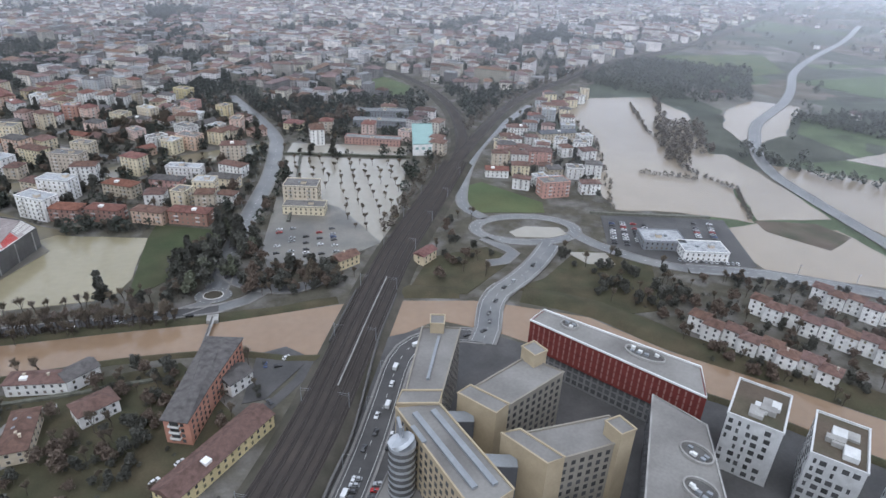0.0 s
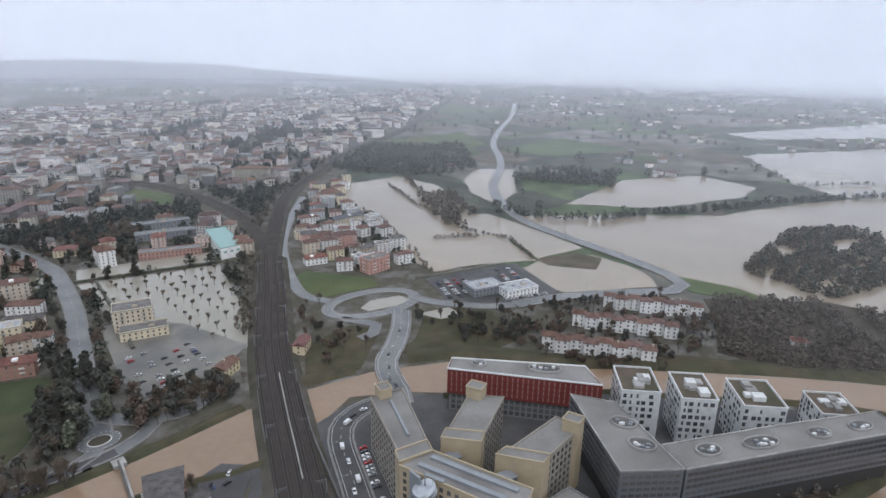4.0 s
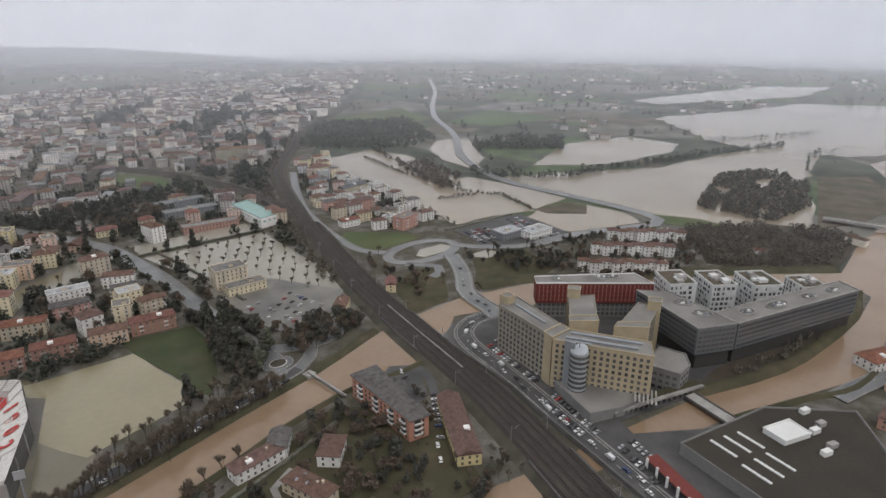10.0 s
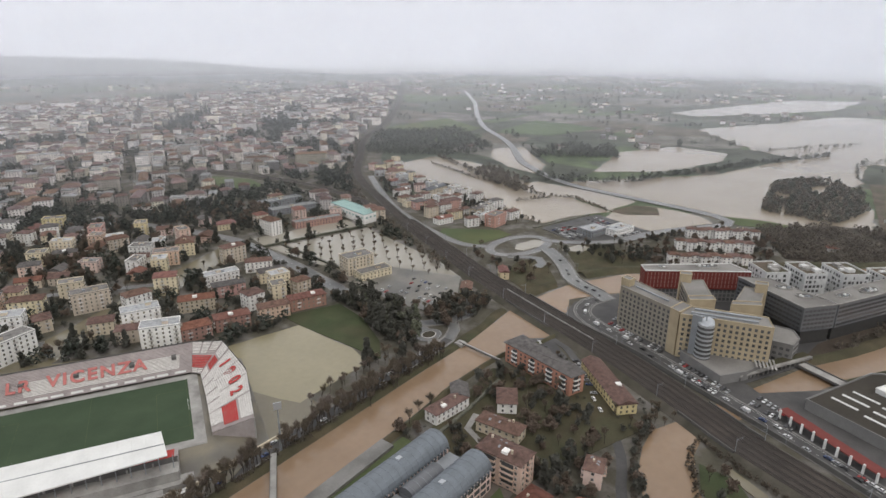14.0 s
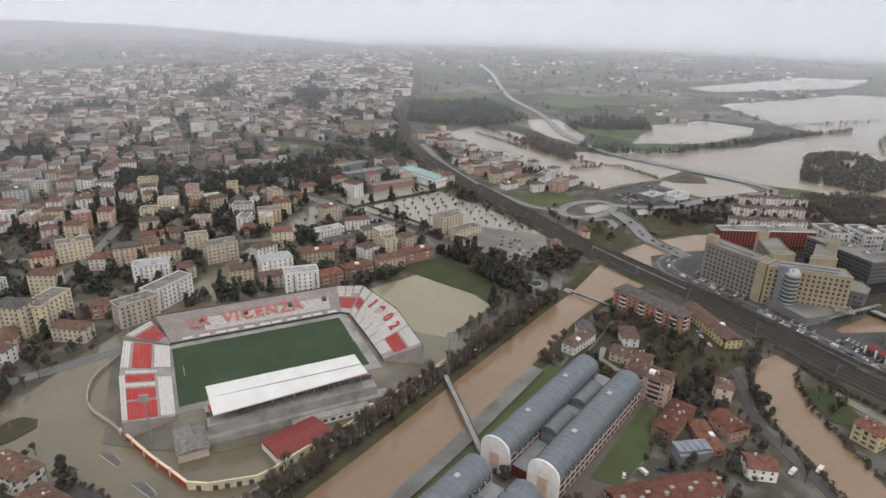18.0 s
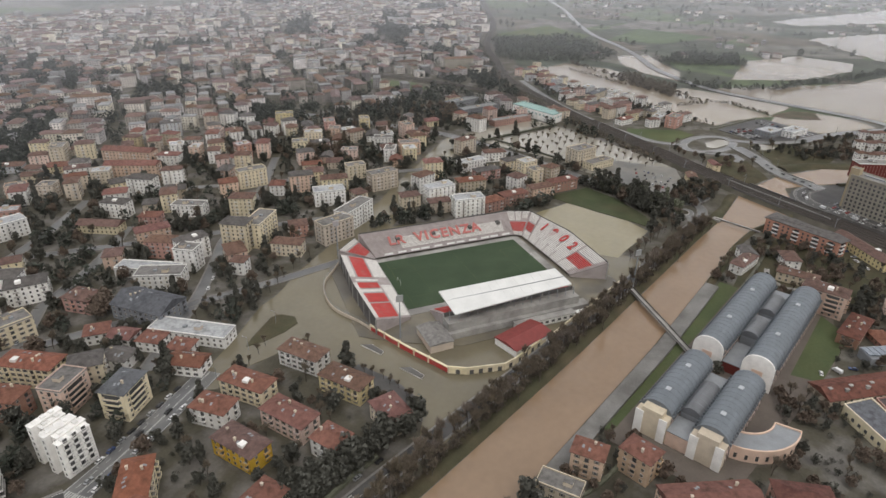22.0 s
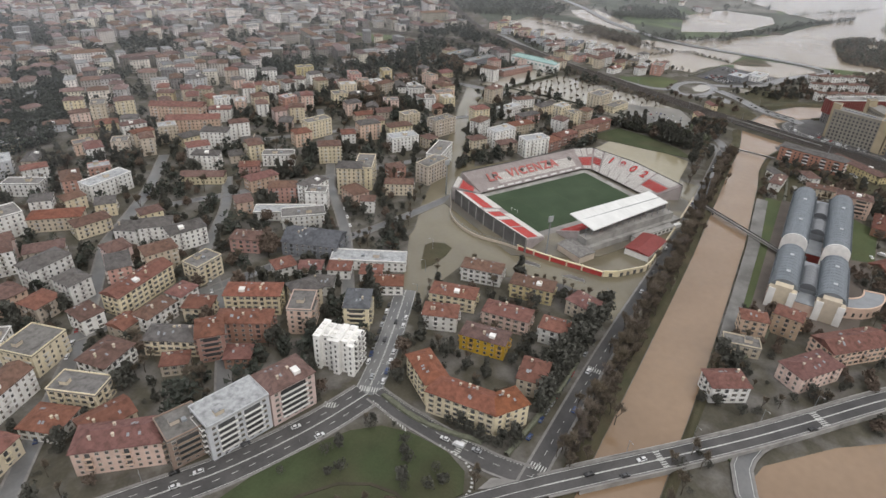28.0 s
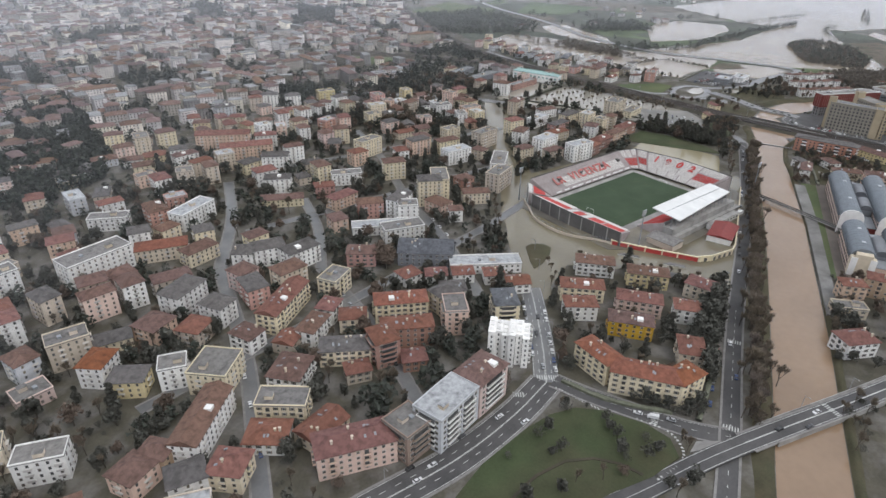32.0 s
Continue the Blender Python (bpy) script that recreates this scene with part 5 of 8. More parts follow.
def stand(name, path_in, path_out, z0, z1, rows, cover, label):
    """A raked stand between an inner and an outer line, in steps, with coloured blocks of seats on it.
    cover: (from, to along it 0..1, from, to up it 0..1, material)."""
    holder = part(name, None, stadium, label)
    n = len(path_in)
    mats = [M_STEP, M_RED, M_SEATW, M_DARKCON]

    def at(a, b):
        k = min(int(a * (n - 1)), n - 2)
        t = a * (n - 1) - k
        p = Vector(path_in[k]).lerp(Vector(path_in[k + 1]), t)
        q = Vector(path_out[k]).lerp(Vector(path_out[k + 1]), t)
        return p.lerp(q, b)

    s = Shape()
    for r_ in range(rows):
        b0, b1 = r_ / rows, (r_ + 1) / rows
        z, zl = z0 + (z1 - z0) * b1, z0 + (z1 - z0) * b0
        for k in range(n - 1):
            a0, a1 = k / (n - 1), (k + 1) / (n - 1)
            p = [at(a0, b0), at(a1, b0), at(a1, b1), at(a0, b1)]
            s.add([(p[0].x, p[0].y, zl), (p[1].x, p[1].y, zl), (p[0].x, p[0].y, z), (p[1].x, p[1].y, z), (p[2].x, p[2].y, z), (p[3].x, p[3].y, z)], [(0, 1, 3, 2), (2, 3, 4, 5)])
    for k in range(n - 1):
        a0, a1 = k / (n - 1), (k + 1) / (n - 1)
        p, q = at(a0, 1), at(a1, 1)
        s.add([(p.x, p.y, 0), (q.x, q.y, 0), (q.x, q.y, z1 + 1.1), (p.x, p.y, z1 + 1.1)], [(0, 1, 2, 3)], 3)
    for a, e in ((0, 0), (1, 1)):
        p, q = at(a, 0), at(a, 1)
        s.add([(p.x, p.y, 0), (q.x, q.y, 0), (q.x, q.y, z1), (p.x, p.y, z0)], [(0, 1, 2, 3)], 0)
    part("terrace", s.mesh("terrace", mats, weld=True), holder)
    for a0, a1, b0, b1, m in cover:
        s = Shape()
        k = max(2, int((a1 - a0) * (n - 1) * 2))
        r0, r1 = int(b0 * rows), max(int(b0 * rows) + 1, int(b1 * rows))
        for r_ in range(r0, r1):
            z = z0 + (z1 - z0) * (r_ + 1) / rows + 0.35
            for j in range(k):
                e0, e1 = a0 + (a1 - a0) * j / k, a0 + (a1 - a0) * (j + 1) / k
                p = [at(e0, (r_ + 0.03) / rows), at(e1, (r_ + 0.03) / rows), at(e1, (r_ + 0.95) / rows), at(e0, (r_ + 0.95) / rows)]
                s.add([(q.x, q.y, z) for q in p] + [(p[1].x, p[1].y, z - 0.34), (p[0].x, p[0].y, z - 0.34)], [(0, 1, 2, 3), (5, 4, 1, 0)])
        tagged(part("seat_block", s.mesh("seat_block", [M_RED if m == "r" else M_SEATW]), holder, "red seat block" if m == "r" else "white seat block"), kind="stuff")
    for k in range(9):
        p = at(k / 8, 1.0)
        part("pillar", Shape().box(p.x - 0.4, p.x + 0.4, p.y - 0.4, p.y + 0.4, 0, z1).mesh("pillar", [M_CONCRETE]), holder)
    return holder, at


M_FADED = mat("faded_red_seats", (0.43, 0.15, 0.135), 0.75, spread=0.3, scale=0.5, fine=2, bump=0)


def words(holder, text, m, size, material, label):
    cu = bpy.data.curves.new("lettering", "FONT")
    cu.body, cu.size, cu.align_x, cu.align_y, cu.extrude = text, size, "CENTER", "CENTER", 0.15
    cu.offset = size * 0.03
    cu.space_character = 1.2
    cu.materials.append(material)
    ob = part("lettering", cu, holder, label)
    ob.matrix_local = m
    return ob


north_stand, _ = stand("north_stand", [(-56, 37), (0, 37), (55, 37)], [(-63, 56), (0, 56), (58, 56)], 2.2, 13.5, 22, [(0.20, 0.935, 0.20, 0.68, "w")], "long terrace of grey seats with lettering")
tilt = math.degrees(math.atan2(11.3, 19))
words(north_stand, "VICENZA", pose(3.5, 46.0, 9.0, tilt, 0, 0), 11.2, M_FADED, "red block letters spelled in seats")
words(north_stand, "LR", pose(-37.5, 46.0, 9.0, tilt, 0, 0), 10.5, M_FADED, "red block letters spelled in seats")
for i in range(11):
    s = Shape().box(-3.2, 3.2, -0.1, 0.1, 0, 1.3)
    o = part("banner", s.mesh("banner", [M_WHITE]), north_stand, "white banner on the front wall")
    o.matrix_local = pose(-46 + i * 9.4 + (i % 3) * 0.8, 37.4, 2.9, -30)
for k in (-36, -8, 22, 46):
    part("stair_mouth", Shape().box(k - 1.4, k + 1.4, 46, 49.5, 6.0, 10.4).mesh("stair_mouth", [M_DARKCON]), north_stand)
E_in = [(55, 37), (60, 33), (61, 0), (61, -34)]
E_out = [(57, 57), (76, 50), (85, 6), (82, -46)]
east_stand, at_e = stand("east_stand", E_in, E_out, 2.0, 13.0, 20,
                         [(0.02, 0.12, 0.62, 1.0, "w"), (0.14, 0.22, 0.62, 1.0, "w"), (0.24, 0.33, 0.7, 1.0, "w"), (0.02, 0.33, 0.18, 0.58, "r"), (0.02, 0.18, 0.0, 0.15, "w"), (0.2, 0.33, 0.0, 0.15, "w"),
                          (0.35, 0.42, 0.3, 0.62, "r"), (0.35, 0.42, 0.66, 1.0, "w"), (0.35, 0.42, 0.0, 0.27, "w"), (0.435, 0.56, 0.34, 1.0, "w"), (0.565, 0.69, 0.34, 1.0, "w"), (0.695, 0.82, 0.34, 1.0, "w"),
                          (0.435, 0.52, 0.0, 0.30, "w"), (0.53, 0.62, 0.0, 0.30, "w"), (0.63, 0.72, 0.0, 0.30, "w"), (0.73, 0.82, 0.0, 0.30, "w"), (0.83, 0.95, 0.0, 0.3, "w"), (0.83, 0.98, 0.34, 0.66, "r"),
                          (0.83, 0.98, 0.7, 1.0, "w")], "curved terrace of white and red seat blocks")
for k, ch in enumerate("1902"):
    a_ = 0.50 + 0.092 * k
    p_, q_, mid = at_e(a_, 0.35), at_e(a_, 1.0), at_e(a_, 0.68)
    along_ = at_e(a_ + 0.03, 0.68) - at_e(a_ - 0.03, 0.68)
    m_ = pose(mid.x, mid.y, 2.0 + 11.0 * 0.68 + 1.35, 0, 0, math.degrees(math.atan2(along_.y, along_.x))) @ pose(0, 0, 0, math.degrees(math.atan2(11.0 * 0.65, (q_ - p_).length)), 0, 0)
    words(east_stand, ch, m_, 10.5, M_RED, "red numeral spelled in seats")
west_stand, _ = stand("west_stand", [(-58, -44), (-58, 0), (-57, 34)], [(-82, -52), (-84, -6), (-82, 36)], 2.0, 10.5, 18,
                      [(0.02, 0.20, 0.35, 0.9, "r"), (0.02, 0.46, 0.0, 0.3, "w"), (0.22, 0.34, 0.35, 0.9, "r"), (0.36, 0.40, 0.35, 0.9, "w"), (0.42, 0.50, 0.35, 0.9, "r"), (0.52, 0.56, 0.3, 0.9, "w"),
                       (0.60, 0.98, 0.42, 0.80, "r"), (0.60, 0.98, 0.0, 0.36, "w"), (0.60, 0.98, 0.84, 1.0, "w"), (0.02, 0.5, 0.92, 1.0, "w")], "terrace of red seats with white diagonal stripes")
nw, _ = stand("corner_stand", [(-57, 36), (-56, 38)], [(-82, 40), (-66, 56)], 2.0, 11.0, 18, [(0.05, 0.95, 0.3, 0.8, "r"), (0.05, 0.95, 0.84, 1.0, "w")], "small red corner terrace")
south_stand, _ = stand("main_stand", [(44, -40), (0, -40), (-44, -40)], [(44, -62), (0, -62), (-44, -62)], 1.5, 11.5, 20, [(0.02, 0.98, 0.1, 0.9, "r")], "covered main stand below a pale roof")
s = Shape()
s.add([(-42, -49, 19.5), (38, -49, 19.5), (40, -66, 17.0), (-41, -72, 17.0)] + [(-42, -49, 18.8), (38, -49, 18.8), (40, -66, 16.3), (-41, -72, 16.3)],
      [(0, 3, 2, 1), (4, 5, 6, 7), (0, 1, 5, 4), (1, 2, 6, 5), (2, 3, 7, 6), (3, 0, 4, 7)])
roof_o = part("stand_roof", s.mesh("stand_roof", [M_WHITE]), stadium, "long pale cantilever roof")
for i in range(14):
    x = -41 + i * 6
    part("roof_rib", Shape().tube((x, -49.2, 19.7), (x + 0.3, -68, 16.95), 0.05, 0.05, 4).mesh("roof_rib", [M_WHITE]), roof_o)
part("roof_seam", Shape().box(-41.6, 38.8, -58.6, -58.2, 18.2, 18.45).mesh("roof_seam", [M_METAL]), roof_o)
part("back_building", Shape().box(-44, 44, -70, -62, 0, 9.5).box(-46, 50, -73, -66, 0, 4.5).mesh("back_building", [M_CONCRETE]), stadium)
for i in range(15):
    part("roof_post", Shape().tube((-42 + i * 6, -67, 4.8), (-42 + i * 6, -66, 16.5), 0.22, 0.2).mesh("roof_post", [M_METAL]), stadium)
annex = part("white_annex", Shape().box(-4, 36, -79, -74.5, 0.3, 4.6).box(36, 46, -78, -75, 0.3, 3.2).mesh("white_annex", [M_WHITE]), stadium, "long low white annex behind the main stand")
part("annex_roof", Shape().box(-4.4, 36.4, -79.4, -74.1, 4.6, 4.85).mesh("annex_roof", [M_CONCRETE]), annex)
for k in range(9):
    part("window", Shape().box(-1.6 + k * 4.2, 0.6 + k * 4.2, -79.08, -78.9, 1.6, 3.2).mesh("window", [M_GLASS]), annex)
for u, v in ((-70, -60), (92, -62), (-80, 52)):
    mast = part("floodlight", Shape().tube((u, v, 0), (u, v, 26), 0.6, 0.3, 8).mesh("floodlight", [M_METAL]), stadium, "tall grey floodlight mast")
    part("lamp_rack", Shape().box(u - 2, u + 2, v - 0.3, v + 0.3, 25, 29).mesh("lamp_rack", [M_SILVER]), mast)
fence_line = smooth_line([(-300, 474), (-317, 463), (-331, 455), (-342, 442), (-349, 424), (-348, 402), (-348.5, 391)], 4)
fence_o = structure("stadium_fence", Shape().ribbon(fence_line, 0.3, 2.2, 2.4).mesh("stadium_fence", [MATS["plaster_beige"]]), "low weathered wall with a wire fence round the stadium", "wall")
for i in range(0, len(fence_line) - 1, 2):
    x, y = fence_line[i]
    part("post", Shape().tube((x, y, 2.1), (x, y, 4.2), 0.07, 0.07, 4).mesh("post", [M_METAL]), fence_o)
part("rail", Shape().ribbon(fence_line, 0.05, 4.2, 0.12).ribbon(fence_line, 0.05, 3.2, 0.1).mesh("rail", [M_METAL]), fence_o)
perimeter = smooth_line([(-348.5, 391), (-348.8, 362), (-348, 345), (-347.5, 331)], 5)
wall_o = structure("stadium_wall", Shape().ribbon(perimeter, 0.4, 3.4, 3.6).mesh("stadium_wall", [M_RED]), "red and cream perimeter wall standing in flood water", "wall")
part("coping", Shape().ribbon(perimeter, 0.6, 3.95, 0.55).mesh("coping", [MATS["plaster_cream"]]), wall_o)
for i in range(0, len(perimeter), 2):
    x, y = perimeter[i]
    part("pier", Shape().box(x - 0.6, x + 0.6, y - 0.5, y + 0.5, -0.3, 4.4).mesh("pier", [MATS["plaster_cream"]]), wall_o)
gate = thing("stadium_gate", Matrix.Identity(4), "cream stadium entrance with arched gateways", "gatehouse", kind="structure")
gate_line = [(-347.5, 331), (-342, 323), (-334, 317), (-325.5, 310.5), (-317, 309), (-293, 308.5), (-251, 308), (-190, 308)]
for i, (a, b) in enumerate(zip(gate_line, gate_line[1:])):
    a, b = Vector((*a, 0)), Vector((*b, 0))
    L = (b - a).length
    ang = math.degrees(math.atan2(b.y - a.y, b.x - a.x))
    s = Shape()
    k = max(1, int(L / 5))
    hgt = 4.6 if i < 5 else 2.6
    for j in range(k):
        c = (j + 0.5) * L / k
        s.box(c - L / k / 2, c + L / k / 2, -0.4, 0.4, 0, hgt)
        if i < 5:
            s.box(c - 1.1, c + 1.1, -0.5, 0.5, 0.2, 3.0, 1)
    o = part("wall_panel", s.mesh("wall_panel", [MATS["plaster_cream"], M_DARKCON]), gate)
    o.matrix_local = pose(a.x, a.y, 0, 0, 0, ang)
for nme, px_, py_, w, d, h, rot, m, rm in (("club_house", -331, 356, 21, 14, 5, 65, MATS["plaster_beige"], MATS["roof_flat"]), ("changing_house", -297, 318, 29, 17, 4.6, -9, MATS["plaster_white"], M_RED),
                                           ("ticket_kiosk", -275, 324, 9, 6, 3.2, 5, M_RED, M_WHITE)):
    t_ = thing(nme, pose(px_, py_, 0.1, 0, 0, rot), {"club_house": "flat-roofed beige club house beside the stadium", "changing_house": "white changing house with a dark red roof",
                                                     "ticket_kiosk": "small red and white ticket kiosk"}[nme], "building")
    part("wall", Shape().box(-w / 2, w / 2, -d / 2, d / 2, 0, h).mesh("wall", [m]), t_)
    part("roof", gable_roof(w, d, h, 0.5, 0.16)[0].mesh("roof", [rm if rm is not M_RED else mat("dark_red_sheet", (0.22, 0.05, 0.045), 0.6, spread=0.25)]), t_)
sheet("flooded_parking", [(-386, 372), (-376, 372), (-371, 348), (-374, 325), (-386, 320), (-384, 346)], 0.30, M_ASPHALT, "wet asphalt parking strip at the edge of the flood", "car park", wobble=1.5)
for x, y in ((-360.5, 376), (-360.5, 345)):
    tri = [(x - 1.8, y + 8), (x + 2.4, y + 4), (x + 2.2, y - 6), (x - 0.6, y - 7)]
    isl = sheet("kerb_island", tri, 0.45, M_DARKCON, "small kerbed traffic island in flood water", "traffic island")
    part("kerb", Shape().ribbon(tri + tri[:1], 0.28, 0.6, 0.5).mesh("kerb", [M_SEATW]), isl)


# ---- the campus ----
M_SAND = mat("sand_stone_panel", (0.40, 0.33, 0.225), 0.8, spread=0.18, scale=0.15, fine=1.2, bump=0.1)
M_GREYBRICK = mat("grey_panel", (0.20, 0.195, 0.19), 0.8, spread=0.25, scale=0.15, fine=1.2, bump=0.1)
M_REDCLAD = mat("red_cladding", (0.165, 0.038, 0.032), 0.7, spread=0.3, scale=0.3, fine=2, bump=0.1)
M_ROOFGREY = mat("roof_membrane", (0.24, 0.23, 0.215), 0.85, spread=0.3, scale=0.05, fine=0.8, bump=0.1, other=(0.17, 0.16, 0.15))
# near-black: the shade under the overhang is put into the colour
M_GAPSHADE = mat("shadow_gap_panel", (0.05, 0.048, 0.046), 0.7, spread=0.3)
M_GREYSAND = mat("grey_sand_panel", (0.27, 0.245, 0.205), 0.8, spread=0.2, scale=0.15, fine=1.2, bump=0.1)
M_DARKGLASS = mat("dark_facade", (0.12, 0.125, 0.135), 0.3, spread=0.3, scale=0.2, fine=1.5, bump=0, spec=0.6)


def block(name, pts, h, wall, roof, label, win=None, base=0.15, parapet=0.8, rim=None):
    """A building on any outline with storeys of windows along every side."""
    n = len(pts)
    area = sum(pts[i - 1][0] * pts[i][1] - pts[i][0] * pts[i - 1][1] for i in range(n))
    pts = list(pts) if area > 0 else list(pts)[::-1]
    cx, cy = sum(p[0] for p in pts) / n, sum(p[1] for p in pts) / n
    KEEP_POLY.append([(cx + (x - cx) * 1.12, cy + (y - cy) * 1.12) for x, y in pts])
    ob = thing(name, pose(cx, cy, base), label, "building")
    loc = [(x - cx, y - cy) for x, y in pts]
    part("wall", Shape().prism(loc, -0.5, h).mesh("wall", [wall]), ob)
    part("roof", Shape().prism([(x * 0.985, y * 0.985) for x, y in loc], h - 0.2, h + 0.12).mesh("roof", [roof]), ob)
    s = Shape()
    s.ribbon(loc + [loc[0]], 0.35, h + parapet, parapet)
    part("parapet", s.mesh("parapet", [rim or wall]), ob)
    if win:
        w, hh, step, storeys, z_first, m = win
        for i in range(n):
            a, b = Vector((*loc[i - 1], 0)), Vector((*loc[i], 0))
            L = (b - a).length
            k = int((L - 2) / step)
            if k < 1:
                continue
            ang = math.degrees(math.atan2(b.y - a.y, b.x - a.x))
            if not faces_open(cx, cy, ang, 0):
                continue
            for fl in range(storeys):
                s = Shape()
                for j in range(k):
                    u = (j + 0.5) * (L - 2) / k + 1
                    z = z_first + fl * (h - z_first - 0.4) / storeys
                    s.box(u - w / 2, u + w / 2, -0.12, 0.1, z, z + hh)
                o = tagged(part("glazing", s.mesh("glazing", [m]), ob), kind="stuff")
                o.matrix_local = pose(a.x, a.y, 0, 0, 0, ang)
    return ob, (cx, cy)


W8 = (1.7, 2.0, 3.4, 8, 1.8, M_GLASS)
c1, _ = block("campus_wing", [(52, 226), (69, 222), (50, 180), (36, 183)], 31, M_GREYSAND, M_ROOFGREY, "long sand-coloured office wing with flat grey roof", W8)
c2, _ = block("campus_wing", [(31, 176), (47.5, 175.5), (62, 130), (47, 123)], 31, M_SAND, M_ROOFGREY, "sand-coloured front wing with square windows", W8)
c3, _ = block("campus_wing", [(57.5, 178), (91, 196), (103, 183.5), (68, 165.5)], 31, M_GREYSAND, M_ROOFGREY, "sand-coloured middle wing with rows of windows", W8)
c4, _ = block("campus_wing", [(67.5, 153), (109, 155.5), (112, 143), (78, 138.5)], 31, M_GREYSAND, M_ROOFGREY, "sand-coloured wing with grey window bands", W8)
for pts, top in (([(88.5, 196), (95, 198.5), (98, 191), (91.5, 188.5)], 37), ([(102.5, 147.5), (109, 149), (111.5, 141.5), (105, 140)], 37), ([(56.2, 228), (62.6, 226.5), (60.5, 219.5), (54.5, 221)], 36),
                 ([(55.8, 178), (62, 181.5), (73.5, 168), (67, 164)], 32.2), ([(65.6, 154), (73, 154.5), (83.5, 138.5), (76.5, 137)], 32.2), ([(35, 184), (50.5, 181), (47.5, 174), (31.5, 177)], 31.8)):
    block("stair_tower", pts, top, M_SAND, M_ROOFGREY, "sand-coloured stair tower rising over the wings", None, parapet=0.7)
# grey glazed bridges between the wings
for (ax, ay), (bx, by) in (((48, 174), (58, 172)), ((56, 150), (68, 147))):
    ang_ = math.degrees(math.atan2(by - ay, bx - ax))
    t_ = thing("link_bridge", pose((ax + bx) / 2, (ay + by) / 2, 0.2, 0, 0, ang_), "grey glazed link between two campus wings", "building")
    part("wall", Shape().box(-8, 8, -2.6, 2.6, 0, 25).mesh("wall", [M_DARKGLASS]), t_)
    part("roof", Shape().box(-8, 8, -2.9, 2.9, 25, 25.5).mesh("roof", [M_METAL]), t_)
low, _ = block("entrance_hall", [(29, 172), (12, 142), (28, 131), (50, 123), (50, 160)], 6, M_GREYBRICK, M_ROOFGREY, "low grey entrance building with a forecourt", None)
s = Shape()
for k in range(6):
    s.box(-7, 7, -k * 2.2 - 1.0, -k * 2.2, 7.4, 7.9)
o = part("canopy_slats", s.mesh("canopy_slats", [M_CONCRETE]), low, "white slatted canopy")
o.matrix_local = pose(8, -16, 0, 0, 0, 20)
cyl = thing("glass_tower", pose(30.5, 159, 0.1), "silver round glazed stair tower with slanted top", "tower")
part("shaft", Shape().tube((0, 0, 0), (0, 0, 30), 5, 5, 24).tube((0, 0, 30), (-0.6, 0.4, 31.2), 5, 4.4, 24).mesh("shaft", [M_SILVER]), cyl)
for k in range(9):
    part("glazing_band", Shape().tube((0, 0, 2 + k * 3.1), (0, 0, 3.7 + k * 3.1), 5.06, 5.06, 24).mesh("glazing_band", [M_GLASS]), cyl)
part("spire", Shape().tube((0.5, 0.5, 30), (0.5, 0.5, 38), 0.5, 0.12, 6).mesh("spire", [M_METAL]), cyl)
part("fin", Shape().box(-0.6, 0.6, 3, 9, 0, 34).mesh("fin", [M_METAL]), cyl)
for x, y, w, d, rot_ in ((43.5, 152, 2.2, 40, 17.7), (50.5, 152, 2.2, 40, 17.7), (52, 203, 1.2, 30, -22), (36.5, 160, 1.8, 9, 17.7)):
    t_ = thing("plant_room", pose(x, y, 31.3, 0, 0, rot_), "long grey rooftop plant room", "roof unit")
    part("box", Shape().box(-w / 2, w / 2, -d / 2, d / 2, 0, 1.1).mesh("box", [M_METAL]), t_)
base_b, _ = block("plinth_building", [(107.5, 228.5), (116, 234), (165, 180), (156.5, 164)], 12, M_GREYBRICK, M_ROOFGREY, "pale grey plinth storeys below the red building", (2.2, 2.4, 3.2, 3, 1.5, M_GLASS))
red_b, _ = block("red_building", [(106, 228.5), (116, 236), (167, 180), (157, 161.5)], 14.6, M_REDCLAD, M_ROOFGREY, "long red-clad building with pale roof rim", (0.7, 2.6, 2.8, 4, 1.0, mat("pale_slot", (0.30, 0.16, 0.14), 0.6)), base=12.3, rim=M_WHITE)
block("plinth_building", [(134, 163.5), (143.8, 145.8), (122.4, 100.2), (103.4, 114.8)], 11, M_GAPSHADE, M_ROOFGREY, "recessed lower storeys of the office block with shade painted in", None)
dk1, _ = block("dark_building", [(134.5, 166), (145.5, 146), (123, 98), (101, 115)], 17.3, M_DARKGLASS, M_ROOFGREY, "dark glass office building with a flat roof", (2.6, 1.6, 3.0, 5, 1.0, M_GLASS), base=11.2, rim=M_CONCRETE)
block("plinth_building", [(125.5, 98.6), (131.8, 111), (181, 86), (235.5, 56.5), (227, 46)], 11, M_GAPSHADE, M_ROOFGREY, "recessed lower storeys of the long office block with shade painted in", None)
dk2, _ = block("dark_building", [(123.6, 97.4), (131, 113), (181, 88), (238, 57), (228, 44)], 17.3, M_DARKGLASS, M_ROOFGREY, "long dark office building along the river", (2.6, 1.6, 3.0, 5, 1.0, M_GLASS), base=11.2, rim=M_CONCRETE)


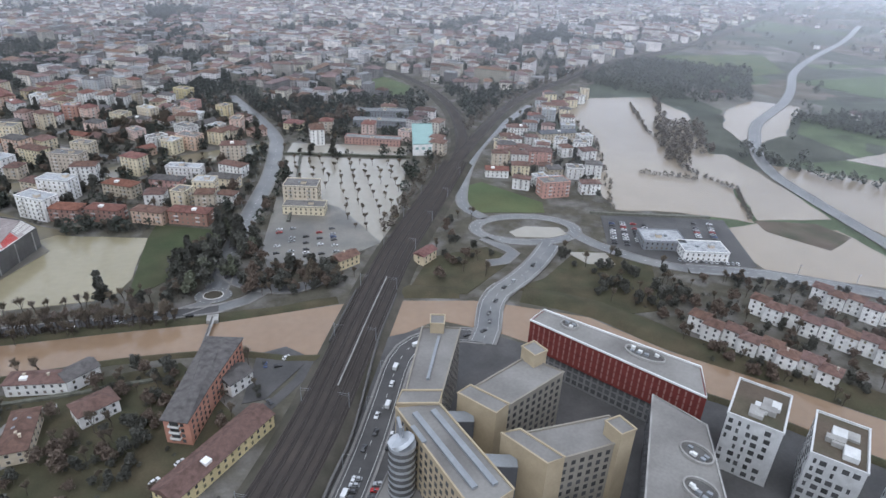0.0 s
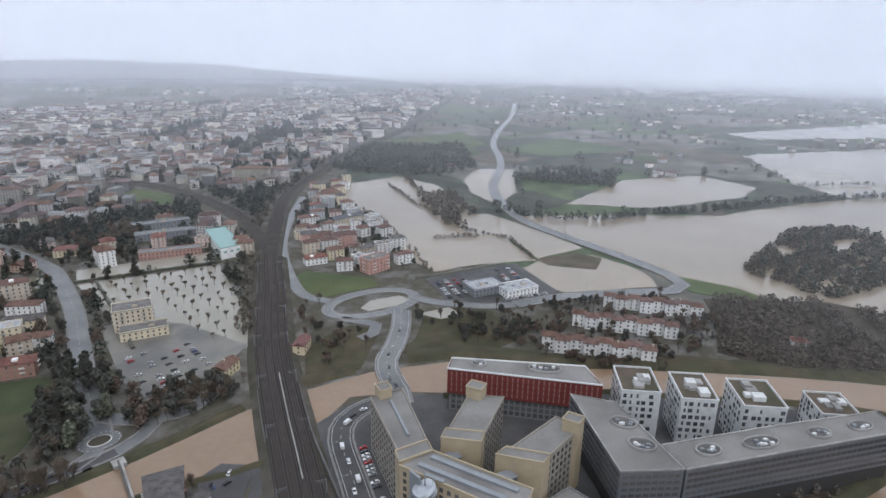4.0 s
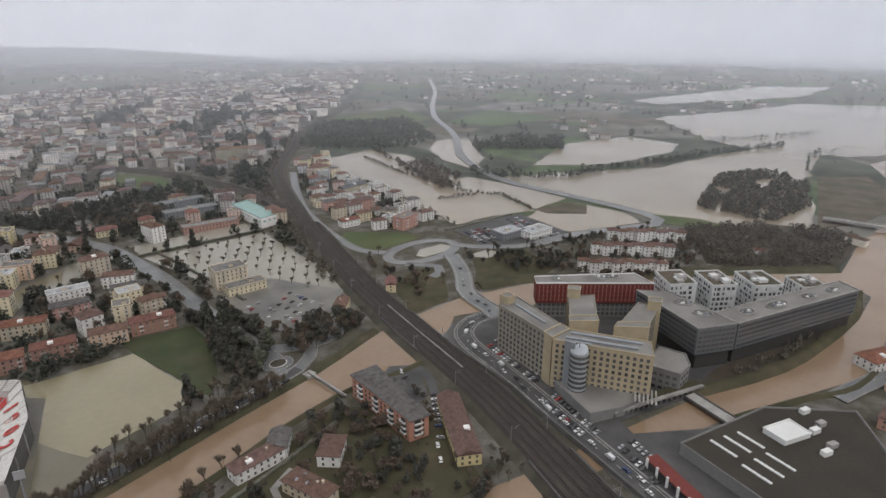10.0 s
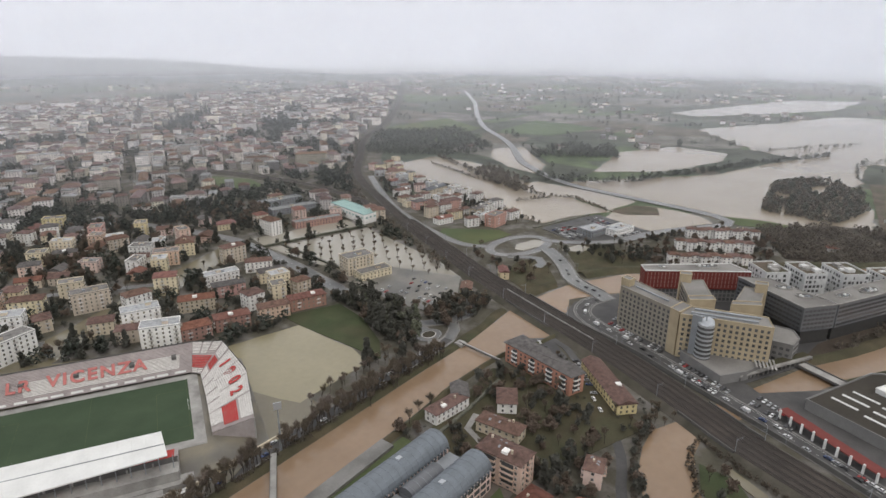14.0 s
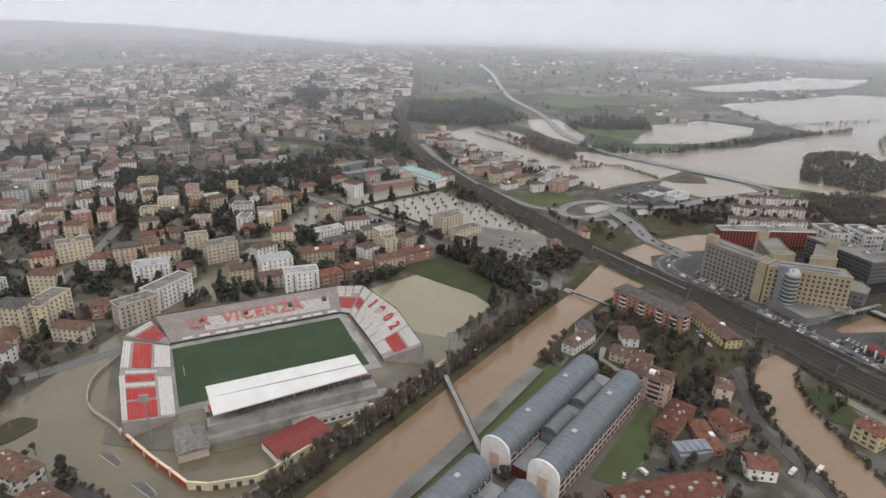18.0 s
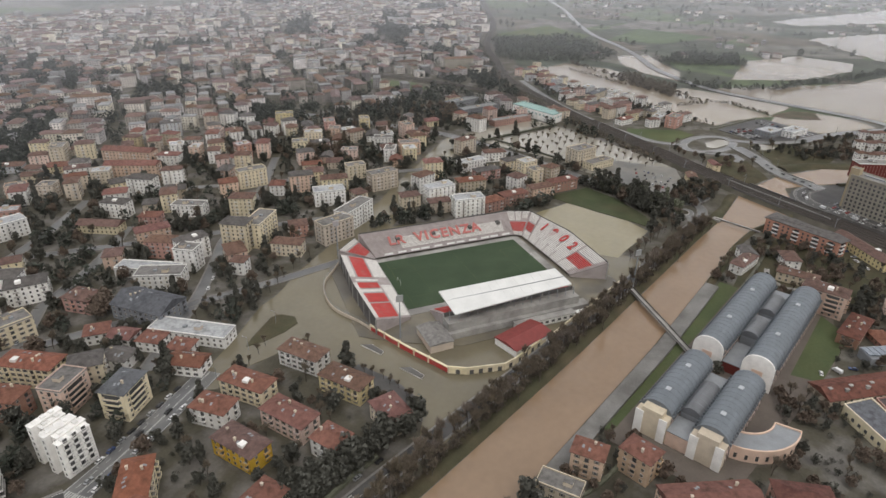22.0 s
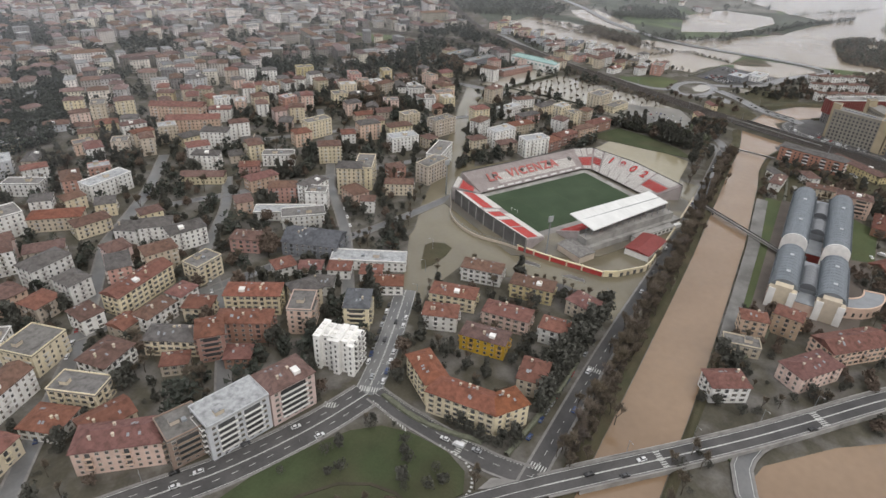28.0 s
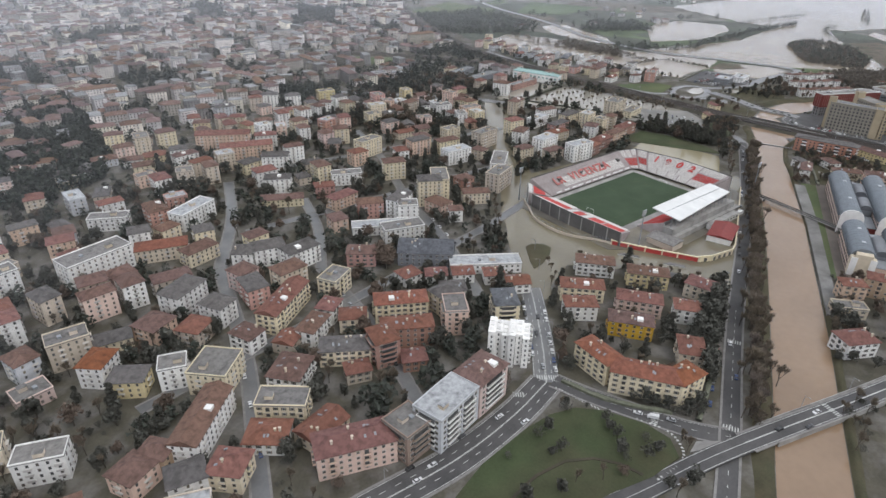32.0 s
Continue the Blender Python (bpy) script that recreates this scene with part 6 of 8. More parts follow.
def roof_oval(x, y, z, a, b, rot):
    t_ = thing("roof_light", pose(x, y, z, 0, 0, rot), "oval white-rimmed roof opening with pale units inside", "roof light", "roof lights")
    ring_ = [(a * math.cos(i * math.tau / 28), b * math.sin(i * math.tau / 28)) for i in range(29)]
    part("rim", Shape().ribbon(ring_, 0.3, 1.0, 1.0).mesh("rim", [M_CONCRETE]), t_)
    part("floor", Shape().prism([p for p in ring_[:-1]], 0.0, 0.05).mesh("floor", [M_DARKCON]), t_)
    rr = random.Random(int(x * 7 + y))
    for k in range(int(a * 0.9)):
        u, v = rr.uniform(-0.65, 0.65) * a, rr.uniform(-0.5, 0.5) * b
        part("unit", Shape().box(u - 0.9, u + 0.9, v - 0.6, v + 0.6, 0.05, rr.uniform(0.6, 1.5)).mesh("unit", [M_WHITE if k % 2 else M_METAL]), t_)


for x, y, a, b, rot in ((123, 221, 4, 3.4, -48), (147, 193, 9, 4.2, -48), (133, 134, 6, 4.2, -62), (124.5, 119, 6, 4.5, -62), (143.5, 97.5, 5.8, 4, -27), (167, 84.5, 9, 4.2, -27), (196, 69.5, 5.5, 3.8, -27), (217, 58.5, 6, 3.4, -27)):
    roof_oval(x, y, 27.1 if y > 180 else 28.7, a, b, rot)


M_CUBE = mat("pale_cladding", (0.60, 0.60, 0.59), 0.7, spread=0.25, scale=0.3, fine=2.0, bump=0.05)


def cube_block(x, y, w, d, h, rot):
    """A white apartment cube with staggered windows and a roof terrace."""
    KEEP_DISC.append((x, y, 20))
    t_ = thing("apartment_cube", pose(x, y, 0.15, 0, 0, rot), "white apartment cube with scattered windows and roof terraces", "apartment block", "apartment cubes")
    part("wall", Shape().box(-w / 2, w / 2, -d / 2, d / 2, 0, h).mesh("wall", [M_CUBE]), t_)
    part("roof_terrace", Shape().box(-w / 2 + 0.5, w / 2 - 0.5, -d / 2 + 0.5, d / 2 - 0.5, h - 0.1, h + 0.1).mesh("roof_terrace", [M_EARTH]), t_)
    part("parapet", Shape().ribbon([(-w / 2, -d / 2), (w / 2, -d / 2), (w / 2, d / 2), (-w / 2, d / 2), (-w / 2, -d / 2)], 0.4, h + 0.9, 0.9).mesh("parapet", [M_CUBE]), t_)
    rr = random.Random(int(x))
    for k in range(5):
        u, v = rr.uniform(-0.28, 0.28) * w, rr.uniform(-0.28, 0.28) * d
        a, b = rr.uniform(1.5, 3.5), rr.uniform(1.5, 3.5)
        part("roof_box", Shape().box(u - a, u + a, v - b, v + b, h, h + rr.uniform(0.8, 2.6)).mesh("roof_box", [M_CUBE if k % 2 else M_CONCRETE]), t_)
    for (cx, cy), turn, length in facades(w, d):
        if not faces_open(x, y, rot, turn):
            continue
        for fl in range(7):
            for i in range(int(length / 3.4)):
                if rr.random() < 0.12:
                    continue
                ww = rr.choice((1.0, 1.6, 2.2))
                u = (i + 0.5) * 3.4 - length / 2 + rr.uniform(-0.5, 0.5)
                key = "cube_window_%d" % int(ww * 10)
                me = bpy.data.meshes.get(key) or Shape().box(-ww / 2, ww / 2, -0.1, 0.1, 0, 2.2).mesh(key, [M_GLASS])
                o = part("window", me, t_)
                o.matrix_local = pose(cx, cy, 0, 0, 0, turn) @ Matrix.Translation((u, 0, 1.2 + fl * (h - 1) / 7))


for x, y, w, d, hh in ((175, 152.5, 20, 26, 28), (191.5, 129, 18, 27, 28), (210, 104, 21, 27, 28), (241, 77, 19, 22, 22)):
    cube_block(x, y, w, d, hh, -47)

# ---- the long orange apartment house by the railway ----
def hipped(pts, z0, z1, k):
    """A low roof over any outline, drawn in towards its middle."""
    n = len(pts)
    s = Shape()
    return s.add([(x, y, z0) for x, y in pts] + [(x * k, y * (k + 0.35), z1) for x, y in pts], [(i, (i + 1) % n, n + (i + 1) % n, n + i) for i in range(n)] + [tuple(range(n, 2 * n))])


def orange_house(pts, h):
    ob, (cx, cy) = block("apartment_house", pts, h, MATS["plaster_orange"], MATS["roof_grey"], "four-storey orange apartment house with dark roof and white balconies", (1.4, 1.6, 3.6, 4, 1.2, M_GLASS), parapet=0.3, rim=MATS["roof_grey"])
    n = len(pts)
    eave = [((x - cx) * 1.06, (y - cy) * 1.06) for x, y in pts]
    part("roof_edge", Shape().prism(eave, h + 0.1, h + 0.5).mesh("roof_edge", [MATS["roof_grey"]]), ob)
    part("attic", hipped(eave, h + 0.5, h + 2.3, 0.35).mesh("attic", [MATS["roof_grey"]]), ob)
    for fl in range(1, 4):
        for q in ORANGE_BALCONIES:
            o = part("balcony", balcony_mesh("white", 4.5), ob)
            o.matrix_local = pose(q[0] - cx, q[1] - cy, fl * 3.2 + 0.2, 0, 0, q[2])
    return ob


ORANGE_BALCONIES = [(-57.3, 213.0, -103), (-55.0, 223.5, -103), (-51.8, 237.5, -103), (-48.4, 252.5, -103), (-54.0, 206.2, -21)]
orange_house([(-58.5, 208), (-48, 204), (-42, 224), (-30, 257), (-46.5, 261)], 13)


# ---- vaulted halls by the river ----
M_VAULT = mat("zinc_vault", (0.165, 0.185, 0.205), 0.5, 0.2, spread=0.25, scale=0.25, fine=1.5, bump=0.1)


def vault(x, y, length, width, eaves, crown, rot, glass=False, square=False):
    """A long hall with a barrel roof; square: its river end is a plain masonry front with two pale pillars."""
    KEEP_DISC.append((x - length * 0.3, y, 20)), KEEP_DISC.append((x + length * 0.3, y, 20)), KEEP_DISC.append((x, y, 20))
    t_ = thing("vaulted_hall", pose(x, y, 0.1, 0, 0, rot), "glazed vault between two halls" if glass else "long hall with a grey zinc barrel roof over a masonry front" if square else "long hall with a grey zinc barrel roof and rounded pale gable", "hall", "vaulted halls")
    K = 12
    arc = [(width / 2 * math.cos(math.pi * i / K), eaves + (crown - eaves) * math.sin(math.pi * i / K)) for i in range(K + 1)]
    front = -length / 2 + (5.0 if square else 0.0)
    s = Shape()
    for sx in (front, length / 2):
        s.v += [(sx, yy, zz) for yy, zz in arc]
    s.f = [(i, i + 1, K + 2 + i, K + 1 + i) for i in range(K)] + [tuple(range(K + 1)), tuple(range(2 * K + 1, K, -1))]
    s.s = [0] * len(s.f)
    shell = part("barrel_roof", s.mesh("barrel_roof", [M_DARKGLASS if glass else M_VAULT]), t_)
    for j in range(int((length / 2 - front) / 4)):
        u = front + 2 + j * 4
        b = Shape()
        for i in range(K):
            b.tube((u, arc[i][0], arc[i][1]), (u, arc[i + 1][0], arc[i + 1][1]), 0.11, 0.11, 4)
        part("seam", b.mesh("seam", [M_METAL if glass else M_VAULT]), shell)
    wall_m = MATS["plaster_pink"] if not glass else M_METAL
    part("wall", Shape().box(-length / 2 + 0.3, length / 2 - 0.3, -width / 2 + 0.2, width / 2 - 0.2, 0, eaves).mesh("wall", [wall_m]), t_)
    if square:
        f_ = Shape().box(-length / 2, front, -width / 2, width / 2, 0, eaves + 0.8)
        f_.box(-length / 2 - 0.1, front + 0.1, -width * 0.32, width * 0.32, eaves + 0.8, eaves + 3.6)
        part("front_block", f_.mesh("front_block", [MATS["plaster_beige"]]), t_, "stepped masonry front")
        for side in (-1, 1):
            v = side * (width / 2 - 1.9)
            part("front_pillar", Shape().box(-length / 2 - 0.5, -length / 2, v - 1.9, v + 1.9, 0, eaves + 1.2).mesh("front_pillar", [MATS["plaster_white"]]), t_, "pale stone pillar of the front")
    elif not glass:
        g_ = Shape()
        pts = [(yy * 1.05, zz + 1.0) for yy, zz in arc] + [(-width / 2 * 1.05, 0), (width / 2 * 1.05, 0)]
        for x0 in (-length / 2, -length / 2 - 1.0):
            g_.v += [(x0, yy, zz) for yy, zz in pts]
        n_ = len(pts)
        g_.f = [tuple(range(n_)), tuple(range(2 * n_ - 1, n_ - 1, -1))] + [(i, (i + 1) % n_, n_ + (i + 1) % n_, n_ + i) for i in range(n_)]
        g_.s = [0] * len(g_.f)
        part("gable", g_.mesh("gable", [MATS["plaster_white"]]), t_, "pale rounded end wall")
        part("gable_panel", Shape().box(-length / 2 - 1.25, -length / 2 - 0.9, -2.6, 2.6, 0, eaves - 1).mesh("gable_panel", [MATS["plaster_peach"]]), t_, "peach panel in the end wall")
    if not glass:
        for side in (-1, 1):
            for fl in range(3):
                part("window_band", Shape().box(-length / 2 + (6 if square else 2), length / 2 - 2, side * width / 2 - 0.12, side * width / 2 + 0.12, 1.4 + fl * 3.7, 3.5 + fl * 3.7).mesh("window_band", [M_GLASS]), t_)
                m_ = Shape()
                for j in range(int(length / 5)):
                    u = -length / 2 + 6.5 + j * 5
                    if u < length / 2 - 2:
                        m_.box(u - 0.35, u + 0.35, side * width / 2 - 0.2, side * width / 2 + 0.2, 1.3 + fl * 3.7, 3.6 + fl * 3.7)
                part("mullion_row", m_.mesh("mullion_row", [wall_m]), t_)
            s2 = Shape()
            for j in range(int(length / 2.4)):
                u = -length / 2 + 6 + j * 2.4
                if u < length / 2 - 1:
                    s2.box(u - 0.3, u + 0.3, side * (width / 2 + 0.5) - 0.5, side * (width / 2 + 0.5) + 0.5, eaves - 0.5, eaves + 0.9)
            tagged(part("eaves_bracket", s2.mesh("eaves_bracket", [M_VAULT]), t_), "row of zinc eaves brackets", kind="stuff")
        for j in range(2):
            u = -length / 2 + (j + 0.7) * length / 2.4
            part("skylight", Shape().box(u - 1.4, u + 1.4, -1.1, 1.1, crown - 0.3, crown + 0.4).mesh("skylight", [M_SILVER]), t_)
    return t_


for y, w in ((231.5, 15), (206, 15)):
    vault(-201.5, y, 96, w, 12.0, 18.6, 0)
    vault(-292, y, 57, w, 12.0, 18.0, 0, square=True)
for x, L in ((-180, 22), (-212, 20), (-293, 26)):
    vault(x, 218.7, L, 9.5, 10.5, 14.5, 0, True)
for x0, x1, h in ((-247, -224, 6), (-168, -154, 9), (-320, -307, 8), (-279, -266, 9), (-200, -192, 9)):
    t_ = thing("link_block", pose((x0 + x1) / 2, 218.7, 0.1), "flat-roofed link between the halls", "building")
    part("wall", Shape().box((x0 - x1) / 2, (x1 - x0) / 2, -5, 5, 0, h).mesh("wall", [M_REDCLAD if x0 == -247 else MATS["plaster_peach"]]), t_)
    part("roof", Shape().box((x0 - x1) / 2 - 0.2, (x1 - x0) / 2 + 0.2, -5.1, 5.1, h, h + 0.4).mesh("roof", [M_METAL]), t_)
ring_b, _ = block("curved_annex", [(-283 + r_ * math.cos(radians(a)), 203 + r_ * math.sin(radians(a))) for r_, a in [(26, q) for q in range(190, 281, 10)] + [(15, q) for q in range(280, 189, -10)]], 7, MATS["plaster_peach"], M_METAL, "curved peach annex with a grey roof and a band of windows", (1.3, 2.6, 2.2, 1, 1.5, M_GLASS))
sol, (sol_x, sol_y) = block("solar_workshop", [(-182, 171), (-169, 159), (-176, 153), (-190, 164)], 5, MATS["plaster_steel"], M_METAL, "grey workshop with pale solar panels on its roof", None)
M_PANEL = mat("solar_panel", (0.20, 0.23, 0.27), 0.25, spread=0.3, scale=0.3, bump=0, spec=0.6)
for k in range(5):
    q = sol.matrix_world.inverted() @ pose(-184.2 + 2.6 * k, 166.8 - 2.35 * k, 6.3, 0, 0, -42.5)
    part("solar_panel", Shape().box(-1.55, 1.55, -3.6, 3.6, -0.1, 0.1, 0, q).mesh("solar_panel", [M_PANEL]), sol)
slate_b, _ = block("slate_workshop", [(-243, 167), (-229, 158), (-246, 139), (-259, 147)], 6.4, MATS["plaster_cream"], MATS["roof_slate"], "cream workshop with a dark slate roof", (1.6, 1.8, 3.5, 1, 2, M_GLASS))
sheet("workshop_yard", [(-209, 144), (-189, 126), (-176, 104), (-226, 112)], 0.14, M_WETROAD, "wet yard beside the workshop", "yard")
shed, _ = block("dark_shed", [(-227, 156), (-212, 145), (-232, 116), (-264, 124), (-258, 145), (-246, 138)], 6, MATS["plaster_brick"], mat("dark_sheet", (0.060, 0.052, 0.055), 0.6, spread=0.4, scale=0.05, fine=0.6, other=(0.085, 0.052, 0.048)), "large low workshop with a dark sheet roof")
# arcade along the canal, station canopy and the annex
arcade = thing("canal_arcade", pose(25, 134, 0, 0, 0, -28.5), "long low arcade of dark arches along the canal", "arcade")
part("wall", Shape().box(0, 64, -1, 1, 3.0, 4.4).mesh("wall", [M_CONCRETE]), arcade)
for k in range(17):
    part("pier", Shape().box(k * 4 - 0.6, k * 4 + 0.6, -1, 1, -0.5, 3.0).mesh("pier", [M_DARKCON]), arcade)
part("hedge_strip", Shape().box(0, 64, 1, 6, 2.0, 4.6).mesh("hedge_strip", [M_GRASS]), arcade)
canopy = thing("platform_canopy", pose(-20, 82, 0, 0, 0, 59), "dark red platform canopy on white posts", "canopy")
part("canopy_roof", Shape().box(-30, 30, -9, -2, 4.6, 5.1).mesh("canopy_roof", [M_REDCLAD]), canopy)
for k in range(9):
    part("post", Shape().box(-28 + k * 7 - 0.5, -28 + k * 7 + 0.5, -2.1, -1.2, 0, 6.2).mesh("post", [M_WHITE]), canopy)
block("campus_annex", [(66, 130), (78, 134), (92, 133), (92, 118), (81, 112), (67, 113)], 14, M_GREYBRICK, M_ROOFGREY, "low octagonal grey annex of the campus", (2.2, 1.8, 3.4, 3, 1.5, M_GLASS))
structure("rail_retaining_wall", Shape().ribbon(smooth_line([(36, 258), (31, 243), (16, 195), (5, 171), (-12, 131), (-24, 104), (-36, 78), (-66, 20)], 8), 0.5, 3.4, 3.4).mesh("rail_retaining_wall", [M_DARKCON]), "dark retaining wall between railway and road", "wall")
for k in range(9):
    t_ = thing("roof_vent", pose(-234 + k * 4.9, 175 - k * 3.7 - (k % 2) * 3, 5.3, 0, 0, -38), "small pale vent on the workshop roof", "roof vent", "workshop vents")
    part("cowl", Shape().box(-0.9, 0.9, -0.6, 0.6, 0, 1.6).box(-1.1, 1.1, -0.8, 0.8, 1.6, 1.8).mesh("cowl", [M_CONCRETE]), t_)
tea, _ = block("teal_shed", [(127, 630), (148, 628), (135, 558), (114, 558)], 11, MATS["plaster_white"], M_TEAL, "long industrial hall with a pale teal roof", (3, 2.2, 6, 1, 6, M_TEAL), rim=M_TEAL)
stn, _ = block("station_hall", [(16, 96), (74, 70), (100, 30), (20, -10), (-12, 30)], 6.5, M_GREYBRICK, mat("station_roof", (0.048, 0.042, 0.034), 0.9, spread=0.4, scale=0.04, fine=0.6), "broad low building with a dark flat roof and skylights")
for bx, by, ddx, ddy in ((27, 84, 7.5, -4.5), (17, 67, 8, -3.5)):
    for r_, k in [(a, b) for a in range(3) for b in range(6)]:
        t_ = thing("skylight", pose(bx + r_ * ddx - k * 0.95, by + r_ * ddy - k * 2.3, 6.75, 0, 0, 67), "white rooftop skylight panel", "skylight", "roof skylights")
        part("panel", Shape().box(-1.1, 1.1, -0.7, 0.7, 0, 0.5).mesh("panel", [M_WHITE]), t_)
tent, _ = block("white_tent", [(50, 66), (66, 57), (60, 46), (45, 55)], 9.0, M_WHITE, M_WHITE, "white tent roof on the low building")
for k in range(5):
    t_ = thing("container", pose(82 - k * 8, 52 - k * 3.5 - (k % 2) * 5, 6.75, 0, 0, -30), "pale container standing on the flat roof", "container", "containers")
    part("box", Shape().box(-2.6, 2.6, -1.5, 1.5, 0, 2.6).mesh("box", [M_CONCRETE if k % 2 else M_WHITE]), t_)

# ---- rows of white terraced houses ----
for (ax, ay), (bx, by), k in (((209, 244), (252, 182), 8), ((256, 253), (298, 191), 8), ((304, 258), (346, 196), 8)):
    for i in range(k):
        t = (i + 0.5) / k
        L = math.hypot(bx - ax, by - ay)
        jog = 1.5 * (-1) ** i
        house(ax + (bx - ax) * t + jog, ay + (by - ay) * t + jog * 0.6, L / k - 0.1, 8.5, 3, math.degrees(math.atan2(by - ay, bx - ax)), "white", "brown", fine=False)


# ---- the white apartment tower of staggered slabs ----
def staggered_tower(x, y, rot, h):
    ob = thing("apartment_block", pose(x, y, 0, 0, 0, rot), "seven-storey white apartment block of staggered slabs", "apartment block", "town houses")
    rr = random.Random(21)
    for i, u in enumerate((-9.6, -6.2, -2.6, 0.9, 4.6, 8.2)):
        a, b = -7.2 + 1.5 * ((i * 2) % 3) - 0.35 * i, 6.6 - 1.1 * (i % 2) + 0.2 * i
        top = h - 0.9 * (i % 3)
        slab = part("slab", Shape().box(u - 1.75, u + 1.7, a, b, -0.5, top).box(u - 1.9, u + 1.85, a - 0.25, b + 0.25, top, top + 0.35).mesh("slab", [MATS["plaster_white"]]), ob)
        for k in range(3):
            v = a + (b - a) * (0.2 + 0.27 * k)
            part("roof_box", Shape().box(u - 1.2, u + 0.9, v - 0.9, v + 0.9, top + 0.35, top + 0.7 + 0.7 * rr.random()).mesh("roof_box", [MATS["plaster_white"]]), slab)
        for fl in range(6):
            z = 1.4 + 3.1 * fl
            part("window", Shape().box(u - 0.35, u + 0.45, a - 0.06, a + 0.1, z, z + 1.4).mesh("window", [M_GLASS]), slab)
    for k in range(4):
        for fl in range(1, 7):
            if k < 3:
                o = part("balcony", balcony_mesh("white", 2.6), ob)
                o.matrix_local = pose(9.9, -4.6 + 4.2 * k, 3.1 * fl - 0.4, 0, 0, 90)
    return ob


staggered_tower(-505.0, 415.0, -75, 20.5)


# ---- the rest of the town: houses along a loose grid of lanes ----
def left_of_railway(x, y):
    pts = RAIL_MAIN + RAIL_EAST[2:]
    for (ax, ay), (bx, by) in zip(pts, pts[1:]):
        if ay <= y <= by:
            return x < ax + (bx - ax) * (y - ay) / (by - ay) - 16
    return False


rs = random.Random(11)
KEEP_DISC.append((-604, 400, 22)), KEEP_DISC.append((-632, 392, 28)), KEEP_DISC.append((-600, 358, 34)), KEEP_DISC.append((-434, 318, 10)), KEEP_DISC.append((-28, 332, 20)), KEEP_DISC.append((-136, 372, 48)), KEEP_DISC.append((-488, 318, 16)), KEEP_DISC.append((-140, 322, 30)), KEEP_DISC.append((-540, 370, 12))
wall_pick = ["white"] * 11 + ["cream"] * 4 + ["beige"] * 5 + ["peach"] * 3 + ["pink"] * 3 + ["yellow", "silver", "salmon"]
roof_pick = ["red"] * 4 + ["brown"] * 7 + ["grey"] * 4 + ["flat"] * 3 + ["pale"]
M_FARWALL = mat("far_plaster", (0.54, 0.49, 0.45), 0.85, spread=0.5, scale=0.1, fine=1, bump=0, island=True, spin=1.5)
M_FARROOF = mat("far_tiles", (0.150, 0.092, 0.076), 0.85, spread=0.45, scale=0.2, fine=1.5, bump=0, island=True, spin=0.9)
M_FARFLAT = mat("far_flat_roof", (0.22, 0.22, 0.22), 0.8, spread=0.3, scale=0.2, bump=0, island=True, spin=0.6)
far_walls, far_roofs, far_flats, far_glass = Shape(), Shape(), Shape(), Shape()
green_spots = []
c, s_ = math.cos(radians(-27)), math.sin(radians(-27))
made = 0
FAR_SPOTS = []
for gi in range(-90, 170):
    for gj in range(-10, 200):
        lane = (gi % 4 == 0) or (gj % 3 == 0)
        gx, gy = gi * 21 + rs.uniform(-4, 4), gj * 19 + rs.uniform(-4, 4)
        x, y = -253 + gx * c - gy * s_, 395 + gx * s_ + gy * c
        if lane and rs.random() < 0.75:
            continue
        if not (-1200 < x < 3000 and 315 < y < 3600) or not left_of_railway(x, y):
            continue
        if x < -0.42 * (y - 150) - 560 and x < -640:
            continue
        if y > 1500 and rs.random() < (y - 1500) / 2300:
            continue
        if inside(x, y, [(-110, 310), (-20, 300), (0, 350), (-10, 430), (-110, 430)]):
            continue
        near = math.hypot(x + 400, y - 250)
        w, d = rs.uniform(12.5, 22), rs.uniform(10.5, 14)
        if not clear(x, y, 0.45 * w):
            continue
        density = noise.noise((x * 0.006, y * 0.006, 9.0))
        if density > 0.22 or rs.random() < 0.06:
            green_spots.append((x, y))
            continue
        fl = rs.choice((2, 3, 3, 4, 4, 5)) if density > -0.2 else rs.choice((3, 4, 5, 5))
        rot = -27 + rs.gauss(0, 11) + 90 * (rs.random() < 0.42) + 25 * noise.noise((x * 0.003, y * 0.003, 2))
        if near < 640 and made < 300:
            made += 1
            house(x, y, w, d, fl, rot, rs.choice(wall_pick), rs.choice(roof_pick), fine=False)
        else:
            if rs.random() < 0.05:
                w, fl = rs.uniform(28, 52), rs.choice((4, 5, 6, 7))
            FAR_SPOTS.append((x, y, w * 1.05, d, fl, rot, near))
# the quarter between railway and flooded meadows, and the houses on the far river bank
for poly_, step in (([(168, 486), (196, 425), (262, 430), (300, 560), (330, 640), (400, 780), (340, 770), (232, 640)], 19), ([(60, -10), (110, 20), (420, -6), (430, -90), (60, -120)], 22)):
    gx = min(p[0] for p in poly_)
    while gx < max(p[0] for p in poly_):
        gy = min(p[1] for p in poly_)
        while gy < max(p[1] for p in poly_):
            x, y = gx + rs.uniform(-4, 4), gy + rs.uniform(-4, 4)
            if inside(x, y, poly_) and clear(x, y, 6.5) and rs.random() < 0.85:
                house(x, y, rs.uniform(11, 17), rs.uniform(9, 12), rs.choice((2, 3, 3, 4) if step == 19 else (2, 2, 2)), rs.gauss(-15, 10), rs.choice(("white", "white", "white", "cream", "beige", "pink", "silver") if step == 19 else ("beige", "ochre", "brick", "salmon")), rs.choice(("brown", "brown", "grey", "flat", "brown", "pale", "red") if step == 19 else ("red", "brown", "oxide", "red")), fine=False)
            gy += step
        gx += step
